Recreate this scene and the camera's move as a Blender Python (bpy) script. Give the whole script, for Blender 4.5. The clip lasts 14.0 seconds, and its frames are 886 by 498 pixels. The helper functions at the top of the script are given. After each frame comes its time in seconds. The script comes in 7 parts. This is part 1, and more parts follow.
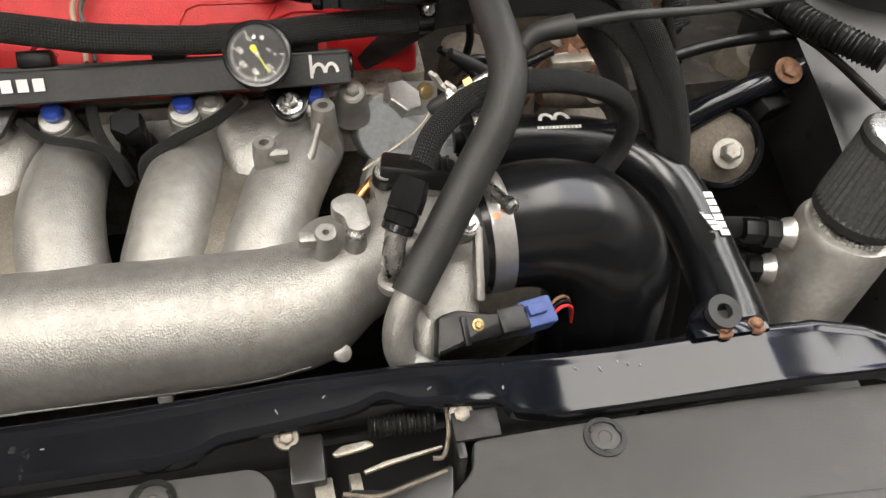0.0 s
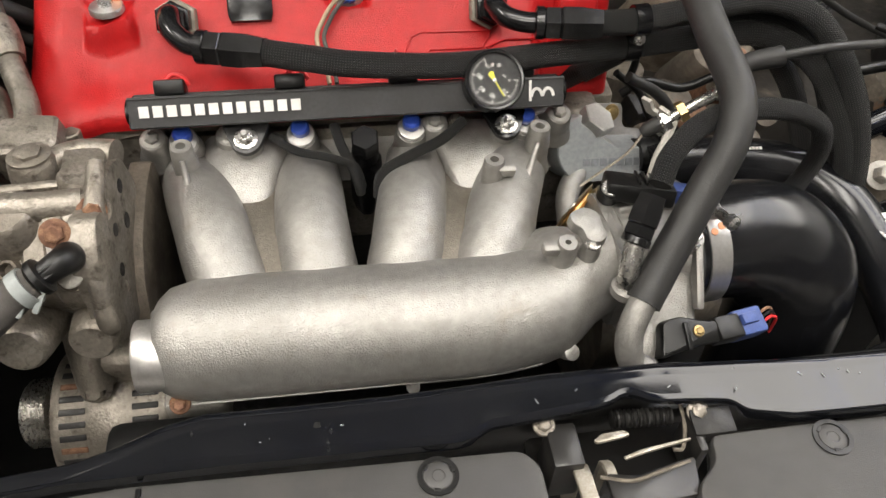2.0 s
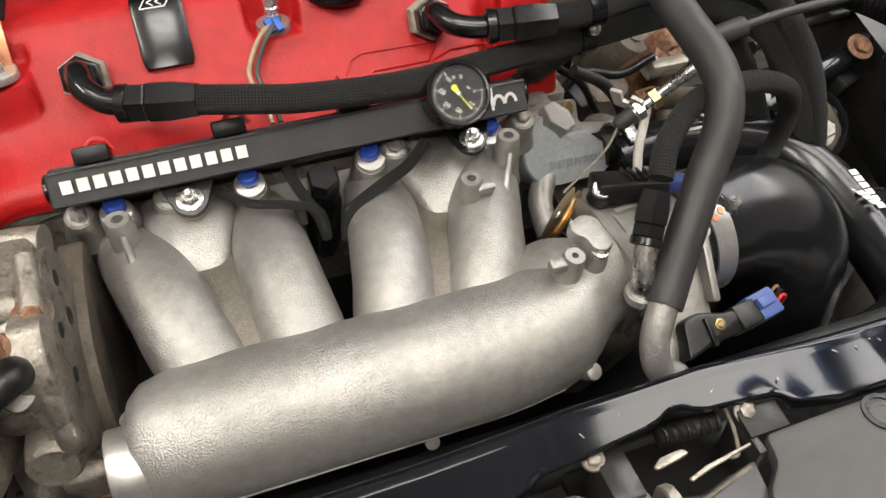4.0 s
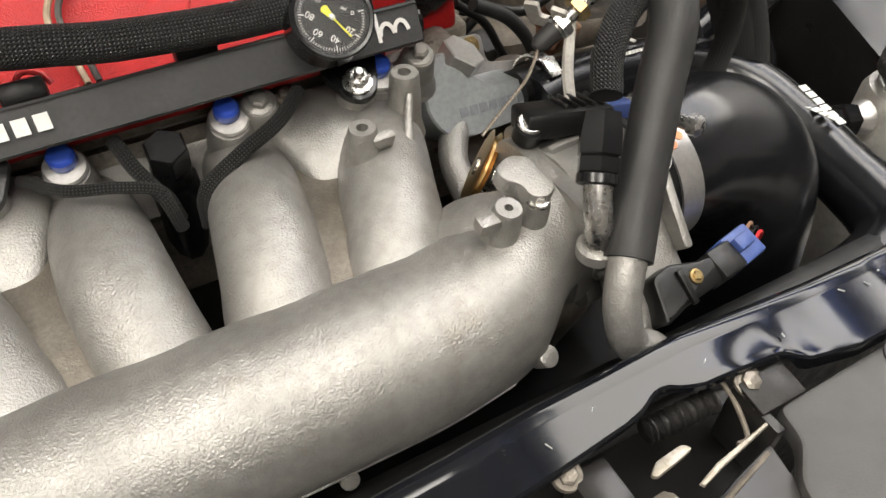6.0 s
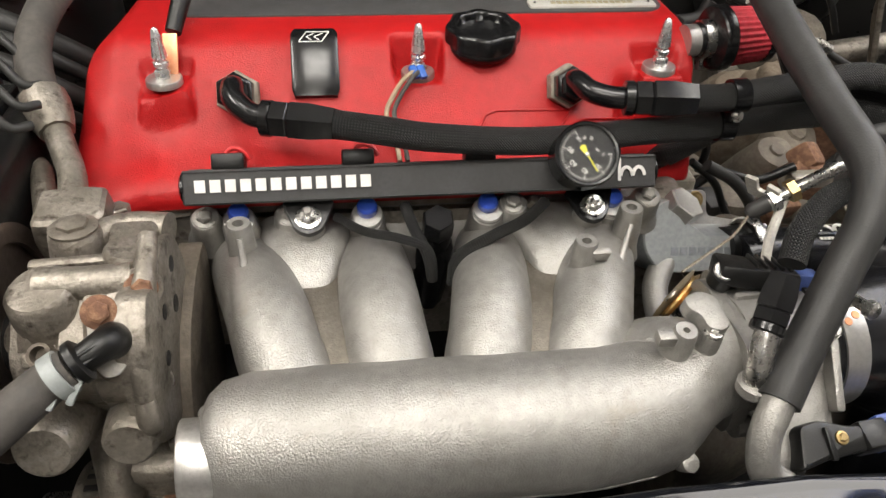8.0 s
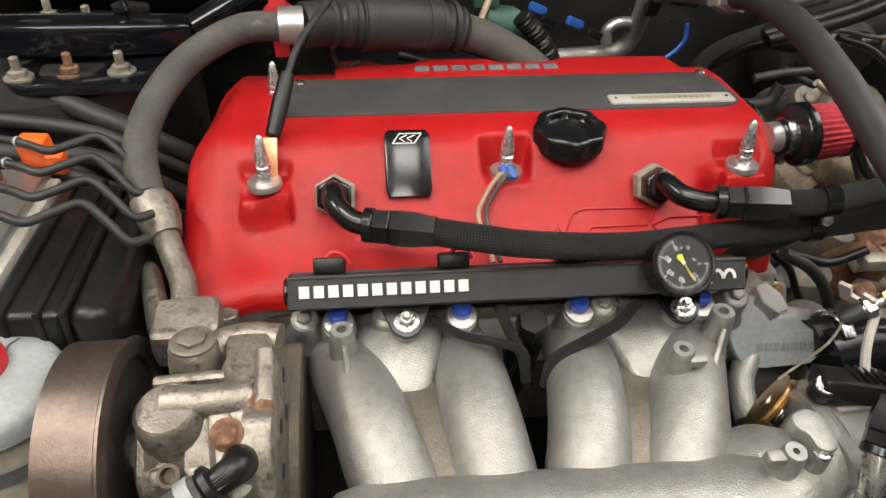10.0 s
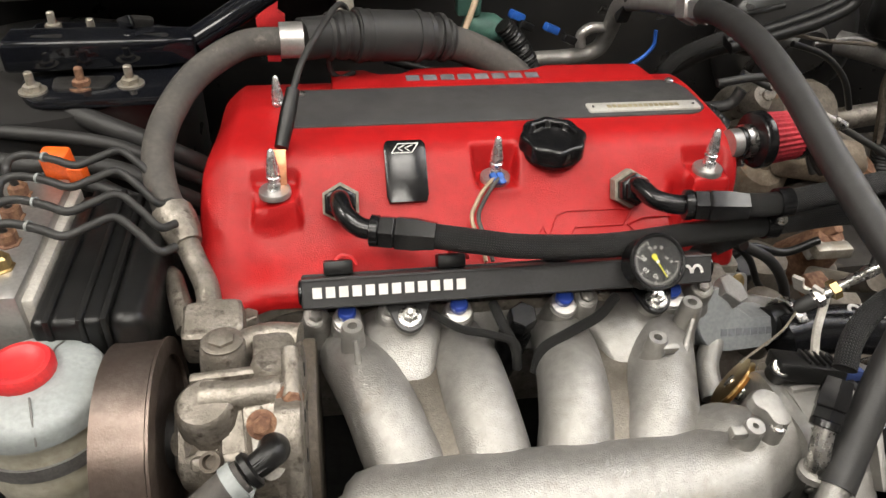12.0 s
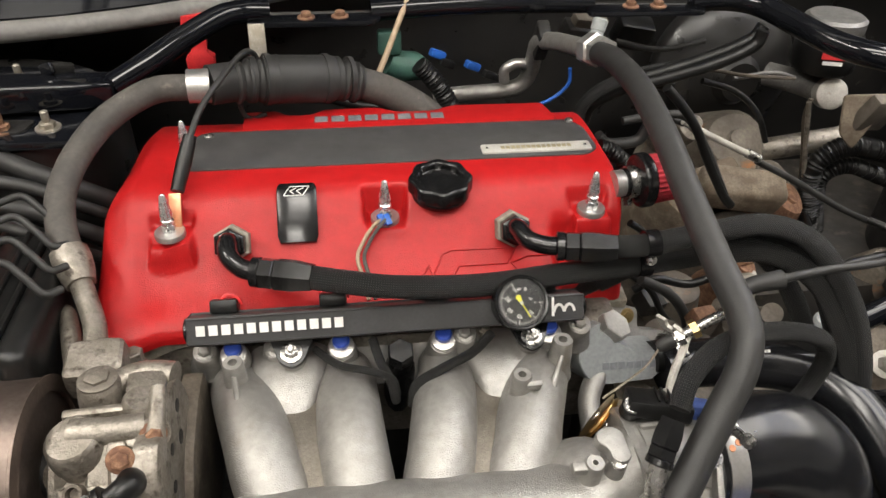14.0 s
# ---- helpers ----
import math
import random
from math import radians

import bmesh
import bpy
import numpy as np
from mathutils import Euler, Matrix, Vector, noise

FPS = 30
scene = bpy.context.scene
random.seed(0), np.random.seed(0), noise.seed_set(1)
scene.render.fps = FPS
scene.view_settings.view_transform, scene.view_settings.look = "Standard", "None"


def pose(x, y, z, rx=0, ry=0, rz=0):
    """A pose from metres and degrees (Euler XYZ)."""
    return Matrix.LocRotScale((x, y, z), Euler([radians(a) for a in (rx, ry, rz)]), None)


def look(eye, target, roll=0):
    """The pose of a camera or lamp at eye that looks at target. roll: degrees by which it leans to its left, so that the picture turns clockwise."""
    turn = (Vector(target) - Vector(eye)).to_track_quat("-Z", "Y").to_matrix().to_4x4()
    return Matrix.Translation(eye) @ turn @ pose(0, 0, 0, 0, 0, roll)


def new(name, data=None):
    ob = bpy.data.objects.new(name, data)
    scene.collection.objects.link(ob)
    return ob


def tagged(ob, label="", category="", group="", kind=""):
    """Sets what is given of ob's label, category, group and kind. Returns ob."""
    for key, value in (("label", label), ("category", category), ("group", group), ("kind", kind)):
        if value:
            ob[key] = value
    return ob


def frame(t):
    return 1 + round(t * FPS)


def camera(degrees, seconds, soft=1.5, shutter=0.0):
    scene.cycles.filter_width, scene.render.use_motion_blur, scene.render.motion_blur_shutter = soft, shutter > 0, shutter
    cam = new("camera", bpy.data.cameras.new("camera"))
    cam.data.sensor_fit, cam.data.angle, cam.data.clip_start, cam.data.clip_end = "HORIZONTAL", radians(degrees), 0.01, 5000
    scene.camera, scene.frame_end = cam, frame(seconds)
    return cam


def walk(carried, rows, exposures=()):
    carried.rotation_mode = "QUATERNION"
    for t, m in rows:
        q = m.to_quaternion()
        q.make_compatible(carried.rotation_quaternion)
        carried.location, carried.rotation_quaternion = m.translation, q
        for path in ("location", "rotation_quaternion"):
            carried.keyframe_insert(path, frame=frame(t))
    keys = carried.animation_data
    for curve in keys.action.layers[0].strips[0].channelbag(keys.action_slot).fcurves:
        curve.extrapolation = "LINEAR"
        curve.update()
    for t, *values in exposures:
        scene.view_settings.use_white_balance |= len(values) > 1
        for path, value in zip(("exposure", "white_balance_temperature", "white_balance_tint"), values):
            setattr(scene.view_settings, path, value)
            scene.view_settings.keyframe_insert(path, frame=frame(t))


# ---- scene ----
cam = camera(61.12, 14.0)
PATH = [
    (0, (0.1219, -0.4587, 1.1375), (0.4708, 0.8602, -0.3249), 4.81),
    (0.5, (0.1090, -0.4541, 1.1334), (0.4473, 0.8625, -0.3335), 5.08),
    (1, (0.0743, -0.4605, 1.1460), (0.3892, 0.8650, -0.3182), 4.91),
    (1.5, (0.0078, -0.4650, 1.1596), (0.2760, 0.8810, -0.2952), 3.74),
    (2, (-0.0128, -0.4726, 1.1700), (0.2134, 0.8840, -0.2821), 2.52),
    (2.2, (-0.0133, -0.4720, 1.1673), (0.2134, 0.8877, -0.2818), 2.53),
    (4.3, (-0.0856, -0.4101, 1.1379), (0.4350, 0.8927, -0.2875), -0.82),
    (4.5, (-0.1008, -0.4176, 1.1332), (0.4515, 0.8707, -0.2934), -1.43),
    (5, (-0.0571, -0.3942, 1.1004), (0.5808, 0.8518, -0.3281), -1.58),
    (5.5, (-0.0245, -0.3503, 1.0512), (0.6626, 0.8702, -0.3764), -0.93),
    (6, (-0.0241, -0.3467, 1.0434), (0.6475, 0.8779, -0.3881), -0.08),
    (6.5, (-0.0843, -0.4043, 1.1033), (0.4923, 0.8840, -0.3136), -0.11),
    (7, (-0.0925, -0.4583, 1.1393), (0.3854, 0.9108, -0.2381), 0.98),
    (7.5, (-0.0763, -0.4744, 1.1325), (0.2769, 1.0003, -0.1715), 1.82),
    (8, (-0.0623, -0.4342, 1.1043), (0.1699, 1.1397, -0.1076), 2.25),
    (8.5, (-0.0497, -0.3773, 1.0599), (0.0941, 1.2459, -0.0996), 2.29),
    (9, (-0.0521, -0.3564, 1.0415), (0.0584, 1.2825, -0.0995), 1.72),
    (9.2, (-0.0648, -0.3638, 1.0649), (0.0554, 1.2740, -0.0767), 1.60),
    (11.3, (-0.1497, -0.4323, 1.2014), (0.1253, 1.1405, -0.0031), 2.39),
    (11.5, (-0.1501, -0.4323, 1.2046), (0.1298, 1.1375, -0.0027), 2.52),
    (12, (-0.1490, -0.4349, 1.2055), (0.1239, 1.1383, 0.0012), 2.54),
    (12.5, (-0.1536, -0.4368, 1.2269), (0.1056, 1.1555, 0.0447), 2.60),
    (13, (-0.1039, -0.4576, 1.2473), (0.1309, 1.1500, 0.0809), 2.36),
    (13.5, (-0.0051, -0.4732, 1.2472), (0.1870, 1.1197, 0.0531), 1.44),
    (14, (-0.0347, -0.4609, 1.2523), (0.1972, 1.1298, 0.0624), 1.68),
]
walk(cam, [(t, look(eye, target, roll)) for t, eye, target, roll in PATH])

# ---- world and light ----
world = bpy.data.worlds.new("world")
scene.world = world
world.use_nodes = True
world.node_tree.nodes["Background"].inputs[0].default_value = (0.75, 0.82, 1.0, 1)
world.node_tree.nodes["Background"].inputs[1].default_value = 0.03
scene.view_settings.exposure = 0.0


def lamp(x, y, z, sx, sy, watts, colour, rz=0.0):
    d = bpy.data.lights.new("ceiling_area_light", "AREA")
    d.shape, d.size, d.size_y, d.energy, d.color = "RECTANGLE", sx, sy, watts, colour
    ob = new("ceiling_area_light", d)
    ob.matrix_world = pose(x, y, z, 0, 0, rz)
    return ob


WARM = (1.0, 0.945, 0.86)
# the third is a broad unseen panel, added for bright reflections at the right
TUBES = [(-0.50, -1.72, 2.62, 1.3, 0.32, 26), (-0.08, -0.60, 2.62, 1.25, 0.55, 19), (2.05, 0.60, 2.62, 2.5, 2.6, 62), (-1.6, -0.2, 2.62, 0.22, 1.25, 34)]
for tx, ty, tz, sx, sy, w in TUBES:
    lamp(tx, ty, tz, sx, sy, w, WARM)
    # tubes shine up too: second lamps, added to brighten the ceiling for gloss reflections
    lamp(tx, ty, tz + 0.01, sx, sy, w * 0.45, WARM).rotation_euler.x = math.pi


# ---- materials ----
def node(nt, kind, **values):
    n = nt.nodes.new(kind)
    for k, v in values.items():
        n.inputs[k].default_value = v
    return n


def blend(nt, fac, a, b):
    m = nt.nodes.new("ShaderNodeMix")
    m.data_type = "RGBA"
    for sock, v in ((m.inputs[0], fac), (m.inputs[6], a), (m.inputs[7], b)):
        if isinstance(v, bpy.types.NodeSocket):
            nt.links.new(v, sock)
        else:
            sock.default_value = v if not isinstance(v, tuple) else (*v, 1)
    return m.outputs[2]


def ramp(nt, fac, lo, hi):
    r = nt.nodes.new("ShaderNodeMapRange")
    r.inputs[1].default_value, r.inputs[2].default_value = lo, hi
    nt.links.new(fac, r.inputs[0])
    return r.outputs[0]


def noise_of(nt, vec, scale, detail=3.0, rough=0.55):
    n = node(nt, "ShaderNodeTexNoise", Scale=scale, Detail=detail, Roughness=rough)
    nt.links.new(vec, n.inputs["Vector"])
    return n.outputs["Fac"]


def surf(name, col, rough=0.5, metal=0.0, col2=None, patch=25.0, span=(0.42, 0.62), grain=0.0, grain_scale=900.0,
         rough2=None, coat=0.0, dust=None, dust_span=(0.55, 0.75), dust_scale=60.0, island=0.0, spec=0.5):
    """A surface with large patches (col to col2), fine grain relief and optional dust or rust."""
    m = bpy.data.materials.new(name)
    m.use_nodes = True
    nt = m.node_tree
    b = nt.nodes["Principled BSDF"]
    tc = nt.nodes.new("ShaderNodeTexCoord").outputs["Object"]
    b.inputs["Metallic"].default_value = metal
    b.inputs["Roughness"].default_value = rough
    b.inputs["Specular IOR Level"].default_value = spec
    b.inputs["Coat Weight"].default_value = coat
    b.inputs["Coat Roughness"].default_value = 0.08
    big = noise_of(nt, tc, patch)
    c2 = col2 or tuple(v * 0.72 for v in col)
    out = blend(nt, ramp(nt, big, *span), col, c2)
    fine = noise_of(nt, tc, grain_scale, 2.0)
    out = blend(nt, ramp(nt, noise_of(nt, tc, patch * 9, 4.0), 0.35, 0.9), out, tuple(v * 0.8 for v in c2))
    if dust:
        d = ramp(nt, noise_of(nt, tc, dust_scale, 6.0, 0.65), *dust_span)
        out = blend(nt, d, out, dust)
    nt.links.new(out, b.inputs["Base Color"])
    r = ramp(nt, noise_of(nt, tc, patch * 3, 4.0), 0.3, 0.7)
    mr = nt.nodes.new("ShaderNodeMapRange")
    mr.inputs[3].default_value, mr.inputs[4].default_value = rough, rough2 if rough2 is not None else min(1.0, rough * 1.3)
    nt.links.new(r, mr.inputs[0])
    nt.links.new(mr.outputs[0], b.inputs["Roughness"])
    if grain:
        bump = node(nt, "ShaderNodeBump", Strength=grain, Distance=0.0006)
        nt.links.new(fine, bump.inputs["Height"])
        nt.links.new(bump.outputs[0], b.inputs["Normal"])
    return m


def braided(name, col, thread_glint, pitch=0.0036):
    """Woven sleeve: two crossing sets of threads wound round the hose, from its UV in metres."""
    m = bpy.data.materials.new(name)
    m.use_nodes = True
    nt = m.node_tree
    b = nt.nodes["Principled BSDF"]
    uv = nt.nodes.new("ShaderNodeUVMap")
    sep = nt.nodes.new("ShaderNodeSeparateXYZ")
    nt.links.new(uv.outputs[0], sep.inputs[0])

    def calc(op, a, c=None):
        n = nt.nodes.new("ShaderNodeMath")
        n.operation = op
        for s, v in zip(n.inputs, (a, c)):
            if v is None:
                continue
            if isinstance(v, bpy.types.NodeSocket):
                nt.links.new(v, s)
            else:
                s.default_value = v
        return n.outputs[0]

    k = 2 * math.pi / pitch
    plus, minus = calc("ADD", sep.outputs[0], sep.outputs[1]), calc("SUBTRACT", sep.outputs[0], sep.outputs[1])
    sa, sb = calc("SINE", calc("MULTIPLY", plus, k)), calc("SINE", calc("MULTIPLY", minus, k))
    weave = calc("MULTIPLY", sa, sb)
    height = calc("ABSOLUTE", weave)
    # pale, half-metallic threads put the highlight ticks of a black sleeve into its colour
    nt.links.new(blend(nt, ramp(nt, weave, 0.35, 0.85), col, thread_glint), b.inputs["Base Color"])
    shine = ramp(nt, weave, 0.25, 0.7)
    nt.links.new(calc("SUBTRACT", 0.6, calc("MULTIPLY", shine, 0.42)), b.inputs["Roughness"])
    nt.links.new(calc("MULTIPLY", shine, 0.55), b.inputs["Metallic"])
    b.inputs["Specular IOR Level"].default_value = 0.3
    bump = node(nt, "ShaderNodeBump", Strength=1.0, Distance=0.0011)
    nt.links.new(height, bump.inputs["Height"])
    nt.links.new(bump.outputs[0], b.inputs["Normal"])
    return m


CAST = surf("cast_aluminium", (0.34, 0.33, 0.311), 0.36, 0.66, (0.285, 0.275, 0.258), 14, (0.4, 0.68), 1.0, 760, 0.50, dust=(0.25, 0.222, 0.188), dust_span=(0.58, 0.86), dust_scale=30)
# dusty cast, browned and darkened to put the shade between runners into its colour
SHADEDCAST = surf("dusty_shaded_cast_aluminium", (0.25, 0.228, 0.195), 0.42, 0.7, (0.18, 0.16, 0.13), 40, (0.4, 0.65), 0.8, 700, 0.55)
MACHINED = surf("machined_aluminium", (0.56, 0.55, 0.53), 0.30, 0.85, (0.50, 0.49, 0.47), 40, grain=0.2, grain_scale=1500, rough2=0.42)
ZINC = surf("zinc_plated_steel", (0.62, 0.61, 0.59), 0.24, 1.0, (0.46, 0.445, 0.42), 90, grain=0.15, rough2=0.32)
DIRTY = surf("dirty_cast_aluminium", (0.36, 0.33, 0.288), 0.40, 0.75, (0.21, 0.188, 0.158), 34, (0.36, 0.62), 1.0, 420, 0.6, dust=(0.07, 0.056, 0.043), dust_span=(0.55, 0.70), dust_scale=85)
GREYCAST = surf("grey_plated_casting", (0.22, 0.215, 0.205), 0.5, 0.6, (0.15, 0.145, 0.14), 40, (0.4, 0.6), 0.5, 600, 0.6)
GEARBOX = surf("grimy_gearbox_casting", (0.20, 0.172, 0.138), 0.6, 0.3, (0.10, 0.086, 0.07), 24, (0.36, 0.6), 0.7, 300, 0.8, dust=(0.30, 0.14, 0.06), dust_span=(0.62, 0.72), dust_scale=20)
BROWNCAST = surf("brown_stained_casting", (0.15, 0.127, 0.10), 0.6, 0.5, (0.09, 0.075, 0.06), 30, (0.4, 0.62), 0.7, 420, 0.75, dust=(0.07, 0.055, 0.042), dust_span=(0.6, 0.8), dust_scale=70)
PALE = surf("dull_pale_alloy", (0.50, 0.48, 0.44), 0.6, 0.25, (0.38, 0.36, 0.32), 50, (0.4, 0.65), 0.5, 600, 0.7, dust=(0.22, 0.18, 0.13), dust_span=(0.62, 0.8), dust_scale=80)
TANCAST = surf("tan_corroded_casting", (0.25, 0.205, 0.155), 0.75, 0.2, (0.13, 0.10, 0.07), 36, (0.4, 0.62), 0.8, 350, 0.85, dust=(0.30, 0.13, 0.05), dust_span=(0.64, 0.74), dust_scale=26)
RUST = surf("rusty_steel", (0.30, 0.17, 0.10), 0.75, 0.35, (0.16, 0.08, 0.05), 160, (0.4, 0.6), 0.8, 700, 0.9)
BROWNSTEEL = surf("brown_worn_pulley_steel", (0.21, 0.172, 0.15), 0.3, 0.85, (0.17, 0.13, 0.11), 30, (0.35, 0.65), 0.2, 700, 0.45)
RED = surf("red_wrinkle_paint", (0.385, 0.008, 0.009), 0.36, 0.0, (0.335, 0.007, 0.008), 10, (0.4, 0.7), 0.75, 800, 0.46, spec=0.3, dust=(0.47, 0.023, 0.021), dust_span=(0.6, 0.85), dust_scale=420)
GLOSSBLACK = surf("black_car_paint", (0.0045, 0.005, 0.007), 0.05, 0.0, (0.007, 0.0075, 0.009), 12, rough2=0.10, dust=(0.05, 0.05, 0.048), dust_span=(0.68, 0.82), dust_scale=60, spec=0.38)
ANODISED = surf("black_anodised_aluminium", (0.006, 0.006, 0.0065), 0.16, 0.1, (0.009, 0.009, 0.0095), 60, grain=0.05, grain_scale=1600, rough2=0.26)
RAILBLACK = surf("satin_black_anodised_bar", (0.060, 0.060, 0.061), 0.42, 0.35, (0.052, 0.052, 0.052), 40, grain=0.12, grain_scale=1800, rough2=0.5, dust=(0.12, 0.12, 0.12), dust_span=(0.76, 0.9), dust_scale=90)
RUBBER = surf("matt_black_rubber", (0.020, 0.0197, 0.0192), 0.46, 0.0, (0.027, 0.0265, 0.0257), 28, grain=0.25, grain_scale=700, rough2=0.6, dust=(0.055, 0.051, 0.047), dust_span=(0.62, 0.92), dust_scale=50, spec=0.4)
OLDRUBBER = surf("dusty_grey_rubber", (0.075, 0.068, 0.06), 0.7, 0.0, (0.05, 0.046, 0.042), 26, grain=0.3, grain_scale=600, rough2=0.85, dust=(0.20, 0.18, 0.15), dust_span=(0.62, 0.85), dust_scale=55)
SILICONE = surf("gloss_black_silicone", (0.006, 0.0065, 0.008), 0.17, 0.0, (0.010, 0.010, 0.011), 20, grain=0.03, grain_scale=260, rough2=0.26, dust=(0.03, 0.028, 0.026), dust_span=(0.66, 0.9), dust_scale=160, spec=0.45)
PLASTIC = surf("black_plastic", (0.0045, 0.0045, 0.0045), 0.3, 0.0, (0.008, 0.008, 0.0078), 50, grain=0.2, grain_scale=900, rough2=0.46, spec=0.35)
PANEL = surf("dusty_grey_black_plastic_panel", (0.044, 0.043, 0.042), 0.45, 0.0, (0.056, 0.0545, 0.0525), 9, grain=0.3, grain_scale=1300, rough2=0.55, dust=(0.085, 0.078, 0.07), dust_span=(0.55, 0.85), dust_scale=8)
GRIME = surf("grimy_black_steel", (0.007, 0.0066, 0.0062), 0.4, 0.1, (0.015, 0.0138, 0.0125), 30, (0.45, 0.7), 0.5, 400, 0.7, dust=(0.07, 0.05, 0.035), dust_span=(0.68, 0.85), dust_scale=55)
BAYPAINT = surf("dirty_black_bay_paint", (0.010, 0.0098, 0.0098), 0.25, 0.0, (0.018, 0.017, 0.016), 9, (0.42, 0.66), 0.15, 400, 0.42, dust=(0.045, 0.039, 0.033), dust_span=(0.6, 0.9), dust_scale=16, spec=0.45)
BAYDIRT = surf("dusty_black_bay_metal", (0.022, 0.020, 0.018), 0.4, 0.1, (0.045, 0.04, 0.034), 14, (0.4, 0.66), 0.4, 350, 0.7, dust=(0.16, 0.135, 0.105), dust_span=(0.56, 0.8), dust_scale=30)
BLUE = surf("blue_plastic", (0.015, 0.05, 0.36), 0.35, 0.0, (0.02, 0.06, 0.34), 60, grain=0.1)
CONNBLUE = surf("dull_blue_plastic", (0.05, 0.09, 0.28), 0.45, 0.0, (0.04, 0.07, 0.22), 60, grain=0.1)
WIREBLUE = surf("blue_wire_sleeve", (0.02, 0.12, 0.50), 0.4)
ORANGE = surf("orange_plastic", (0.85, 0.13, 0.01), 0.4, 0.0, (0.7, 0.1, 0.01), 60)
REDPLASTIC = surf("red_plastic", (0.62, 0.03, 0.03), 0.4, 0.0, (0.5, 0.02, 0.025), 50)
REDCLOTH = surf("red_pleated_filter_cloth", (0.45, 0.02, 0.035), 0.7, 0.0, (0.3, 0.012, 0.02), 200, grain=0.5, grain_scale=1400)
GREYCLOTH = surf("dark_pleated_filter_gauze", (0.05, 0.05, 0.05), 0.6, 0.1, (0.09, 0.09, 0.088), 300, grain=0.6, grain_scale=1600)
GREEN = surf("dull_green_plastic", (0.05, 0.13, 0.10), 0.5, 0.0, (0.04, 0.10, 0.08), 50, grain=0.2)
COPPER = surf("bare_copper", (0.85, 0.42, 0.24), 0.4, 0.9, (0.7, 0.32, 0.17), 120, grain=0.2)
GOLD = surf("gold_zinc_plated_steel", (0.60, 0.47, 0.20), 0.28, 1.0, (0.52, 0.34, 0.15), 60, (0.35, 0.65), 0.15)
CHROME = surf("polished_chrome", (0.80, 0.80, 0.81), 0.24, 0.9, (0.72, 0.72, 0.72), 60, rough2=0.3)
DULLWHITE = surf("white_printing", (0.78, 0.77, 0.74), 0.5, 0.0, (0.7, 0.69, 0.66), 80)
CREAM = surf("bare_worn_latch_steel", (0.42, 0.39, 0.34), 0.42, 0.7, (0.30, 0.27, 0.22), 70, grain=0.3)
RESERVOIR = surf("clouded_plastic_reservoir", (0.42, 0.40, 0.33), 0.4, 0.0, (0.30, 0.28, 0.21), 18, grain=0.1, dust=(0.2, 0.17, 0.12), dust_span=(0.6, 0.9))
GREYLID = surf("pale_grey_plastic_lid", (0.30, 0.32, 0.315), 0.4, 0.0, (0.25, 0.27, 0.265), 30, grain=0.15, dust=(0.15, 0.14, 0.12), dust_span=(0.6, 0.85))
GASKET = surf("pale_grey_gasket_edge", (0.36, 0.33, 0.28), 0.65, 0.3, (0.22, 0.20, 0.16), 80, grain=0.6)
YELLOW = surf("yellow_needle_paint", (0.85, 0.80, 0.05), 0.5)
GREYLINE = surf("grey_engraved_lettering", (0.32, 0.34, 0.36), 0.4, 0.6)
BLUEGREY = surf("blue_grey_satin_alloy", (0.37, 0.39, 0.395), 0.36, 0.45, (0.32, 0.34, 0.345), 30, grain=0.1, rough2=0.44)
BRASS = surf("brass_fitting", (0.55, 0.42, 0.20), 0.35, 1.0, (0.42, 0.30, 0.14), 90)
TAN = surf("tan_painted_rod", (0.40, 0.30, 0.20), 0.5, 0.2)
GREYTRIM = surf("grey_cowl_plastic", (0.20, 0.193, 0.18), 0.55, 0.0, (0.15, 0.145, 0.137), 16, grain=0.2)
PLASTER = surf("white_garage_paint", (0.72, 0.71, 0.69), 0.7, 0.0, (0.66, 0.65, 0.63), 1.5, grain=0.2, grain_scale=200)
CONCRETE = surf("grey_concrete", (0.30, 0.29, 0.28), 0.7, 0.0, (0.22, 0.21, 0.20), 2.0, grain=0.4, grain_scale=150)
LIFTBLUE = surf("blue_lift_paint", (0.02, 0.08, 0.36), 0.4, 0.0, (0.02, 0.07, 0.3), 3.0)
BRAID = braided("black_braided_sleeve", (0.0022, 0.0022, 0.0024), (0.15, 0.147, 0.142), 0.0042)
LOOM = braided("black_braided_loom", (0.002, 0.002, 0.002), (0.17, 0.167, 0.16), 0.0036)
GLASS = bpy.data.materials.new("gauge_glass")
GLASS.use_nodes = True
_g = GLASS.node_tree.nodes["Principled BSDF"]
_g.inputs["Transmission Weight"].default_value, _g.inputs["Roughness"].default_value, _g.inputs["IOR"].default_value = 1.0, 0.02, 1.45
GLOW = bpy.data.materials.new("lit_tube")
GLOW.use_nodes = True
_g = GLOW.node_tree.nodes["Principled BSDF"]
_g.inputs["Emission Color"].default_value, _g.inputs["Emission Strength"].default_value = (1, 0.96, 0.9, 1), 6.0


# ---- mesh tools ----
V = Vector


def aim(p, d, up=(0, 0, 1)):
    """A pose at p whose z axis points along d."""
    z = V(d).normalized()
    u = V(up) if abs(z.dot(V(up))) < 0.98 else V((0, 1, 0))
    x = u.cross(z).normalized()
    y = z.cross(x)
    return Matrix.Translation(p) @ Matrix((x, y, z)).transposed().to_4x4()


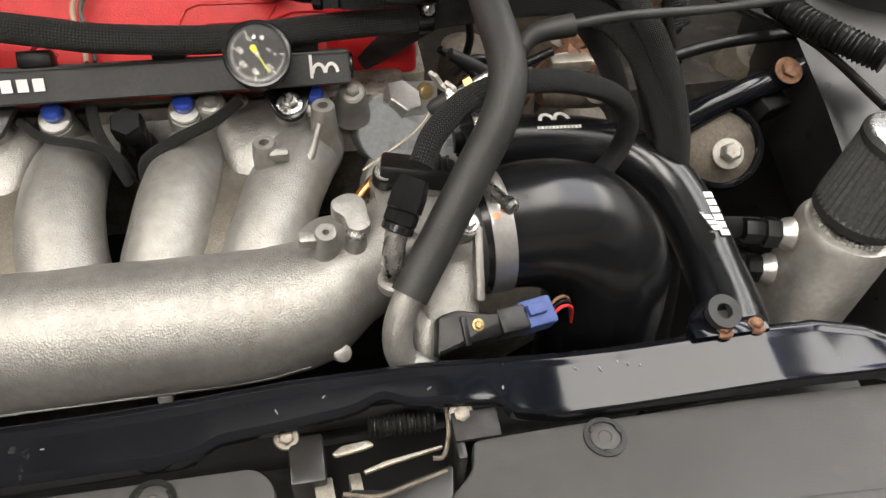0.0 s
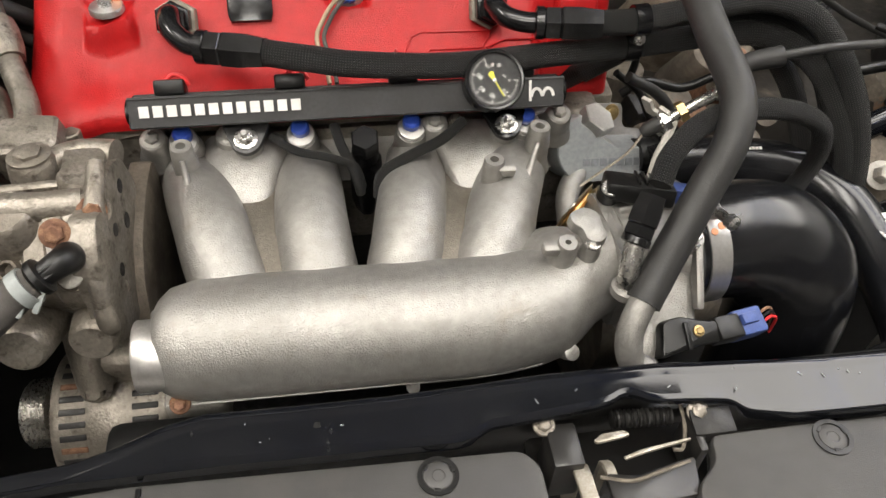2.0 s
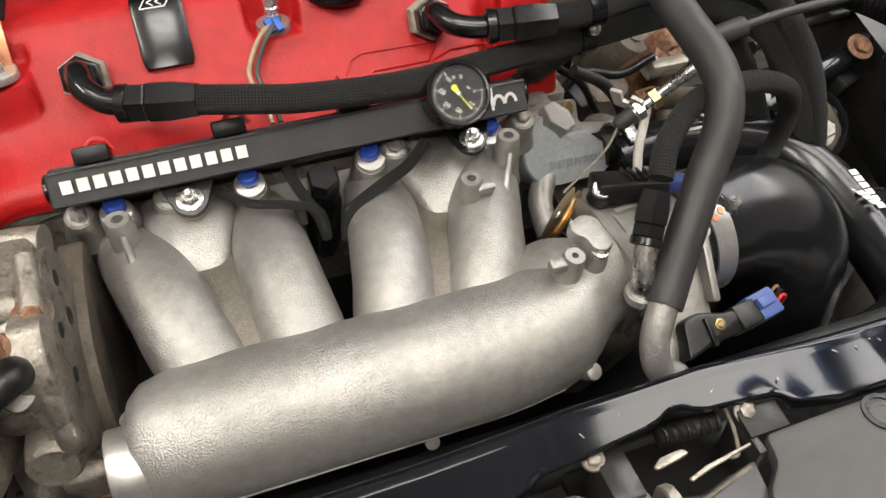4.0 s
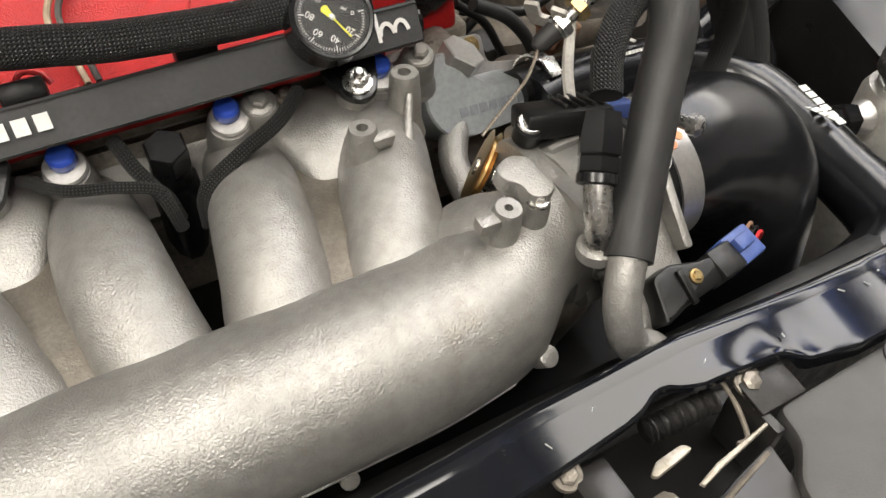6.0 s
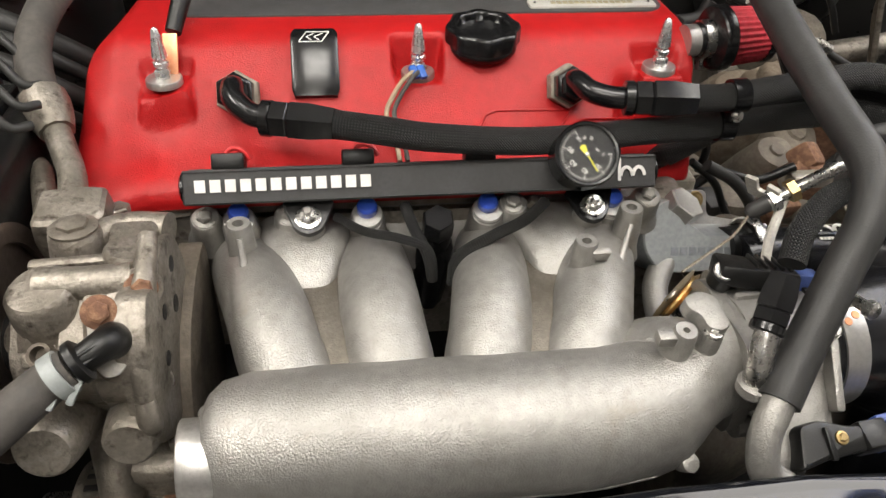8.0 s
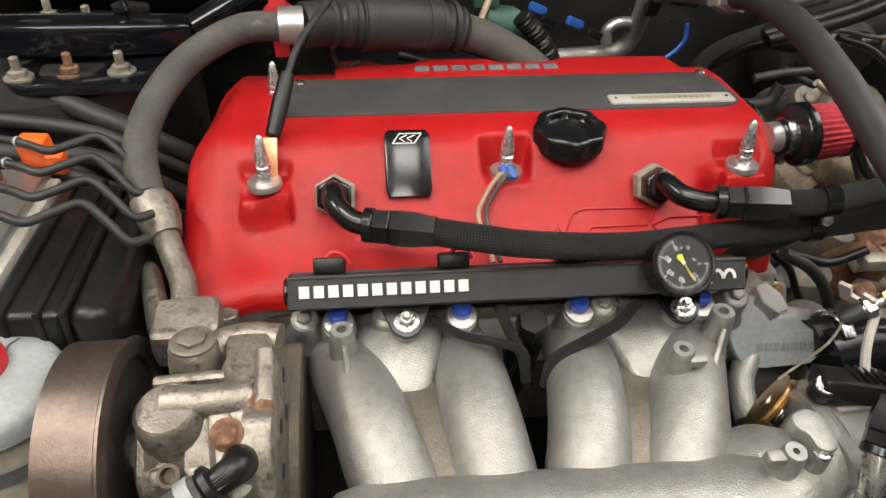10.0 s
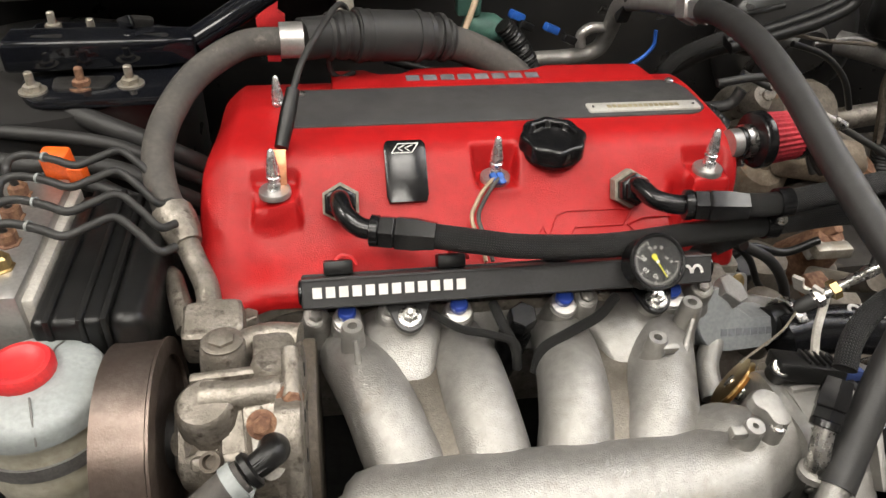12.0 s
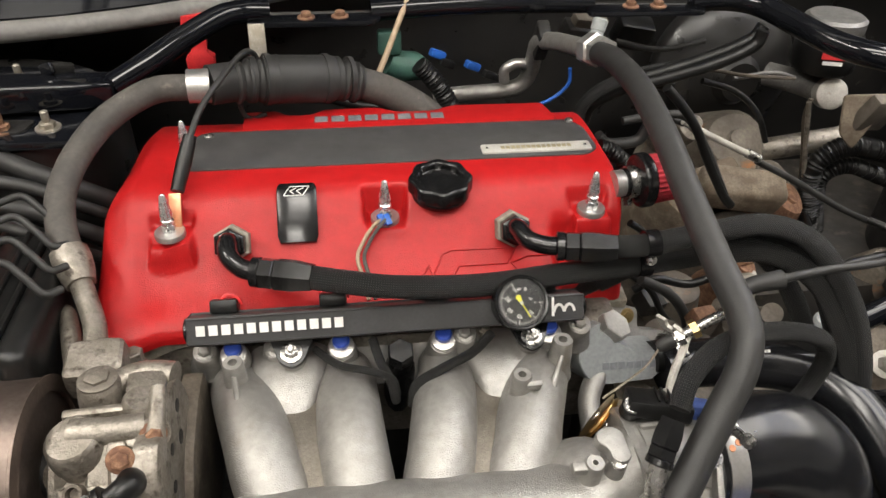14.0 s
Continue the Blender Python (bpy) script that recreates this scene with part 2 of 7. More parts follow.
def lathe(bm, prof, m=Matrix(), seg=24, wob=None):
    rings = []
    for r, h in prof:
        ring = []
        for k in range(seg):
            a = 2 * math.pi * (k + 0.5) / seg
            rr = r * (wob(k, h) if wob else 1.0)
            ring.append(bm.verts.new(m @ V((rr * math.cos(a), rr * math.sin(a), h))))
        rings.append(ring)
    for a, b in zip(rings, rings[1:]):
        for k in range(seg):
            bm.faces.new((a[k], a[(k + 1) % seg], b[(k + 1) % seg], b[k]))
    bm.faces.new(rings[0][::-1])
    bm.faces.new(rings[-1])
    return bm


def loft(bm, rings, caps=True):
    made = [[bm.verts.new(p) for p in ring] for ring in rings]
    n = len(made[0])
    for a, b in zip(made, made[1:]):
        for k in range(n):
            bm.faces.new((a[k], a[(k + 1) % n], b[(k + 1) % n], b[k]))
    if caps:
        bm.faces.new(made[0][::-1])
        bm.faces.new(made[-1])
    return bm


def spline(pts, n=8):
    pts = [V(p) for p in pts]
    ext = [2 * pts[0] - pts[1], *pts, 2 * pts[-1] - pts[-2]]
    out = []
    for i in range(1, len(ext) - 2):
        a, b, c, d = ext[i - 1:i + 3]
        for j in range(n):
            u = j / n
            out.append(0.5 * (2 * b + (c - a) * u + (2 * a - 5 * b + 4 * c - d) * u * u + (3 * b - a - 3 * c + d) * u ** 3))
    return out + [pts[-1]]


def tube(bm, pts, r, seg=16, n=8, ripple=0.0, pitch=0.004, squash=None):
    """A round sweep along a smooth curve through pts; r: one radius or one for each point. UV in metres."""
    path = spline(pts, n) if n > 1 else [V(p) for p in pts]
    if ripple:
        dense = []
        for a, b in zip(path, path[1:]):
            k = max(1, int((b - a).length / (pitch / 4)))
            dense += [a.lerp(b, j / k) for j in range(k)]
        path = dense + [path[-1]]
    rs = r if isinstance(r, (list, tuple)) else [r] * len(pts)
    tang = [(path[min(i + 1, len(path) - 1)] - path[max(i - 1, 0)]).normalized() for i in range(len(path))]
    side = tang[0].orthogonal().normalized()
    uvl = bm.loops.layers.uv.verify()
    rings, run = [], 0.0
    for i, p in enumerate(path):
        if i:
            run += (p - path[i - 1]).length
            side = tang[i - 1].rotation_difference(tang[i]) @ side
        side = (side - tang[i] * side.dot(tang[i])).normalized()
        up = tang[i].cross(side)
        f = i / (len(path) - 1) * (len(rs) - 1)
        k = min(int(f), len(rs) - 2) if len(rs) > 1 else 0
        rad = rs[k] + (rs[min(k + 1, len(rs) - 1)] - rs[k]) * (f - k)
        if ripple:
            rad += ripple * math.sin(2 * math.pi * run / pitch)
        rings.append(([bm.verts.new(p + rad * (math.cos(2 * math.pi * q / seg) * side + math.sin(2 * math.pi * q / seg) * up)) for q in range(seg)], run, rad))
    for (a, ra, da), (b, rb, db) in zip(rings, rings[1:]):
        for q in range(seg):
            f = bm.faces.new((a[q], a[(q + 1) % seg], b[(q + 1) % seg], b[q]))
            w = 2 * math.pi * rs[0] / seg
            for l, uv in zip(f.loops, ((ra, q * w), (ra, (q + 1) * w), (rb, (q + 1) * w), (rb, q * w))):
                l[uvl].uv = uv
    bm.faces.new(rings[0][0][::-1])
    bm.faces.new(rings[-1][0])
    return bm


def box(bm, m, sx, sy, sz, bev=0.0015, seg=2):
    t = bmesh.new()
    bmesh.ops.create_cube(t, size=1.0, matrix=Matrix.Diagonal((sx, sy, sz, 1)))
    if bev:
        bmesh.ops.bevel(t, geom=t.edges[:], offset=min(bev, 0.45 * min(sx, sy, sz)), segments=seg, profile=0.5, affect="EDGES")
    return join(bm, t, m)


def join(bm, t, m=Matrix()):
    t.verts.ensure_lookup_table()
    vs = [bm.verts.new(m @ v.co) for v in t.verts]
    for f in t.faces:
        bm.faces.new([vs[v.index] for v in f.verts])
    t.free()
    return bm


def prism(bm, poly, depth, m=Matrix(), bev=0.001, seg=2):
    """A plate with the outline poly (x, y), from z = 0 down to -depth, its upper rim bevelled."""
    t = bmesh.new()
    top = [t.verts.new((x, y, 0)) for x, y in poly]
    low = [t.verts.new((x, y, -depth)) for x, y in poly]
    face = t.faces.new(top)
    t.faces.new(low[::-1])
    for k in range(len(poly)):
        j = (k + 1) % len(poly)
        t.faces.new((top[k], low[k], low[j], top[j]))
    bmesh.ops.recalc_face_normals(t, faces=t.faces[:])
    if bev:
        bmesh.ops.bevel(t, geom=list(face.edges), offset=bev, segments=seg, profile=0.5, affect="EDGES")
    t.verts.index_update()
    return join(bm, t, m)


def rounded(poly, r, n=4):
    """The outline with its corners rounded by r."""
    out = []
    for k, p in enumerate(poly):
        p, a, b = V(p).to_2d(), V(poly[k - 1]).to_2d(), V(poly[(k + 1) % len(poly)]).to_2d()
        ra = min(r, 0.45 * (a - p).length, 0.45 * (b - p).length)
        s, e = p + (a - p).normalized() * ra, p + (b - p).normalized() * ra
        for j in range(n + 1):
            u = j / n
            q = (1 - u) ** 2 * s + 2 * u * (1 - u) * p + u * u * e
            out.append((q.x, q.y))
    return out


def thing(name, label, category, at=(0, 0, 0), group="", kind=""):
    ob = new(name)
    ob.empty_display_size = 0.02
    ob.location = at
    return tagged(ob, label, category, group, kind)


def part(name, bm, material, parent=None, label="", sharp=38):
    bmesh.ops.recalc_face_normals(bm, faces=bm.faces[:])
    me = bpy.data.meshes.new(name)
    bm.to_mesh(me)
    bm.free()
    me.materials.append(material)
    me.shade_smooth()
    me.set_sharp_from_angle(angle=radians(sharp))
    ob = new(name, me)
    if parent:
        ob.parent = parent
        if parent.type == "EMPTY":
            ob.matrix_parent_inverse = Matrix.Translation(-parent.location)
    return tagged(ob, label)


def solo(name, bm, material, label, category, group="", kind="", sharp=38):
    return tagged(part(name, bm, material, None, "", sharp), label, category, group, kind)


def B():
    return bmesh.new()


def ring(bm, m, r0, r1, h, seg=24):
    """A washer or collar of inner radius r0, outer r1 and height h."""
    out = []
    for r, z in ((r0, 0), (r1, 0), (r1, h), (r0, h)):
        out.append([bm.verts.new(m @ V((r * math.cos(2 * math.pi * k / seg), r * math.sin(2 * math.pi * k / seg), z))) for k in range(seg)])
    for a, b in zip(out, out[1:] + out[:1]):
        for k in range(seg):
            bm.faces.new((a[k], a[(k + 1) % seg], b[(k + 1) % seg], b[k]))
    return bm


def bolt(parent, p, d, r=0.006, h=0.005, mat=ZINC, washer=True, name="bolt", label=""):
    """A flanged hexagon bolt head at p, pointing along d."""
    m = aim(p, d)
    bm = lathe(B(), [(r * 0.9, 0), (r * 0.96, h * 0.15), (r * 0.96, h * 0.8), (r * 0.7, h)], m, 6)
    if washer:
        lathe(bm, [(r * 1.5, -0.001), (r * 1.5, 0.0006), (r * 1.35, 0.0014), (r * 0.9, 0.0016)], m, 20)
    return part(name, bm, mat, parent, label)


def stud(parent, p, d, r=0.003, h=0.012, mat=ZINC, nut=0.0065):
    m = aim(p, d)
    bm = lathe(B(), [(nut, 0), (nut, 0.006), (nut * 0.8, 0.007)], m, 6)
    lathe(bm, [(nut * 1.5, -0.001), (nut * 1.5, 0.001)], m, 18)
    lathe(bm, [(r, 0.006), (r, h), (r * 0.7, h + 0.001)], m, 12)
    return part("nut", bm, mat, parent)


def boss(bm, p, d, r, h, hole=0.45, foot=1.35):
    """A cast boss whose drilled top is at p and whose foot lies h below along d."""
    m = aim(p, d)
    lathe(bm, [(r * foot * 1.3, -h), (r * (foot * 0.6 + 0.5), -h * 0.75), (r * 1.14, -h * 0.4), (r, -0.0015), (r * 0.9, 0), (r * hole * 0.72, 0), (r * hole * 0.66, -0.008)], m, 20)
    return bm


def marks(parent, m, width, height, n, mat, name="lettering", gap=0.22, label=""):
    """A brand's lettering as a row of plain blocks of its size, lying in the xy plane of m."""
    bm = B()
    step = width / n
    for k in range(n):
        w = step * (1 - gap)
        box(bm, m @ Matrix.Translation((step * (k + 0.5) - width / 2, 0, 0)), w, height, 0.0006, 0.0)
    return part(name, bm, mat, parent, label)


# ---- the garage round the car ----
def slab(name, x0, x1, y0, y1, z0, z1, mat, label, cat):
    return solo(name, box(B(), Matrix.Translation(((x0 + x1) / 2, (y0 + y1) / 2, (z0 + z1) / 2)), x1 - x0, y1 - y0, z1 - z0, 0), mat, label, cat, kind="structure")


slab("floor", -3.6, 3.6, -4.6, 4.2, -0.15, 0, CONCRETE, "grey concrete garage floor under the car", "floor")
slab("ceiling", -3.6, 3.6, -4.6, 4.2, 2.8, 2.95, PLASTER, "white painted garage ceiling", "ceiling")
slab("wall_north", -3.6, 3.6, 4.2, 4.35, 0, 2.8, PLASTER, "white painted garage wall", "wall")
slab("wall_south", -3.6, 3.6, -4.75, -4.6, 0, 2.8, PLASTER, "white painted garage wall", "wall")
slab("wall_west", -3.75, -3.6, -4.6, 4.2, 0, 2.8, PLASTER, "white painted garage wall", "wall")
slab("wall_east", 3.6, 3.75, -4.6, 4.2, 0, 2.8, PLASTER, "white painted garage wall", "wall")
for tx, ty, tz, sx, sy, w in TUBES:
    fix = thing("ceiling_light", "unseen white ceiling fixture with a lit tube or broad panel", "ceiling light", (tx, ty, 2.8), "garage lights")
    part("housing", box(B(), Matrix.Translation((tx, ty, 2.755)), sx + 0.1, sy + 0.06, 0.08, 0.006), PLASTER, fix)
    part("tube", box(B(), Matrix.Translation((tx, ty, 2.69)), sx, sy * 0.8, 0.04, 0.012), GLOW, fix, "lit white tube or panel face")

for k, bx in enumerate((0.76, 1.60, 1.95, 2.35)):
    solo("ceiling_beam", box(B(), Matrix.Translation((bx, 0.60, 2.52)), 0.11, 3.0, 0.10, 0.01), LIFTBLUE, "blue painted steel beam under the ceiling", "beam", "ceiling beams", "structure")


# ---- the raised bonnet, hinged below the windscreen ----
def bonnet():
    rings = []
    for k in range(9):
        u = k / 8
        y, z = 0.62 - 0.24 * u - 0.03 * math.sin(math.pi * u), 0.985 + 0.96 * u
        w = 0.70 - 0.06 * u * u
        rings.append([V((0.13 + w * c, y + d, z + 0.02 * (1 - c * c))) for c, d in ((-1, 0), (-0.5, 0), (0, 0), (0.5, 0), (1, 0), (1, 0.025), (0.5, 0.03), (0, 0.03), (-0.5, 0.03), (-1, 0.025))])
    return loft(B(), rings)


lid = thing("bonnet", "raised black bonnet with a ribbed underside", "bonnet", (0.13, 0.62, 0.985))
part("skin", bonnet(), GLOSSBLACK, lid)
for x in (-0.32, 0.13, 0.58):
    part("rib", tube(B(), [(x, 0.585, 1.06), (x, 0.475, 1.42), (x, 0.395, 1.80)], 0.022, 12, 6), BAYPAINT, lid)


# ---- bay shell: inner wings, firewall, front ----
def bay_wall(name, poly, thick, m, mat, label, cat="panel"):
    return solo(name, prism(B(), rounded(poly, 0.02), thick, m, 0.003), mat, label, cat, kind="structure")


bay_wall("wall_inner_wing_west", [(-0.5, 0.0), (1.0, 0.0), (1.0, 0.55), (-0.5, 0.52)], 0.02, Matrix.Translation((-0.66, 0, 0.36)) @ pose(0, 0, 0, 90, 0, 90), BAYPAINT, "dirty black painted inner wing panel", "inner wing")
bay_wall("wall_inner_wing_east", [(-0.5, 0.0), (1.0, 0.0), (1.0, 0.56), (-0.5, 0.44)], 0.02, Matrix.Translation((0.92, 0, 0.36)) @ pose(0, 0, 0, 90, 0, 90), BAYPAINT, "dirty black painted inner wing panel", "inner wing")
bay_wall("wall_firewall", [(-0.7, 0.25), (1.0, 0.25), (1.0, 0.93), (-0.7, 0.93)], 0.02, Matrix.Translation((0, 0.66, 0)) @ pose(0, 0, 0, 90), BAYPAINT, "dirty black painted firewall panel", "firewall")
# added sheet that keeps light from below out of the bay
slab("bay_light_shield", -0.7, 0.95, -0.5, 0.66, 0.22, 0.24, PLASTIC, "black plastic sheet added below the engine to shield it from light", "undertray")

# radiator under the front crossmember
rad = thing("radiator", "black radiator standing under the front crossmember", "radiator", (0.1, -0.23, 0.30))
part("tank", box(B(), Matrix.Translation((0.13, -0.185, 0.665)), 0.66, 0.04, 0.05, 0.01), PLASTIC, rad)
part("core", box(B(), Matrix.Translation((0.13, -0.185, 0.46)), 0.64, 0.025, 0.36, 0.003), GRIME, rad)


def crossmember():
    """The painted front crossmember: a pressed channel with a wavy front edge round the bonnet latch."""
    top = [(-0.62, -0.30), (-0.45, -0.268), (-0.26, -0.243), (-0.19, -0.236), (-0.165, -0.228), (-0.14, -0.217), (-0.115, -0.211), (-0.06, -0.2115), (0.0, -0.211), (0.05, -0.209), (0.1, -0.206), (0.18, -0.2055), (0.26, -0.2115), (0.36, -0.215), (0.44, -0.215), (0.47, -0.224), (0.50, -0.243), (0.56, -0.27), (0.75, -0.31)]
    front = [(-0.62, -0.315), (-0.45, -0.283), (-0.26, -0.254), (-0.19, -0.2475), (-0.1, -0.2465), (0.04, -0.2475), (0.052, -0.245), (0.062, -0.2395), (0.09, -0.2375), (0.131, -0.2335), (0.142, -0.231), (0.15, -0.2268), (0.158, -0.2262), (0.166, -0.231), (0.175, -0.234), (0.212, -0.2365), (0.222, -0.2375), (0.23, -0.2455), (0.26, -0.2515), (0.4, -0.254), (0.48, -0.257), (0.56, -0.285), (0.75, -0.325)]
    xs = sorted({round(-0.62 + 0.004 * k, 4) for k in range(343)})
    rings = []
    for x in xs:
        yr = float(np.interp(x, *zip(*top)))
        yf = float(np.interp(x, *zip(*front)))
        z = 0.757 + 0.004 * max(0.0, min(1.0, (x - 0.30) / 0.1))
        lean = max(0.0, min(1.0, (x - 0.186) / 0.06))
        zf = z - 0.0035 * lean * lean * (3 - 2 * lean)
        lip = 0.006 if 0.05 < x < 0.225 else 0.011
        rings.append([V((x, y, h)) for y, h in ((yr + 0.008, z - 0.05), (yr + 0.004, z - 0.012), (yr + 0.0012, z - 0.0022), (yr - 0.0004, z - 0.0006), (yr - 0.0024, z), (yr - 0.006, z), (yr - 0.0085, z - 0.0012), (yr - 0.0095, z - 0.0013),
                                               (yf + 0.0055, zf - 0.0014), (yf + 0.004, zf - 0.00145), (yf + 0.0016, zf - 0.0018), (yf + 0.0003, zf - 0.0030), (yf, zf - lip), (yf + 0.003, zf - lip), (yf + 0.0035, zf - 0.005), (yr - 0.002, z - 0.005), (yr + 0.004, z - 0.05))])
    return loft(B(), rings)


solo("front_crossmember", crossmember(), GLOSSBLACK, "gloss black scratched steel crossmember above the radiator", "crossmember", kind="structure", sharp=28)


rng = random.Random(7)
for k in range(13):
    x = rng.choice((rng.uniform(-0.12, 0.02), rng.uniform(-0.05, 0.45), rng.uniform(0.22, 0.32)))
    y = -0.219 - rng.uniform(0.0, 0.016)
    big = rng.random()
    solo("paint_chip", box(B(), Matrix.Translation((x, y, 0.7557 + 0.004 * max(0.0, min(1.0, (x - 0.30) / 0.1)))) @ pose(0, 0, 0, 0, 0, rng.uniform(-80, 80)), 0.0006 + 0.004 * big * big, 0.0004 + 0.0004 * rng.random(), 0.0004, 0), GREYLID, "pale chip in the black crossmember paint", "paint chip", "paint chips")


def clip(parent, x, y, z):
    """A push-in trim clip: sunk ring and domed button."""
    m = Matrix.Translation((x, y, z))
    c = part("trim_clip", ring(B(), m, 0.0098, 0.0128, 0.0012, 28), PLASTIC, parent, "round black push-in trim clip")
    part("button", lathe(B(), [(0.0088, -0.001), (0.0088, 0.0005), (0.0075, 0.0012), (0.0040, 0.0014), (0.0036, 0.0009)], m, 24), PANEL, c)
    for a in (20, 140, 260):
        part("tab", box(B(), Matrix.Translation((x, y, z + 0.001)) @ pose(0, 0, 0, 0, 0, a) @ Matrix.Translation((0.0093, 0, 0)), 0.0022, 0.004, 0.0012, 0.0003), PLASTIC, c)


left_panel = thing("radiator_cover_panel", "dusty dark grey plastic radiator cover panel with a trim clip", "cover panel", (-0.15, -0.3, 0.70), "radiator covers")
bm = prism(B(), rounded([(-0.60, -0.31), (-0.44, -0.282), (-0.26, -0.254), (-0.16, -0.2465), (0.08, -0.2505), (0.09, -0.262), (0.093, -0.50), (-0.60, -0.50)], 0.008), 0.010, Matrix.Translation((0, 0, 0.7435)), 0.003)
part("panel", bm, PANEL, left_panel)
bm = B()
box(bm, Matrix.Translation((-0.152, -0.36, 0.744)), 0.0035, 0.22, 0.003, 0.001)
part("rib", bm, PLASTIC, left_panel)
clip(left_panel, 0.0255, -0.2625, 0.7437)
right_panel = thing("radiator_cover_panel", "dusty dark grey plastic radiator cover panel with a trim clip", "cover panel", (0.4, -0.3, 0.70), "radiator covers")
bm = prism(B(), rounded([(0.203, -0.2545), (0.26, -0.2535), (0.373, -0.2545), (0.48, -0.2585), (0.56, -0.285), (0.75, -0.33), (0.75, -0.50), (0.155, -0.50), (0.158, -0.36), (0.175, -0.318), (0.184, -0.286), (0.2, -0.272)], 0.006), 0.010, Matrix.Translation((0, 0, 0.7435)), 0.003)
part("panel", bm, PANEL, right_panel)
bm = prism(B(), rounded([(0.30, -0.315), (0.74, -0.345), (0.74, -0.49), (0.27, -0.49)], 0.02), 0.004, Matrix.Translation((0, 0, 0.7475)), 0.003)
part("raised_field", bm, PANEL, right_panel)
clip(right_panel, 0.281, -0.266, 0.7437)

# bonnet latch
latch = thing("bonnet_latch", "black steel bonnet latch with worn bare metal catches", "latch", (0.14, -0.27, 0.66))
bm = prism(B(), rounded([(0.095, -0.21), (0.235, -0.21), (0.215, -0.272), (0.19, -0.285), (0.185, -0.33), (0.10, -0.33)], 0.008), 0.006, Matrix.Translation((0, 0, 0.682)), 0.002)
part("back_plate", bm, BAYPAINT, latch)
for x, w in ((0.108, 0.020), (0.196, 0.006)):
    part("bracket", box(B(), Matrix.Translation((x, -0.250, 0.722)), w, 0.030, 0.042, 0.002), BAYPAINT, latch)
part("bracket", box(B(), Matrix.Translation((0.207, -0.246, 0.745)) @ pose(0, 0, 0, 8, 0, 0), 0.028, 0.018, 0.003, 0.001), GRIME, latch)
bm = prism(B(), rounded([(0.122, -0.2575), (0.128, -0.2535), (0.143, -0.2525), (0.146, -0.256), (0.14, -0.2575), (0.124, -0.2595)], 0.002), 0.0022, Matrix.Translation((0, 0, 0.758)), 0.0006)
part("catch", bm, CREAM, latch, "worn bare metal catch")
bm = prism(B(), [(0.138, -0.2695), (0.15, -0.266), (0.183, -0.2615), (0.183, -0.2632), (0.152, -0.2685), (0.139, -0.2715)], 0.002, Matrix.Translation((0, 0, 0.757)), 0.0006)
part("release_lever", bm, CREAM, latch, "worn bare metal lever")
bm = prism(B(), rounded([(0.13, -0.27), (0.15, -0.274), (0.165, -0.27), (0.19, -0.265), (0.185, -0.29), (0.13, -0.295)], 0.003), 0.004, Matrix.Translation((0, 0, 0.738)), 0.0008)
part("pawl", bm, BAYPAINT, latch)
part("pawl_edge", tube(B(), [(0.126, -0.272, 0.737), (0.145, -0.277, 0.738), (0.165, -0.273, 0.738), (0.186, -0.268, 0.737)], 0.0014, 8, 5), GEARBOX, latch)
part("side_flange", tube(B(), [(0.192, -0.226, 0.742), (0.1925, -0.24, 0.737), (0.187, -0.256, 0.733), (0.180, -0.257, 0.733)], 0.0014, 8, 4), GEARBOX, latch)
for x, w in ((0.1155, 0.0105), (0.1335, 0.0065)):
    rings = []
    for y, z in ((-0.2575, 0.69), (-0.2575, 0.728), (-0.262, 0.7335), (-0.268, 0.735), (-0.30, 0.733), (-0.38, 0.728)):
        dx = (-0.2575 - y) * 0.06
        rings.append([V((x + dx + w * a / 2, y - 0.004 * (z < 0.73) * (b < 0), z + 0.0022 * b)) for a, b in rounded([(-1, -1), (1, -1), (1, 1), (-1, 1)], 0.3)])
    part("guide_arm", loft(B(), rings), CREAM, latch, "bare metal guide arm")
bm = tube(B(), [(0.145, -0.232, 0.735), (0.185, -0.234, 0.735)], 0.0055, 12, 24, 0.0012, 0.003)
part("spring", bm, GRIME, latch)
bolt(latch, (0.200, -0.2385, 0.7455), (0, -0.4, 1), 0.0052, 0.0045, DIRTY)
bolt(latch, (0.0975, -0.2355, 0.7435), (0, -0.4, 1), 0.0050, 0.0045, DIRTY)

# ---- engine block and head under the cover ----
block = thing("engine_block", "grimy dark engine block and alloy cylinder head", "engine", (0, 0.18, 0.24))
part("block", box(B(), Matrix.Translation((-0.02, 0.19, 0.45)), 0.44, 0.24, 0.36, 0.02), GRIME, block)
bm = box(B(), Matrix.Translation((-0.015, 0.195, 0.695)), 0.468, 0.27, 0.14, 0.008)
part("cylinder_head", bm, DIRTY, block)
bm = prism(B(), rounded([(-0.268, 0.046), (-0.235, 0.040), (-0.195, 0.062), (0.150, 0.066), (0.160, 0.1), (0.234, 0.1), (0.236, 0.33), (-0.27, 0.33)], 0.012), 0.014, Matrix.Translation((0, 0, 0.781)), 0.002)
part("gasket_flange", bm, GASKET, block)
part("gasket_flange", prism(B(), rounded([(0.158, 0.091), (0.238, 0.091), (0.240, 0.14), (0.158, 0.14)], 0.006), 0.02, Matrix.Translation((0, 0, 0.7605)), 0.0015), GASKET, block)
for x in (-0.235, -0.17, -0.05, 0.08):
    bolt(block, (x, 0.048, 0.775), (0, -0.5, 1), 0.005, 0.006, DIRTY)

# ---- valve cover ----
POCKETS = [(-0.2007, 0.1216, 0.8495), (-0.0045, 0.1370, 0.8440), (0.1951, 0.1255, 0.8495)]


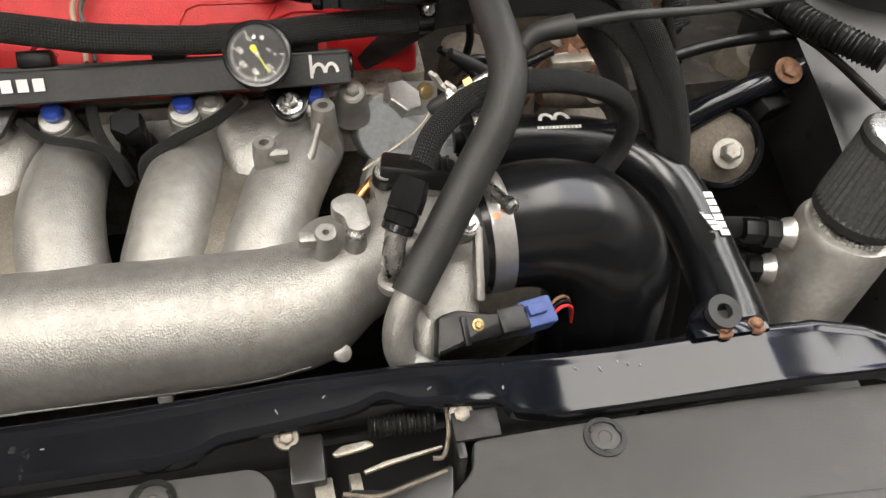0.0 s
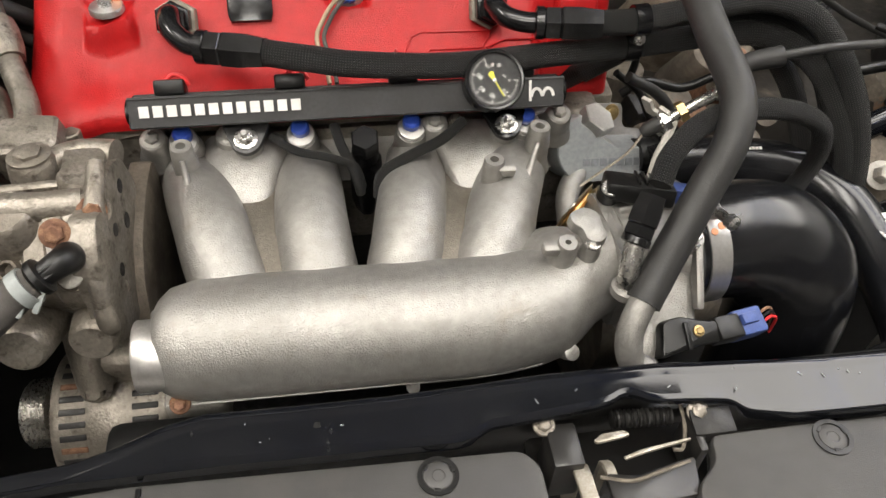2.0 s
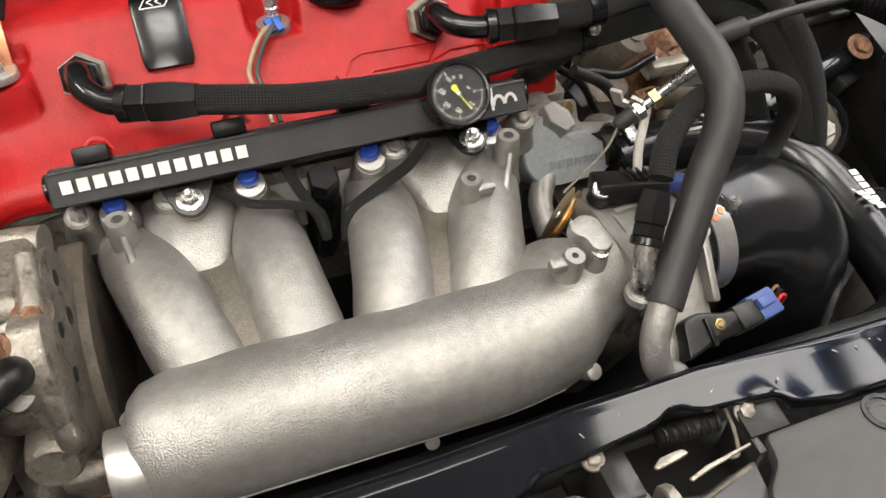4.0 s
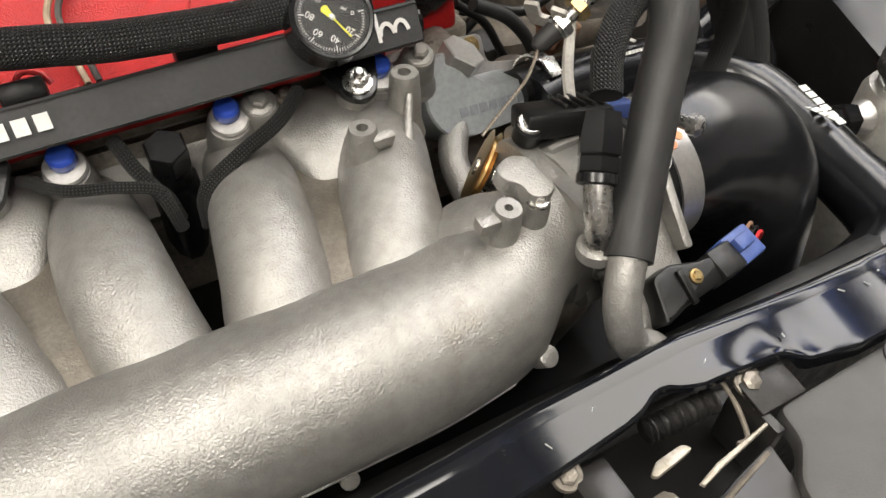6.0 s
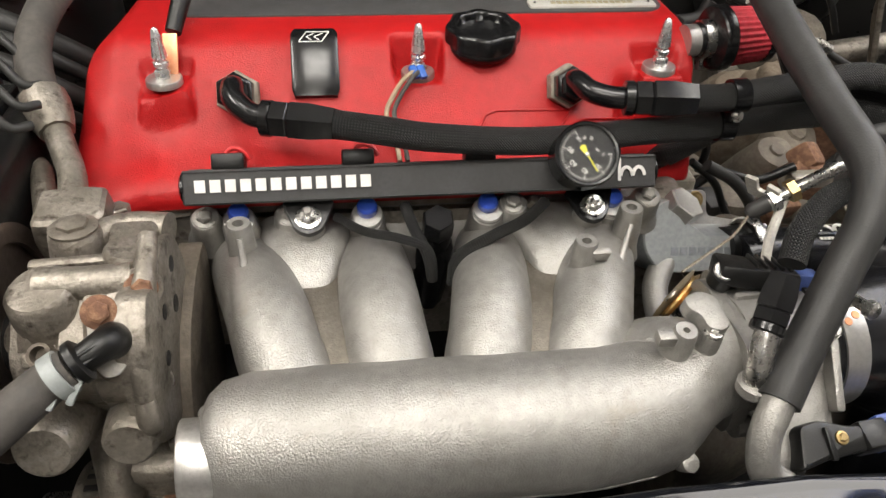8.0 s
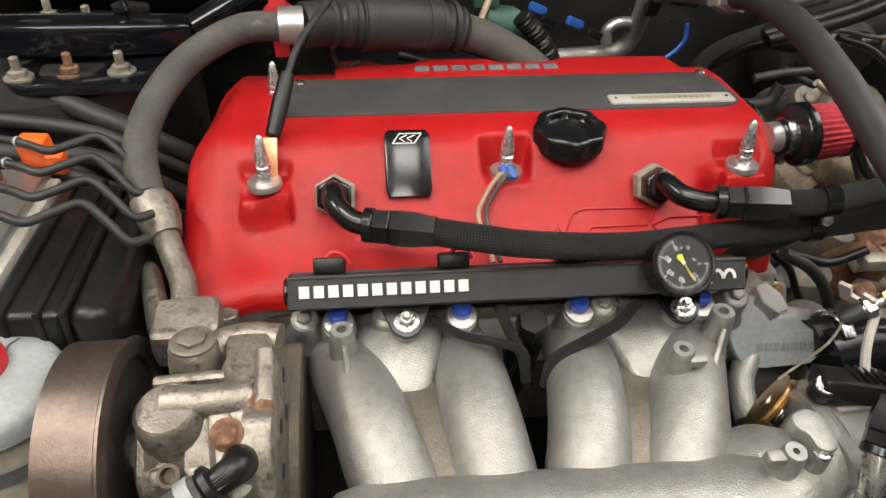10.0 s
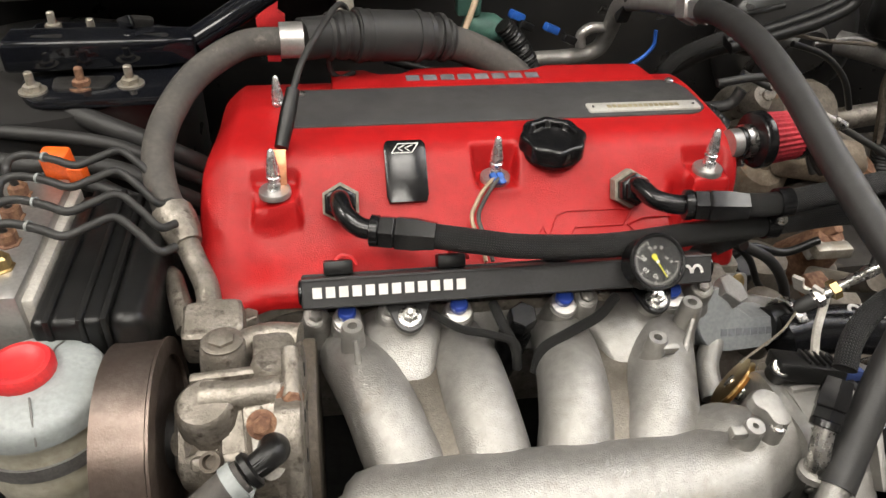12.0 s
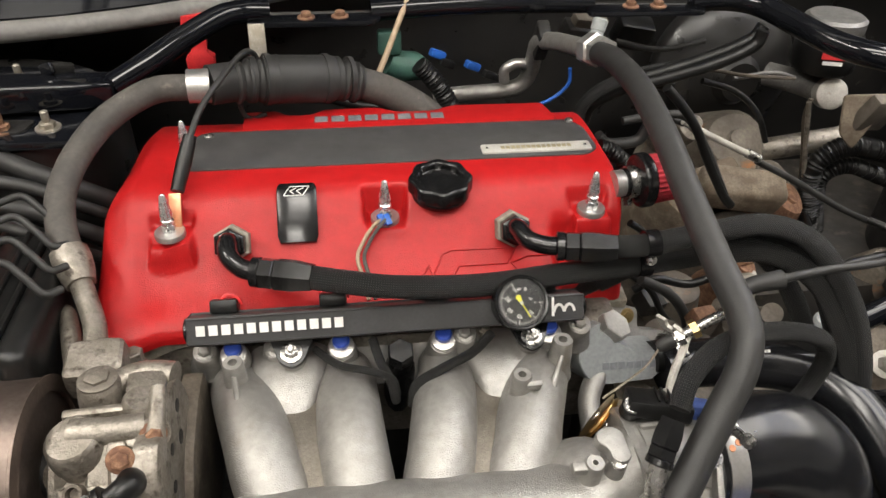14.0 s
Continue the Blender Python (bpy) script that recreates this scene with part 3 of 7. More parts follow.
def step(v, a, b):
    u = max(0.0, min(1.0, (v - a) / (b - a)))
    return u * u * (3 - 2 * u)


def cover_surface():
    prof = [(0.050, 0.781), (0.0505, 0.790), (0.058, 0.799), (0.085, 0.813), (0.106, 0.828), (0.124, 0.845), (0.140, 0.861), (0.153, 0.8705), (0.170, 0.875), (0.20, 0.8755), (0.26, 0.8745), (0.300, 0.868), (0.322, 0.855), (0.330, 0.83), (0.332, 0.781)]
    line = spline([(0, y, z) for y, z in prof], 9)
    nx = 260
    bm = B()
    rows = []
    for i in range(nx + 1):
        x = -0.268 + 0.500 * i / nx
        row = []
        for p in line:
            y, z = p.y, p.z
            # the chain end bulges forward and drops; both ends are rounded off
            bulge = step(-x, 0.205, 0.235)
            y -= 0.012 * bulge * (1 - step(z, 0.80, 0.86))
            z -= 0.010 * step(-x, 0.235, 0.262) * step(z, 0.80, 0.86)
            endl, endr = max(0.0, (-0.250 - x) / 0.018), max(0.0, (x - 0.224) / 0.008)
            for e in (endl, endr):
                e = min(e, 1.0)
                drop = 1 - math.sqrt(max(0.0, 1 - e * e))
                y = 0.19 + (y - 0.19) * (1 - 0.07 * drop)
                z = 0.781 + (z - 0.781) * (1 - 0.24 * drop)
            y += 0.044 * step(x, 0.150, 0.166) * (1 - step(z, 0.79, 0.855)) * (1 - step(y, 0.15, 0.2))
            z -= 0.022 * step(x, 0.150, 0.166) * (1 - step(z, 0.785, 0.815))
            xx = x
            # upper left end leans inwards
            if x < -0.22:
                xx = x + 0.012 * step(z, 0.79, 0.872) * step(-x, 0.22, 0.268) * step(y, 0.12, 0.26)
            for px, py, pz in POCKETS:
                inside = 1 - step(abs(x - px), 0.0165, 0.0225)
                if y > py:
                    inside *= 1 - step(y - py, 0.014, 0.021)
                inside *= step(y, py - 0.021, py - 0.013)
                z = z + (pz - z) * inside
            # shallow flute below the first pocket
            z -= 0.006 * (1 - step(abs(x + 0.213), 0.002, 0.032)) * step(y, 0.05, 0.095) * (1 - step(y, 0.115, 0.13))
            row.append(bm.verts.new((xx, y, z)))
        rows.append(row)
    for a, b in zip(rows, rows[1:]):
        for k in range(len(line) - 1):
            bm.faces.new((a[k], b[k], b[k + 1], a[k + 1]))
    for e in (rows[0], rows[-1]):
        bm.faces.new(e)
    bm.faces.new([r[0] for r in rows] + [r[-1] for r in rows[::-1]])
    return bm


cover = thing("valve_cover", "red wrinkle-painted valve cover with a black coil strip", "valve cover", (0, 0.19, 0.781))
part("cover", cover_surface(), RED, cover, sharp=60)
bm = prism(B(), rounded([(-0.193, 0.190), (0.208, 0.190), (0.222, 0.203), (0.219, 0.25), (0.205, 0.268), (-0.185, 0.268), (-0.196, 0.25)], 0.008), 0.008, Matrix.Translation((0, 0, 0.8775)), 0.002)
strip = part("coil_strip", bm, surf("matt_black_wrinkle_paint", (0.035, 0.034, 0.034), 0.55, 0.0, (0.045, 0.044, 0.043), 20, grain=0.4, grain_scale=900), cover, "matt black coil cover strip")
bm = prism(B(), rounded([(-0.147, 0.262), (0.190, 0.262), (0.196, 0.275), (0.188, 0.312), (0.085, 0.314), (0.06, 0.302), (0.02, 0.302), (0.0, 0.314), (-0.06, 0.314), (-0.075, 0.302), (-0.10, 0.302), (-0.112, 0.314), (-0.147, 0.312)], 0.005), 0.02, Matrix.Translation((0, 0.001, 0.8770)), 0.003)
rail_back = part("plug_rail", bm, RED, cover, "red raised rear rail")
marks(rail_back, Matrix.Translation((0.0, 0.288, 0.8773)), 0.145, 0.013, 8, GREYLINE)
bm = prism(B(), rounded([(0.099, 0.196), (0.214, 0.196), (0.214, 0.2135), (0.099, 0.2135)], 0.003), 0.002, Matrix.Translation((0, 0, 0.8795)), 0.0006)
plate = part("nameplate", bm, surf("brushed_silver_plate", (0.62, 0.61, 0.57), 0.36, 0.35, (0.55, 0.53, 0.48), 60, grain=0.1), cover, "brushed silver nameplate")
marks(plate, Matrix.Translation((0.156, 0.205, 0.8796)), 0.075, 0.006, 14, surf("worn_gilt_print", (0.55, 0.48, 0.30), 0.4, 0.6))
for x in (0.105, 0.208):
    part("rivet", lathe(B(), [(0.0018, 0), (0.0016, 0.0008), (0.0006, 0.0012)], Matrix.Translation((x, 0.205, 0.8795)), 12), ZINC, plate)
for x, y in ((-0.178, 0.256), (0.206, 0.262)):
    part("screw", lathe(B(), [(0.0048, 0), (0.0048, 0.002), (0.003, 0.0034), (0.001, 0.0036)], Matrix.Translation((x, y, 0.8775)), 16), ZINC, cover, "domed silver screw")

# embossed badge outline on the sloped front
nface = V((0, -0.62, 0.78))


def on_front(x, s):
    """A place on the sloped front of the cover, s metres up its slope."""
    prof = [(0.062, 0.8015), (0.085, 0.8135), (0.106, 0.8285), (0.124, 0.8455)]
    acc = 0.0
    for (y0, z0), (y1, z1) in zip(prof, prof[1:]):
        d = math.hypot(y1 - y0, z1 - z0)
        if s <= acc + d or (y1, z1) == prof[-1]:
            u = (s - acc) / d
            return V((x, y0 + (y1 - y0) * u, z0 + (z1 - z0) * u))
        acc += d


def emboss(pts, r=0.0009):
    """One raised bead that follows the outline over the cover's front."""
    run = []
    for a, b in zip(pts, pts[1:]):
        run += [on_front(a[0] + (b[0] - a[0]) * u, a[1] + (b[1] - a[1]) * u) for u in (0, 0.25, 0.5, 0.75)]
    return tube(B(), run + [on_front(*pts[-1])], r, 6, 1)


part("badge_outline", emboss([(0.035, 0.022), (0.047, 0.046), (0.056, 0.050), (0.118, 0.049), (0.108, 0.034), (0.062, 0.034), (0.054, 0.022), (0.035, 0.022)]), RED, cover)
part("badge_outline", emboss([(0.020, 0.024), (0.028, 0.028), (0.033, 0.036), (0.036, 0.027), (0.043, 0.024), (0.034, 0.02), (0.028, 0.012), (0.027, 0.021), (0.020, 0.024)]), RED, cover)
part("badge_outline", emboss([(0.122, 0.022), (0.112, 0.034), (0.128, 0.04), (0.168, 0.04), (0.158, 0.024), (0.122, 0.022)]), RED, cover)

# washers and spike nuts that hold the cover down
for x, y, z in (*POCKETS, (-0.199, 0.238, 0.862)):
    w = part("washer", lathe(B(), [(0.0138, 0), (0.0138, 0.0042), (0.0132, 0.0052), (0.010, 0.0055), (0.006, 0.0055)], Matrix.Translation((x, y, z)), 28), MACHINED, cover, "silver cup washer")
    m = Matrix.Translation((x, y, z + 0.0055))
    bm = lathe(B(), [(0.0062, 0), (0.0062, 0.006), (0.0054, 0.007)], m, 6)
    lathe(bm, [(0.0046, 0.006), (0.0046, 0.0085), (0.0060, 0.0100), (0.0060, 0.0125), (0.0046, 0.0135), (0.0046, 0.0150), (0.0060, 0.0165), (0.0052, 0.022), (0.0038, 0.031), (0.0026, 0.0375), (0.0010, 0.0390)], m, 24, lambda k, h: 0.86 if k % 4 == 0 and h > 0.016 else 1.0)
    part("spike_nut", bm, CHROME, w, "polished silver spike nut")

# curved black badge plate
bm = B()
arc = [(0.1575, 0.8742), (0.1520, 0.8730), (0.1460, 0.8690), (0.1390, 0.8630), (0.128, 0.852), (0.119, 0.8425), (0.115, 0.8380)]
rings = []
for k, (y, z) in enumerate(arc):
    w = 0.0185 - (0.002 if k in (0, len(arc) - 1) else 0)
    n = V((0, -0.66, 0.75)) if k > 2 else V((0, -0.35, 0.94))
    p = V((-0.0865, y, z))
    rings.append([p + n * 0.0042 + V((-w + 0.002, 0, 0)), p + n * 0.0042 + V((w - 0.002, 0, 0)), p + n * 0.003 + V((w, 0, 0)), p - n * 0.003 + V((w, 0, 0)), p - n * 0.003 + V((-w, 0, 0)), p + n * 0.003 + V((-w, 0, 0))])
loft(bm, rings)
badge = part("badge_plate", bm, ANODISED, cover, "curved black anodised badge plate")
lg = Matrix.Translation((-0.0865, 0.1475, 0.8748)) @ pose(0, 0, 0, 33)
bm = B()
for a, b in (((-0.012, -0.0045), (-0.006, 0.0045)), ((-0.006, 0.0045), (0.012, 0.0045)), ((0.012, 0.0045), (0.006, -0.0045)), ((0.006, -0.0045), (-0.012, -0.0045)), ((-0.006, 0.0), (0.0, 0.003)), ((-0.006, 0.0), (-0.002, -0.003)), ((0.0, 0.0), (0.007, 0.003)), ((0.0, 0.0), (0.004, -0.003))):
    tube(bm, [lg @ V((*a, 0)), lg @ V((*b, 0))], 0.0005, 5, 1)
part("emblem", bm, DULLWHITE, badge)

# oil filler cap
cap = part("oil_cap", lathe(B(), [(0.020, 0), (0.020, 0.004)], Matrix.Translation((0.050, 0.152, 0.860)), 32), ANODISED, cover, "black anodised oil filler cap with grip flutes")
m = Matrix.Translation((0.050, 0.152, 0.8600)) @ pose(0, 0, 0, 5)
flute = lambda k, h: 1.0 + 0.045 * math.cos(8 * 2 * math.pi * (k + 0.5) / 96)
part("collar", lathe(B(), [(0.027, 0), (0.0285, 0.003), (0.0285, 0.006), (0.027, 0.008)], m, 48), ANODISED, cap)
bm = lathe(B(), [(0.026, 0.006), (0.0300, 0.0080), (0.0300, 0.0190), (0.0288, 0.0215), (0.0262, 0.0225), (0.0225, 0.0222), (0.0212, 0.0205), (0.0206, 0.0160), (0.0190, 0.0152), (0.010, 0.0150), (0.002, 0.0154)], m, 96, lambda k, h: flute(k, h) if h > 0.0075 and h not in (0.0150, 0.0152, 0.0154, 0.0160) else 1.0)
part("knob", bm, ANODISED, cap, sharp=50)


# ---- intake manifold ----
manifold = thing("intake_manifold", "sand-cast aluminium intake manifold with four curved runners", "intake manifold", (0, -0.08, 0.68))


def plenum():
    secs = [(-0.158, -0.134, 0.727, 0.027, 0.027), (-0.1545, -0.132, 0.7265, 0.034, 0.034), (-0.147, -0.130, 0.726, 0.040, 0.040), (-0.13, -0.129, 0.7255, 0.0440, 0.0440), (-0.10, -0.129, 0.725, 0.0455, 0.0455), (0.0, -0.129, 0.725, 0.0457, 0.0455),
            (0.06, -0.130, 0.7255, 0.0455, 0.0455), (0.09, -0.130, 0.727, 0.0448, 0.045), (0.115, -0.129, 0.730, 0.0440, 0.0445), (0.135, -0.126, 0.733, 0.0420, 0.0430), (0.148, -0.119, 0.737, 0.0395, 0.041), (0.160, -0.110, 0.741, 0.0385, 0.040), (0.170, -0.103, 0.744, 0.040, 0.041), (0.176, -0.099, 0.745, 0.042, 0.042)]
    rings = []
    for x, y, z, ry, rz in secs:
        rings.append([V((x, y + ry * math.cos(a), z + rz * math.sin(a))) for a in (2 * math.pi * k / 40 for k in range(40))])
    # finer along its length
    fine = []
    for a, b in zip(rings, rings[1:]):
        fine += [a, [p.lerp(q, 0.5) for p, q in zip(a, b)]]
    return loft(B(), fine + [rings[-1]])


body = part("plenum", plenum(), CAST, manifold, sharp=70)
for xf, xm, xp in ((-0.146, -0.124, -0.108), (-0.050, -0.047, -0.042), (0.043, 0.032, 0.022), (0.134, 0.107, 0.089)):
    pts = [(xf, 0.056, 0.728), (xf * 0.99, 0.028, 0.739), ((xf + xm) / 2, -0.005, 0.7485), (xm, -0.040, 0.7505), ((xm + xp) / 2, -0.068, 0.7445), (xp, -0.090, 0.7335), (xp, -0.115, 0.721)]
    part("runner", tube(B(), pts, [0.024, 0.0265, 0.028, 0.0288, 0.0292, 0.030, 0.031], 32, 7), CAST, manifold, sharp=80)
for xa, xb in ((-0.098, -0.076), (0.089, 0.056)):
    bm = loft(B(), [[V((xa - 0.03 + 0.06 * k, 0.05, 0.742 - d)) for k, d in ((0, 0), (1, 0), (1, 0.02), (0, 0.02))], [V((xa - 0.024 + 0.048 * k, 0.0, 0.754 - d)) for k, d in ((0, 0), (1, 0), (1, 0.02), (0, 0.02))], [V((xb - 0.014 + 0.028 * k, -0.065, 0.755 - d)) for k, d in ((0, 0), (1, 0), (1, 0.03), (0, 0.03))], [V((xb - 0.012 + 0.024 * k, -0.105, 0.744 - d)) for k, d in ((0, 0), (1, 0), (1, 0.03), (0, 0.03))]])
    # darker cast colour imitates the shade that falls on the web
    part("web", bm, SHADEDCAST, manifold)
    # filleted shelf between the runners below the rail
    rings = []
    for y, z, w, h in ((0.052, 0.752, 0.036, 0.020), (0.035, 0.7535, 0.034, 0.0195), (0.018, 0.7535, 0.031, 0.018), (0.004, 0.7515, 0.027, 0.016), (-0.008, 0.748, 0.023, 0.0135), (-0.018, 0.744, 0.019, 0.010)):
        ringp = []
        for k in range(28):
            c, d = math.cos(2 * math.pi * k / 28), math.sin(2 * math.pi * k / 28)
            ringp.append(V((xa + (0.004 if xa > 0 else -0.002) + w * math.copysign(abs(c) ** 0.6, c), y, z + h * math.copysign(abs(d) ** 0.6, d))))
        rings.append(ringp)
    part("shelf", loft(B(), rings), CAST, manifold, sharp=50)
# flange along the head
bm = prism(B(), rounded([(-0.182, -0.03), (0.185, -0.03), (0.19, 0.0), (0.182, 0.028), (-0.18, 0.028), (-0.188, 0.0)], 0.012), 0.012, Matrix.Translation((0, 0.056, 0.745)) @ pose(0, 0, 0, 62), 0.002)
part("head_flange", bm, CAST, manifold)
up = V((0, -0.42, 0.91)).normalized()
BU = V((0, -0.06, 1)).normalized()
part("drilled_boss", boss(B(), (-0.1425, 0.006, 0.797), BU, 0.0088, 0.042, 0.62, 1.15), CAST, manifold)
part("drilled_boss", boss(B(), (0.143, 0.006, 0.796), BU, 0.0090, 0.046, 0.62, 1.15), CAST, manifold)
bm = boss(B(), (0.0985, -0.031, 0.795), BU, 0.0082, 0.03, 0.58, 1.05)
box(bm, Matrix.Translation((0.108, -0.034, 0.783)) @ pose(0, 0, 0, 25), 0.014, 0.006, 0.018, 0.002)
part("drilled_boss", bm, CAST, manifold)
for x0, y0, z0, x1, y1, z1 in ((-0.141, -0.006, 0.792, -0.138, -0.022, 0.768), (0.139, -0.008, 0.790, 0.126, -0.030, 0.768)):
    part("rib", tube(B(), [(x0, y0, z0), ((x0 + x1) / 2, (y0 + y1) / 2, (z0 + z1) / 2 - 0.003), (x1, y1, z1)], [0.0022, 0.003, 0.004], 12, 4), CAST, manifold)
for x, y, z in ((-0.172, 0.040, 0.779), (0.060, 0.034, 0.785), (0.168, 0.036, 0.785), (-0.11, 0.036, 0.782)):
    bm = boss(B(), (x, y, z), up, 0.011, 0.03, 0.3, 1.3)
    part("bolt_boss", bm, CAST, manifold)
    bolt(manifold, (x, y, z), up, 0.0062, 0.006, CAST)
for x in (-0.146, -0.052, 0.040, 0.138):
    part("injector_bung", lathe(B(), [(0.015, -0.03), (0.0135, -0.004), (0.012, 0), (0.009, 0.001)], aim((x, 0.033, 0.778), up), 24), CAST, manifold)
# end cap boss, seam and small lugs
bm = lathe(B(), [(0.026, -0.012), (0.0255, 0.0), (0.0255, 0.012), (0.0245, 0.0135), (0.02, 0.014)], aim((-0.157, -0.143, 0.731), (-1, -0.05, 0.06)), 36)
part("end_plug", bm, MACHINED, manifold, "machined round end plug")
for p in ((-0.157, -0.118, 0.744), (-0.150, -0.108, 0.742)):
    part("lug", lathe(B(), [(0.006, -0.01), (0.005, 0.002), (0.004, 0.003)], aim(p, (-0.5, -0.2, 1)), 14), CAST, manifold)
seam = []
for x in [(-0.135 + 0.01 * k) for k in range(26)]:
    seam.append((x, -0.1717 + 0.002 * step(x, 0.08, 0.15), 0.7090 + 0.012 * step(x, 0.06, 0.15)))
part("casting_seam", tube(B(), seam, 0.0011, 6, 2), CAST, manifold)
part("lug", lathe(B(), [(0.006, -0.008), (0.006, 0.003), (0.004, 0.004)], aim((0.136, -0.167, 0.722), (0.2, -0.6, 0.7)), 14), CAST, manifold)
part("lug", lathe(B(), [(0.005, -0.01), (0.005, 0.003), (0.003, 0.004)], aim((0.02, -0.170, 0.702), (0, -0.8, 0.5)), 12), CAST, manifold)
bolt(manifold, (-0.145, -0.168, 0.705), (0, -0.7, 0.7), 0.005, 0.005, RUST)
# raised lug pad with two bolts by the throttle body
bm = B()
lathe(bm, [(0.042, -0.044), (0.034, -0.030), (0.027, -0.019), (0.020, -0.014), (0.012, -0.0115), (0.002, -0.011)], aim((0.144, -0.119, 0.782), (0.05, -0.3, 1)), 32)
part("throttle_pad", bm, CAST, manifold, sharp=70)
LU = V((0.05, -0.16, 1)).normalized()
bm = boss(B(), (0.1332, -0.1265, 0.7967), LU, 0.0074, 0.026, 0.42, 1.15)
box(bm, aim((0.1225, -0.1265, 0.7935), LU) @ Matrix.Translation((0, 0, -0.003)), 0.014, 0.009, 0.009, 0.0025)
part("throttle_lug", bm, CAST, manifold)
part("throttle_lug", boss(B(), (0.1523, -0.1246, 0.7915), LU, 0.0066, 0.024, 0.2, 1.15), CAST, manifold)
bolt(manifold, (0.1523, -0.1246, 0.792), LU, 0.0043, 0.005, ZINC)
arm = prism(B(), rounded([(-0.011, 0.013), (0.002, 0.016), (0.011, 0.008), (0.0085, -0.004), (0.0085, -0.013), (0.0, -0.017), (-0.0085, -0.012), (-0.007, -0.002), (-0.0125, 0.004)], 0.006), 0.010, aim((0.1520, -0.1135, 0.8005), (0.05, -0.2, 1)), 0.002)
part("cast_finger", arm, CAST, manifold, "smooth cast finger over the throttle flange")

# ---- fuel rail ----
rail = thing("fuel_rail", "square black anodised fuel rail with white lettering", "fuel rail", (-0.01, 0.035, 0.79))
RC = V((0, 0.0392, 0.8068))
rn, rt = V((0, -0.875, 0.484)), V((0, 0.484, 0.875))
half = 0.0125
rings = []
for x, s in ((-0.1815, 0.88), (-0.180, 1.0), (0.1655, 1.0), (0.167, 0.88)):
    rg = []
    for a, b in ((1, 1), (1, -1), (-1, -1), (-1, 1)):
        for da, db in (((1, 0.88), (0.88, 1)) if (a, b) in ((1, 1), (-1, -1)) else ((0.88, 1), (1, 0.88))):
            rg.append(V((x, 0, 0)) + RC + rn * half * a * da * s + rt * half * b * db * s)
    rings.append(rg)
part("bar", loft(B(), rings), RAILBLACK, rail, sharp=25)
face = Matrix.Translation(RC + rn * (half + 0.0002)) @ pose(0, 0, 0, 61)
marks(rail, face @ Matrix.Translation((-0.1105, 0.001, 0)), 0.127, 0.0088, 12, DULLWHITE, "lettering", 0.3, "white block lettering")
# double-arch emblem
bm = B()
for cx, a0, a1 in ((0.143, 170, 10), (0.1525, 170, 10)):
    pts = [(cx + 0.0046 * math.cos(radians(a)), -0.004 + 0.0075 * math.sin(radians(a))) for a in range(a0, a1 - 1, -20)]
    for p, q in zip(pts, pts[1:]):
        mx = Matrix.Translation(((p[0] + q[0]) / 2, (p[1] + q[1]) / 2, 0)) @ pose(0, 0, 0, 0, 0, math.degrees(math.atan2(q[1] - p[1], q[0] - p[0])))
        box(bm, face @ mx, math.dist(p, q) * 1.25, 0.0024, 0.0006, 0)
box(bm, face @ Matrix.Translation((0.1375, 0.002, 0)), 0.0022, 0.017, 0.0006, 0)
part("emblem", bm, DULLWHITE, rail, "white double-arch emblem")
for x in (-0.181, 0.1665):
    part("end_plug", lathe(B(), [(0.0105, -0.002), (0.0105, 0.002), (0.009, 0.003), (0.005, 0.003), (0.005, 0.0)], aim((x, RC.y, RC.z), (math.copysign(1, x), 0, 0)), 20), ANODISED, rail)
for x in (-0.095, 0.119):
    m = aim((x, 0.0225, 0.787), up)
    ear = part("mounting_ear", prism(B(), rounded([(-0.020, 0.016), (-0.010, -0.009), (0.0, -0.014), (0.010, -0.009), (0.020, 0.016)], 0.005), 0.005, m, 0.001), RAILBLACK if x < 0 else ANODISED, rail)
    lathe_bm = lathe(B(), [(0.0125, -0.034), (0.0115, -0.006), (0.0112, -0.0052)], m, 28)
    part("standoff", lathe_bm, CAST, rail)
    bm = lathe(B(), [(0.0095, 0.0), (0.0095, 0.0016), (0.0085, 0.002)], m, 24)
    lathe(bm, [(0.0066, 0.002), (0.0066, 0.007), (0.0052, 0.008)], m, 6)
    lathe(bm, [(0.0032, 0.007), (0.0032, 0.011), (0.0024, 0.012)], m, 12)
    part("nut", bm, ZINC, rail, "plated flange nut on its stud")
for k, x in enumerate((-0.146, -0.052, 0.040, 0.138)):
    inj = thing("fuel_injector", "blue-bodied fuel injector with black plug under the rail", "fuel injector", (x, 0.034, 0.778), "fuel injectors")
    part("body", lathe(B(), [(0.007, -0.010), (0.007, 0.002), (0.0076, 0.003), (0.0076, 0.009), (0.006, 0.011)], aim((x, 0.036, 0.781), up), 24), BLUE, inj)
    part("o_ring", lathe(B(), [(0.011, 0), (0.012, 0.0015), (0.011, 0.003)], aim((x, 0.033, 0.7795), up), 24), MACHINED, inj)
    plug = part("plug", box(B(), Matrix.Translation((x - 0.005, 0.057, 0.8165)) @ pose(0, 0, 0, -35), 0.024, 0.016, 0.012, 0.002), PLASTIC, inj, "black injector plug")
    part("lock", tube(B(), [(x - 0.008, 0.058, 0.821), (x - 0.002, 0.060, 0.826), (x + 0.006, 0.059, 0.824), (x + 0.01, 0.056, 0.818)], 0.0018, 8, 4), REDPLASTIC, plug, "red plug lock")

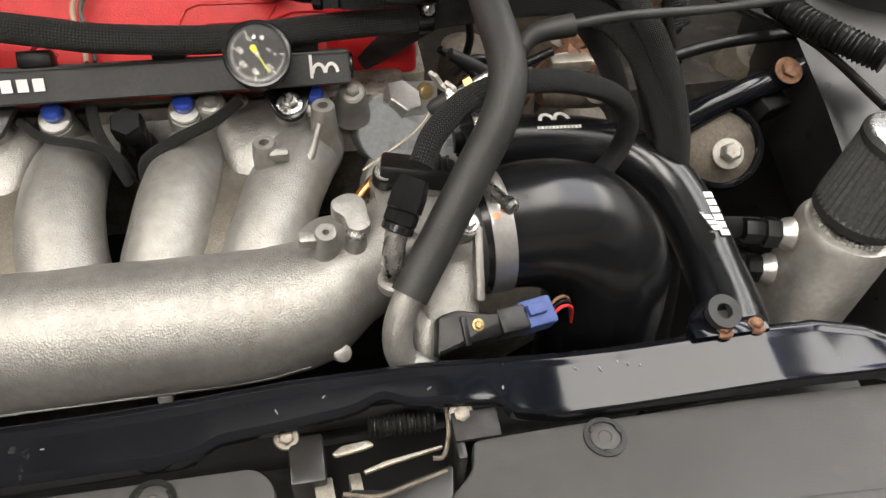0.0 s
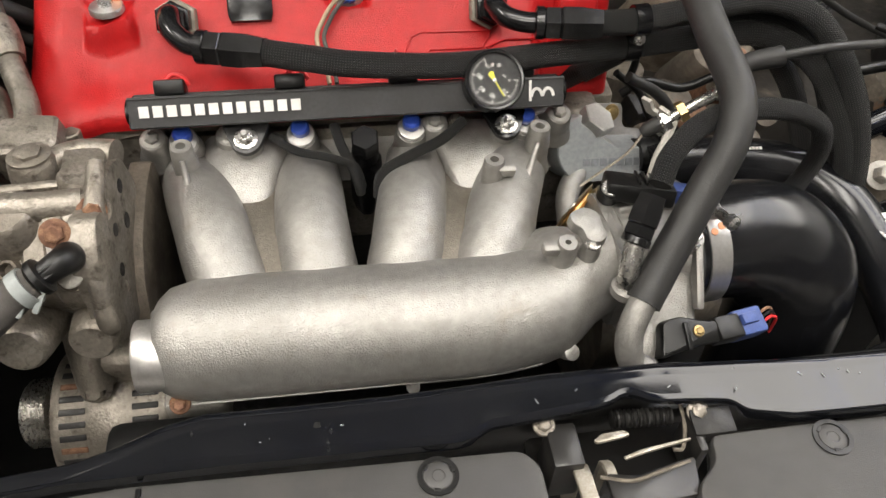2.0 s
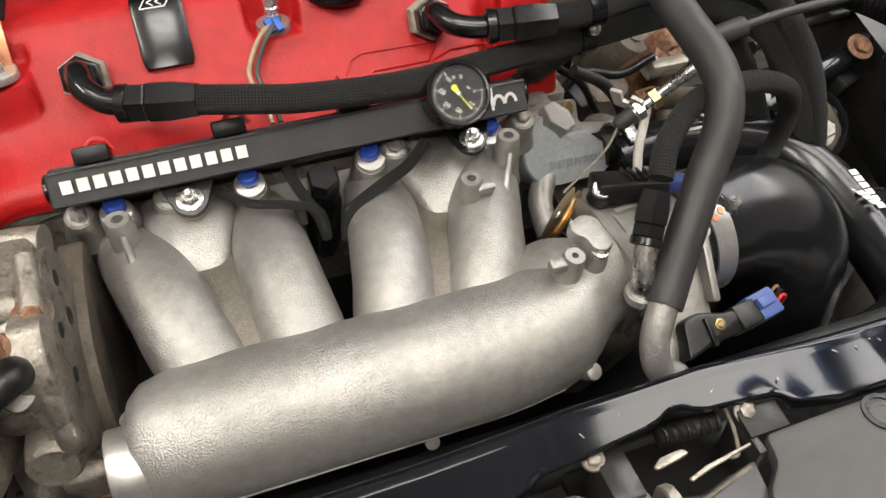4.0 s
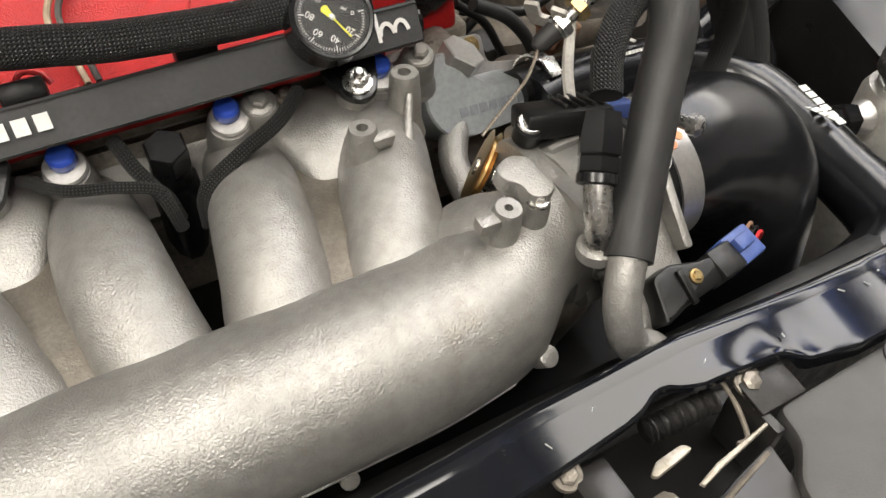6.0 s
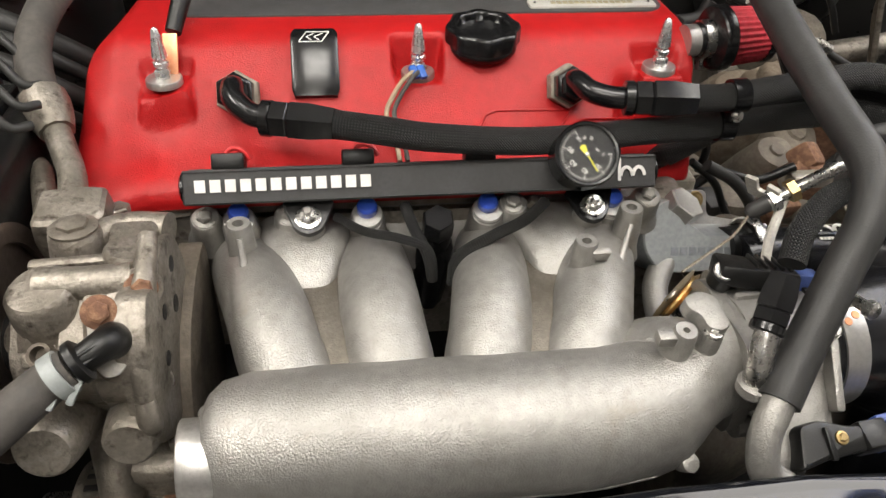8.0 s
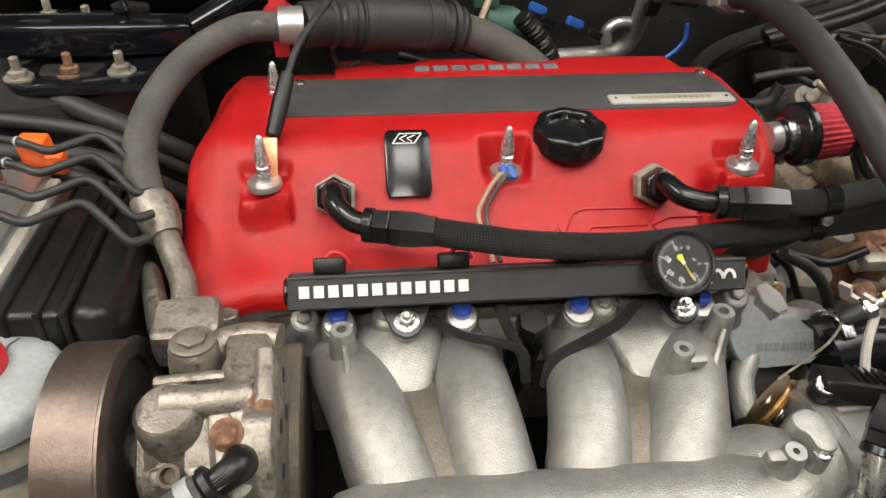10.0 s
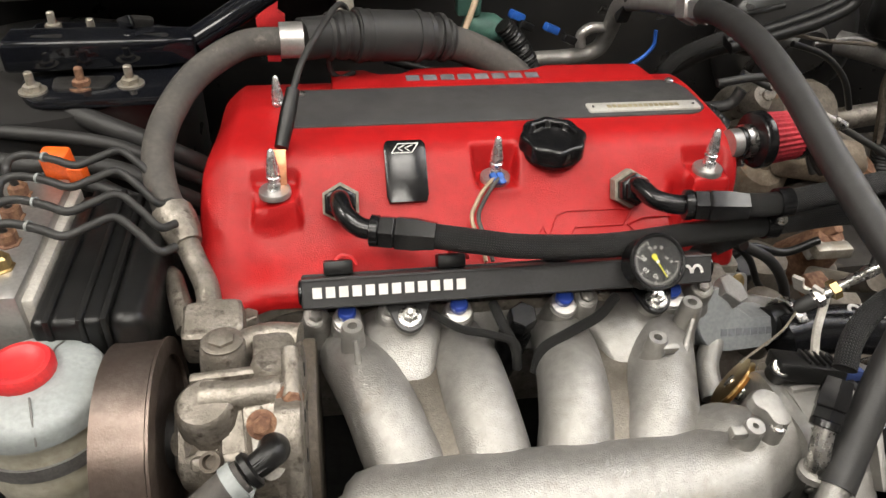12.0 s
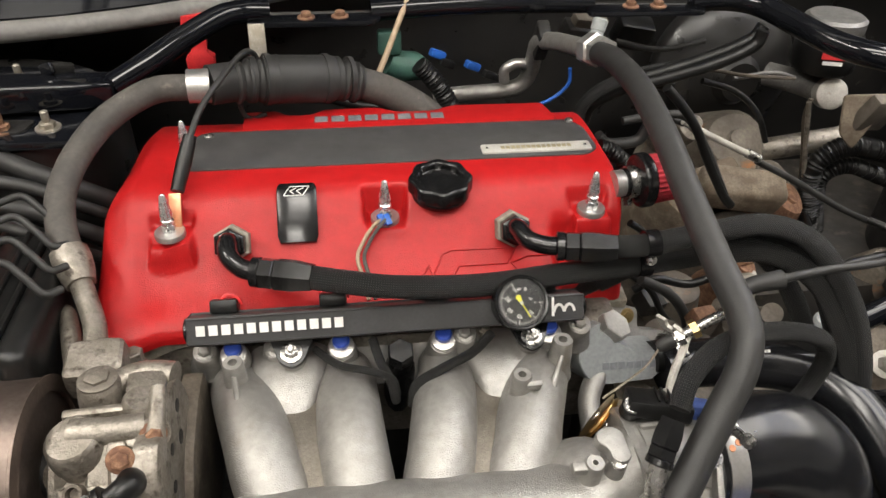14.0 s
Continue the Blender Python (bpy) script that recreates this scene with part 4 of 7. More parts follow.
# wiring looms over the runners
solo("wiring_loom", tube(B(), [(-0.075, 0.03, 0.782), (-0.055, 0.006, 0.785), (-0.03, -0.002, 0.783), (-0.010, -0.002, 0.772), (-0.004, 0.004, 0.745)], 0.0034, 12, 8), LOOM, "thin black braided injector loom", "cable", "injector looms")
solo("wiring_loom", tube(B(), [(-0.024, 0.03, 0.79), (-0.019, 0.01, 0.783), (-0.010, -0.004, 0.768), (-0.006, -0.004, 0.745)], 0.0042, 12, 8), LOOM, "thin black braided injector loom", "cable", "injector looms")
solo("wiring_loom", tube(B(), [(0.082, 0.024, 0.792), (0.062, 0.006, 0.788), (0.036, -0.004, 0.782), (0.012, -0.008, 0.768), (0.008, -0.01, 0.745)], 0.0044, 12, 8), LOOM, "thin black braided injector loom", "cable", "injector looms")
inlet = thing("fuel_inlet_fitting", "black anodised fuel inlet fitting below the rail", "fitting", (-0.002, 0.022, 0.73))
part("nut", lathe(B(), [(0.0125, -0.012), (0.0125, 0.004), (0.011, 0.006)], aim((0.0, 0.018, 0.782), up), 6), ANODISED, inlet)
part("collar", lathe(B(), [(0.0115, -0.03), (0.0115, -0.016), (0.0105, -0.012)], aim((0.0, 0.018, 0.782), up), 24), ANODISED, inlet)
# lengthened far down so that its black stands in for shade in the runner gap
part("hose_end", lathe(B(), [(0.0145, -0.16), (0.0145, -0.036), (0.0115, -0.03)], aim((0.0, 0.018, 0.782), up), 12), ANODISED, inlet)

# ---- pressure gauge ----
gauge = thing("pressure_gauge", "round black fuel pressure gauge with a yellow needle", "gauge", (0.101, 0.02, 0.81))
gn = V((0.0, -0.74, 0.67)).normalized()
gm = aim((0.101, 0.0065, 0.8415), gn)
bm = lathe(B(), [(0.010, -0.026), (0.021, -0.022), (0.0225, -0.018), (0.0225, 0.001), (0.0232, 0.002), (0.0232, 0.0045), (0.0222, 0.0055), (0.0206, 0.0052), (0.0203, 0.002), (0.0, 0.0019)], gm, 48)
part("case", bm, ANODISED, gauge)
part("stem", lathe(B(), [(0.009, -0.034), (0.009, -0.02)], gm, 6), ANODISED, gauge)
dial = part("dial", lathe(B(), [(0.0202, 0.0021), (0.0202, 0.0024)], gm, 48), surf("black_dial_face", (0.012, 0.012, 0.013), 0.5), gauge)
# dial is turned so that its zero lies at the right
bm = B()
for k in range(51):
    a = radians(-2 - 245 * k / 50)
    big = k % 10 == 0
    r0 = 0.0150 if big else 0.0166
    c = gm @ pose(0, 0, 0.0025, 0, 0, math.degrees(a)) @ Matrix.Translation(((r0 + 0.0182) / 2, 0, 0))
    box(bm, c, 0.0182 - r0, 0.0006 if big else 0.00032, 0.0001, 0)
part("scale_marks", bm, DULLWHITE, dial)


def text(parent, body, m, size, mat, name="lettering"):
    cu = bpy.data.curves.new(name, "FONT")
    cu.body, cu.size, cu.align_x, cu.align_y, cu.extrude = body, size, "CENTER", "CENTER", 0.0001
    tmp = new(name, cu)
    dg = bpy.context.evaluated_depsgraph_get()
    me = bpy.data.meshes.new_from_object(tmp.evaluated_get(dg))
    bpy.data.objects.remove(tmp)
    me.transform(m)
    me.materials.clear()
    me.materials.append(mat)
    ob = new(name, me)
    ob.parent = parent
    if parent.type == "EMPTY":
        ob.matrix_parent_inverse = Matrix.Translation(-parent.location)
    return ob


for word, k in (("0", 0), ("20", 10), ("40", 20), ("60", 30), ("80", 40), ("100", 50)):
    a = -2 - 245 * k / 50
    size = 0.0052 if word not in ("0", "100") else 0.0034
    m = gm @ pose(0, 0, 0.0026, 0, 0, a) @ Matrix.Translation((0.0118, 0, 0)) @ pose(0, 0, 0, 0, 0, 135 - a)
    text(dial, word, m, size, DULLWHITE, "numeral")
text(dial, "psi", gm @ pose(0, 0, 0.0026, 0, 0, 20) @ Matrix.Translation((0.008, 0, 0)) @ pose(0, 0, 0, 0, 0, 115), 0.003, DULLWHITE, "numeral")
bm = B()
nm = gm @ pose(0, 0, 0.0032, 0, 0, -62)
box(bm, nm @ Matrix.Translation((0.0068, 0, 0)), 0.0150, 0.0009, 0.0003, 0)
prism(bm, [(0.002, -0.0007), (0.002, 0.0007), (-0.006, 0.0024), (-0.0072, 0.001), (-0.0072, -0.001), (-0.006, -0.0024)], 0.0003, nm, 0)
part("needle", bm, YELLOW, dial, "yellow needle")
part("hub", lathe(B(), [(0.0016, 0.003), (0.0016, 0.004), (0.0008, 0.0043)], gm, 14), ZINC, dial)
for a in (70, 95):
    part("dial_screw", lathe(B(), [(0.0016, 0.0024), (0.0014, 0.003)], gm @ pose(0.012 * math.cos(radians(a)), 0.012 * math.sin(radians(a)), 0), 12), ZINC, dial)
pane = part("pane", lathe(B(), [(0.0204, 0.0043), (0.0204, 0.0049)], gm, 48), GLASS, gauge, "clear gauge glass")
pane.visible_shadow = False


# ---- throttle body and intake pipe ----
throttle = thing("throttle", "cast aluminium throttle body with a gold cable pulley", "throttle body", (0.21, -0.135, 0.70))
TX = V((1, 0.06, 0.03)).normalized()
TC = V((0.176, -0.0985, 0.7445))
tm = aim(TC, TX)
bm = prism(B(), rounded([(0.041, 0.041), (-0.041, 0.041), (-0.041, -0.041), (0.041, -0.041)], 0.018), 0.012, tm @ Matrix.Translation((0, 0, 0.008)), 0.002)
part("mounting_flange", bm, CAST, throttle)
bm = lathe(B(), [(0.043, 0.006), (0.0425, 0.03), (0.0405, 0.034), (0.0405, 0.05), (0.0425, 0.053), (0.0425, 0.078), (0.038, 0.080), (0.036, 0.06)], tm, 40)
part("bore", bm, CAST, throttle)
for a in (25, 80, 135, 200):
    part("rib", box(B(), tm @ pose(0, 0, 0.03, 0, 0, a) @ Matrix.Translation((0.041, 0, 0)), 0.010, 0.006, 0.044, 0.002), CAST, throttle)
for a, b in ((0.033, 0.033), (-0.033, 0.033), (0.033, -0.033), (-0.033, -0.033)):
    p = tm @ V((a, b, 0.008))
    part("flange_ear", lathe(B(), [(0.0105, -0.004), (0.0105, 0.006), (0.009, 0.008)], aim(p, TX), 18), CAST, throttle)
    bolt(throttle, p + TX * 0.008, TX, 0.0052, 0.006, ZINC)
bm = box(B(), Matrix.Translation((0.215, -0.066, 0.775)) @ pose(0, 0, 0, -25, 0, 8), 0.05, 0.036, 0.028, 0.007, 3)
part("bypass_housing", bm, CAST, throttle)
bm = box(B(), Matrix.Translation((0.212, -0.140, 0.737)) @ pose(0, 0, 0, 35, 0, -6), 0.04, 0.05, 0.034, 0.008, 3)
part("sensor_mount", bm, CAST, throttle)
part("rib", box(B(), Matrix.Translation((0.232, -0.137, 0.762)) @ pose(0, 0, 0, 40, 0, -6), 0.006, 0.05, 0.02, 0.002), CAST, throttle)
part("drain_stub", tube(B(), [(0.196, -0.15, 0.735), (0.192, -0.168, 0.728), (0.19, -0.178, 0.715)], 0.009, 14, 4), CAST, throttle)
for p in ((0.198, -0.125, 0.773), (0.186, -0.142, 0.760), (0.2241, -0.1301, 0.795)):
    part("pad", lathe(B(), [(0.009, -0.014), (0.008, 0.0)], aim(p, (0.1, -0.5, 0.9)), 16), CAST, throttle)
    bolt(throttle, p, (0.1, -0.5, 0.9), 0.0048, 0.005, ZINC)
sensor = thing("pressure_sensor", "ribbed black plastic pressure sensor on the throttle body", "sensor", (0.20, -0.078, 0.785))
sm = Matrix.Translation((0.2005, -0.0755, 0.7945)) @ pose(0, 0, 0, -18, 4, -12)
part("body", box(B(), sm, 0.052, 0.028, 0.015, 0.003), PLASTIC, sensor)
for k in range(5):
    part("rib", box(B(), sm @ Matrix.Translation((-0.002 + 0.0055 * k, 0.002, 0.0082)), 0.0022, 0.023, 0.003, 0.0008), PLASTIC, sensor)
part("ear", lathe(B(), [(0.0085, -0.010), (0.0085, 0.0), (0.0075, 0.0012)], aim((0.1776, -0.078, 0.7985), (0, -0.3, 1)), 22), PLASTIC, sensor)
bolt(sensor, (0.1776, -0.078, 0.7998), (0, -0.3, 1), 0.0050, 0.0030, ZINC)
part("plug", box(B(), sm @ Matrix.Translation((0.033, 0.004, -0.002)), 0.022, 0.018, 0.014, 0.002), CONNBLUE, sensor, "blue wire plug")
# cable pulley
PA = V((0.705, -0.60, -0.38)).normalized()
pm = aim((0.166, -0.048, 0.7515), PA)
bm = lathe(B(), [(0.020, -0.003), (0.0245, -0.0025), (0.021, -0.0008), (0.021, 0.0008), (0.0245, 0.0025), (0.020, 0.003), (0.008, 0.0035)], pm, 36)
part("cable_pulley", bm, GOLD, throttle, "gold plated cable pulley")
bm = prism(B(), rounded([(0.0, -0.006), (0.03, -0.010), (0.034, 0.0), (0.028, 0.004), (0.026, -0.002), (0.012, 0.006), (0.0, 0.006)], 0.003), 0.002, pm @ Matrix.Translation((0, 0, 0.012)), 0.0004)
part("stop_arm", bm, GOLD, throttle, "gold plated stop arm")
bm = B()
sp = [pm @ V((0.010 * math.cos(a), 0.010 * math.sin(a), 0.004 + 0.0026 * a / (2 * math.pi))) for a in np.arange(0, 2 * math.pi * 5, 0.5)]
part("return_spring", tube(bm, sp, 0.0011, 6, 1), ZINC, throttle, "coiled steel return spring")
part("shaft", lathe(B(), [(0.006, -0.004), (0.006, 0.03), (0.004, 0.032)], pm, 16), ZINC, throttle)

bracket = thing("cable_bracket", "bent plated throttle cable bracket", "bracket", (0.22, -0.03, 0.74))
bm = tube(B(), [(0.203, -0.085, 0.792), (0.222, -0.05, 0.80), (0.238, -0.028, 0.805), (0.248, -0.014, 0.822)], 0.0035, 8, 5)
part("arm", bm, PALE, bracket)
bm = prism(B(), rounded([(-0.012, -0.004), (0.012, -0.004), (0.014, 0.016), (0.004, 0.018), (0.004, 0.006), (-0.004, 0.006), (-0.004, 0.018), (-0.014, 0.016)], 0.002), 0.003, aim((0.236, -0.008, 0.812), (0.7, 0.45, 0.5)), 0.0004)
part("fork", bm, PALE, bracket)

cable = thing("throttle_cable", "black throttle cable with a threaded steel end", "cable", (0.26, -0.01, 0.82))
CD = V((0.047, 0.004, 0.026)).normalized()
c0 = V((0.232, -0.020, 0.812))
part("barrel", lathe(B(), [(0.0045, 0), (0.0045, 0.045), (0.0055, 0.046), (0.0055, 0.06)], aim(c0, CD), 14), ZINC, cable, "threaded steel adjuster")
for h in (0.002, 0.016):
    part("nut", lathe(B(), [(0.0085, h), (0.0085, h + 0.006)], aim(c0, CD), 6), BRASS if h > 0.01 else ZINC, cable)
part("boot", lathe(B(), [(0.0035, -0.016), (0.006, -0.012), (0.0065, 0.0)], aim(c0, CD), 14), RUBBER, cable)
part("strand", tube(B(), [c0 - CD * 0.012, V((0.205, -0.033, 0.794)), V((0.182, -0.042, 0.7835)), V((0.166, -0.0475, 0.7755))], 0.0011, 6, 5), surf("twisted_steel_strand", (0.55, 0.50, 0.42), 0.4, 0.9, (0.3, 0.26, 0.2), 900), cable, "bare twisted steel strand")
part("sleeve", tube(B(), [c0 + CD * 0.055, V((0.295, -0.005, 0.852)), V((0.325, -0.004, 0.858))], [0.0055, 0.0075, 0.0085], 14, 5), RUBBER, cable)
part("outer", tube(B(), [(0.318, -0.004, 0.857), (0.37, 0.004, 0.858), (0.45, 0.025, 0.847), (0.56, 0.08, 0.82), (0.68, 0.16, 0.78)], 0.0038, 12, 8), RUBBER, cable)

pipe = thing("intake_elbow", "gloss black silicone intake elbow with a steel clamp", "intake pipe", (0.34, -0.12, 0.60))
pts = [(0.234, -0.0945, 0.7462), (0.262, -0.0920, 0.7470), (0.293, -0.0875, 0.743), (0.325, -0.0865, 0.730), (0.349, -0.0915, 0.703), (0.358, -0.098, 0.66), (0.360, -0.102, 0.60), (0.360, -0.105, 0.5)]
part("elbow", tube(B(), pts, [0.0438, 0.0450, 0.0485, 0.052, 0.0525, 0.051, 0.050, 0.049], 44, 8), SILICONE, pipe, sharp=80)
part("lip", tube(B(), [(0.2315, -0.0950, 0.7461), (0.236, -0.0945, 0.7462)], 0.0450, 40, 1), RUBBER, pipe)
cl = aim((0.243, -0.0940, 0.7464), TX)
part("clamp_band", ring(B(), cl, 0.0440, 0.0458, 0.016, 56), MACHINED, pipe, "polished steel band clamp")
part("clamp_screw", lathe(B(), [(0.0042, -0.006), (0.0042, 0.018), (0.006, 0.0185), (0.006, 0.024), (0.004, 0.026)], aim((0.246, -0.103, 0.798), (0.3, -0.8, 0.1)), 8), ZINC, pipe)
part("clamp_bridge", box(B(), aim((0.250, -0.098, 0.7925), (0.06, -0.1, 1)), 0.010, 0.022, 0.006, 0.0015), MACHINED, pipe)
for p in ((0.2475, -0.117, 0.7855), (0.2535, -0.1135, 0.7875)):
    part("rivet", lathe(B(), [(0.003, 0), (0.0026, 0.0008)], aim(p, (0.0, -0.5, 0.87)), 12), COPPER, pipe)

tps = thing("throttle_sensor", "black throttle position sensor with a blue plug", "sensor", (0.23, -0.175, 0.72))
bm = prism(B(), rounded([(-0.030, -0.014), (-0.010, -0.010), (0.008, -0.009), (0.026, -0.008), (0.026, 0.006), (0.008, 0.008), (-0.010, 0.014), (-0.024, 0.012)], 0.004), 0.018, aim((0.224, -0.176, 0.744), (0.05, -0.55, 0.85)), 0.003)
part("housing", bm, PLASTIC, tps)
bolt(tps, (0.225, -0.1745, 0.7445), (0.05, -0.5, 0.86), 0.0030, 0.003, BRASS)
part("rib", box(B(), aim((0.216, -0.178, 0.7445), (0.05, -0.55, 0.85)), 0.004, 0.020, 0.004, 0.001), PLASTIC, tps)
part("socket", box(B(), Matrix.Translation((0.249, -0.170, 0.737)) @ pose(0, 0, 0, 20, 8, 12), 0.022, 0.018, 0.016, 0.002), PLASTIC, tps)
pl = part("plug", box(B(), Matrix.Translation((0.268, -0.164, 0.733)) @ pose(0, 0, 0, 20, 6, 14), 0.026, 0.02, 0.017, 0.002), CONNBLUE, tps, "dull blue electrical plug")
part("catch", box(B(), Matrix.Translation((0.268, -0.166, 0.743)) @ pose(0, 0, 0, 20, 6, 14), 0.014, 0.008, 0.005, 0.001), CONNBLUE, pl)
for k, c in enumerate((REDPLASTIC, PLASTIC, RUST)):
    part("wire", tube(B(), [(0.28, -0.166 + 0.004 * k, 0.732), (0.29, -0.160 + 0.004 * k, 0.734), (0.300, -0.156 + 0.004 * k, 0.725), (0.306, -0.15, 0.70)], 0.0012, 6, 5), c, tps)

# coolant neck: a milled block with a bolted ear, a large hexagon plug and an engraved front
def facing(at, n, u):
    """The frame at a place whose z axis is n and whose x axis lies along u."""
    n = V(n).normalized()
    u = (V(u) - n * V(u).dot(n)).normalized()
    v = n.cross(u)
    m = Matrix((u, v, n)).transposed().to_4x4()
    return Matrix.Translation(at) @ m


neck = thing("coolant_neck", "blue-grey milled alloy coolant neck with a bolted ear", "coolant housing", (0.21, 0.06, 0.70))
NN, NU = (0.2, -0.83, 0.52), (0.98, 0.14, -0.16)
nf = facing((0.2303, 0.040, 0.7387), NN, NU)
front = [(-0.0395, 0.0230), (0.0, 0.0), (0.0310, 0.0), (0.0310, -0.0215), (0.0215, -0.0285), (-0.0238, -0.0306)]
front += [(-0.0300 + 0.0305 * math.cos(radians(a)), 0.0005 + 0.0312 * math.sin(radians(a))) for a in range(-100, -259, -14)]
rings = []
for z, top in ((0.0, 0.0), (-0.002, 0.0008), (-0.014, 0.006), (-0.026, 0.009), (-0.035, 0.009)):
    rings.append([nf @ V((x * (1.0 if z else 0.985), y * (1.0 if z else 0.97) + (top if k < 3 else 0.0), z)) for k, (x, y) in enumerate(front)])
part("housing", loft(B(), rings), BLUEGREY, neck, sharp=24)
ear = facing((0.2372, 0.0878, 0.7436), NN, NU)
part("ear", prism(B(), rounded([(-0.0400, -0.03), (-0.0400, 0.0085), (0.0115, 0.0085), (0.0125, -0.014), (0.047, -0.018), (0.056, -0.03), (0.056, -0.045), (-0.0400, -0.045)], 0.006), 0.022, ear @ Matrix.Translation((0, 0, 0.002)), 0.001), MACHINED, neck, "bright machined ear")
bolt(neck, (0.2376, 0.0861, 0.7448), NN, 0.0052, 0.003, BRASS)
pm2 = aim((0.2145, 0.0560, 0.7640), (0.42, -0.22, 0.88))
part("hex_plug", lathe(B(), [(0.0150, -0.014), (0.0170, -0.012), (0.0170, -0.001), (0.0158, 0.0)], pm2, 6), MACHINED, neck, "milled hexagon plug")
marks(neck, nf @ Matrix.Translation((-0.0045, -0.0125, 0.0003)), 0.062, 0.0068, 7, GREYLINE, label="engraved grey lettering")
part("outlet", lathe(B(), [(0.0165, -0.01), (0.0165, 0.006), (0.0185, 0.008), (0.0185, 0.022)], aim((0.262, 0.048, 0.722), (1, 0.15, -0.05)), 28), PLASTIC, neck)
part("clamp", ring(B(), aim((0.270, 0.049, 0.722), (1, 0.15, -0.05)), 0.0215, 0.0232, 0.010, 32), ZINC, neck, "plated spring clamp")
part("clamp_ear", box(B(), Matrix.Translation((0.276, 0.034, 0.744)) @ pose(0, 0, 0, 30, 0, 8), 0.011, 0.016, 0.002, 0.0006), ZINC, neck)
part("pipe", tube(B(), [(0.196, 0.035, 0.722), (0.180, 0.010, 0.712), (0.176, -0.02, 0.70)], 0.0105, 18, 6), CAST, neck)

# ---- hoses over the engine ----
TOPR = 0.0104


def an_end(parent, p, d, r=0.0142, n=6, length=0.045):
    """A black anodised screwed hose end: hexagon nut, gap, and fluted socket."""
    m = aim(p, d)
    part("nut", lathe(B(), [(r * 0.9, -0.002), (r * 1.08, -0.001), (r * 1.08, length * 0.10), (r * 0.98, length * 0.12)], m, 28), ANODISED, parent)
    part("collar", lathe(B(), [(r * 1.02, length * 0.11), (r * 1.14, length * 0.13), (r * 1.14, length * 0.34), (r * 1.02, length * 0.37)], m, 6), ANODISED, parent)
    return part("socket", lathe(B(), [(r * 1.08, length * 0.36), (r * 1.20, length * 0.39), (r * 1.20, length * 0.66), (r * 1.06, length * 0.90), (r * 1.02, length), (r * 0.9, length)], m, 6), ANODISED, parent)


def breather(label, port, elbow, ends, hose, at):
    """A braided crankcase breather: port nut on the cover, swept elbow, screwed end and hose."""
    t = thing("breather_hose", label, "hose", at, "breather hoses")
    pd = (V(elbow[1]) - V(elbow[0])).normalized()
    part("port_nut", lathe(B(), [(0.0178, -0.008), (0.0178, 0.003), (0.0168, 0.004)], aim(port, pd), 6), GASKET, t, "bare aluminium port nut")
    part("swivel", lathe(B(), [(0.0134, 0.002), (0.0150, 0.003), (0.0150, 0.014), (0.0136, 0.0155), (0.0122, 0.016), (0.0122, 0.020), (0.0100, 0.022)], aim(port, pd), 6), ANODISED, t)
    part("elbow", tube(B(), elbow, 0.0086, 18, 8), ANODISED, t)
    an_end(t, ends[0], V(ends[1]) - V(ends[0]), 0.0122, length=0.052)
    part("hose", tube(B(), hose, TOPR, 20, 8), BRAID, t, "black braided hose")
    return t


breather("black braided breather hose from the cover to the catch can", (-0.1455, 0.109, 0.8455), [(-0.1455, 0.103, 0.852), (-0.146, 0.090, 0.860), (-0.143, 0.073, 0.858), (-0.132, 0.063, 0.852), (-0.116, 0.058, 0.850)],
         ((-0.122, 0.0595, 0.850), (-0.07, 0.046, 0.8505)), [(-0.076, 0.0475, 0.8505), (-0.04, 0.0395, 0.848), (0.0, 0.037, 0.842), (0.074, 0.042, 0.834), (0.158, 0.054, 0.832), (0.232, 0.060, 0.833), (0.30, 0.062, 0.838), (0.352, 0.056, 0.838), (0.395, 0.036, 0.815), (0.425, 0.010, 0.765), (0.45, -0.005, 0.70), (0.49, -0.02, 0.65), (0.545, -0.028, 0.642)], (0.0, 0.06, 0.80))
breather("black braided breather hose from the cover to the catch can", (0.1145, 0.109, 0.8455), [(0.1145, 0.103, 0.852), (0.115, 0.089, 0.859), (0.121, 0.073, 0.858), (0.135, 0.066, 0.856), (0.15, 0.063, 0.856)],
         ((0.146, 0.0635, 0.856), (0.198, 0.054, 0.858)), [(0.193, 0.0555, 0.858), (0.223, 0.051, 0.861), (0.285, 0.055, 0.868), (0.335, 0.056, 0.872), (0.382, 0.046, 0.856), (0.418, 0.02, 0.81), (0.442, 0.002, 0.75), (0.46, -0.02, 0.66), (0.50, -0.03, 0.606), (0.555, -0.038, 0.598)], (0.2, 0.06, 0.80))
for dx, dy, dz in ((0.0, 0.0, 0.0), (-0.016, 0.014, -0.020)):
    pts = [(0.20 + dx, 0.088 + dy, 0.79 + dz), (0.26 + dx, 0.080 + dy, 0.832 + dz), (0.315 + dx, 0.075 + dy, 0.856 + dz), (0.365 + dx, 0.066 + dy, 0.848 + dz), (0.402 + dx, 0.042 + dy, 0.810 + dz), (0.428 + dx, 0.020 + dy, 0.750 + dz), (0.448 + dx, 0.0 + dy, 0.68 + dz), (0.47, -0.02, 0.60), (0.49, -0.03, 0.48)]
    solo("braided_hose", tube(B(), pts, 0.0100, 18, 8), BRAID, "black braided hose running down beside the gearbox", "hose", "breather hoses")
sep = thing("hose_separator", "black two-way hose separator clamp with a screw", "hose clamp", (0.2275, 0.056, 0.83))
for p, d in (((0.222, 0.0595, 0.833), (1, 0.03, 0.01)), ((0.222, 0.0515, 0.861), (1, 0.03, 0.05))):
    part("half", ring(B(), aim(p, d), 0.0105, 0.0128, 0.012, 32), ANODISED, sep)
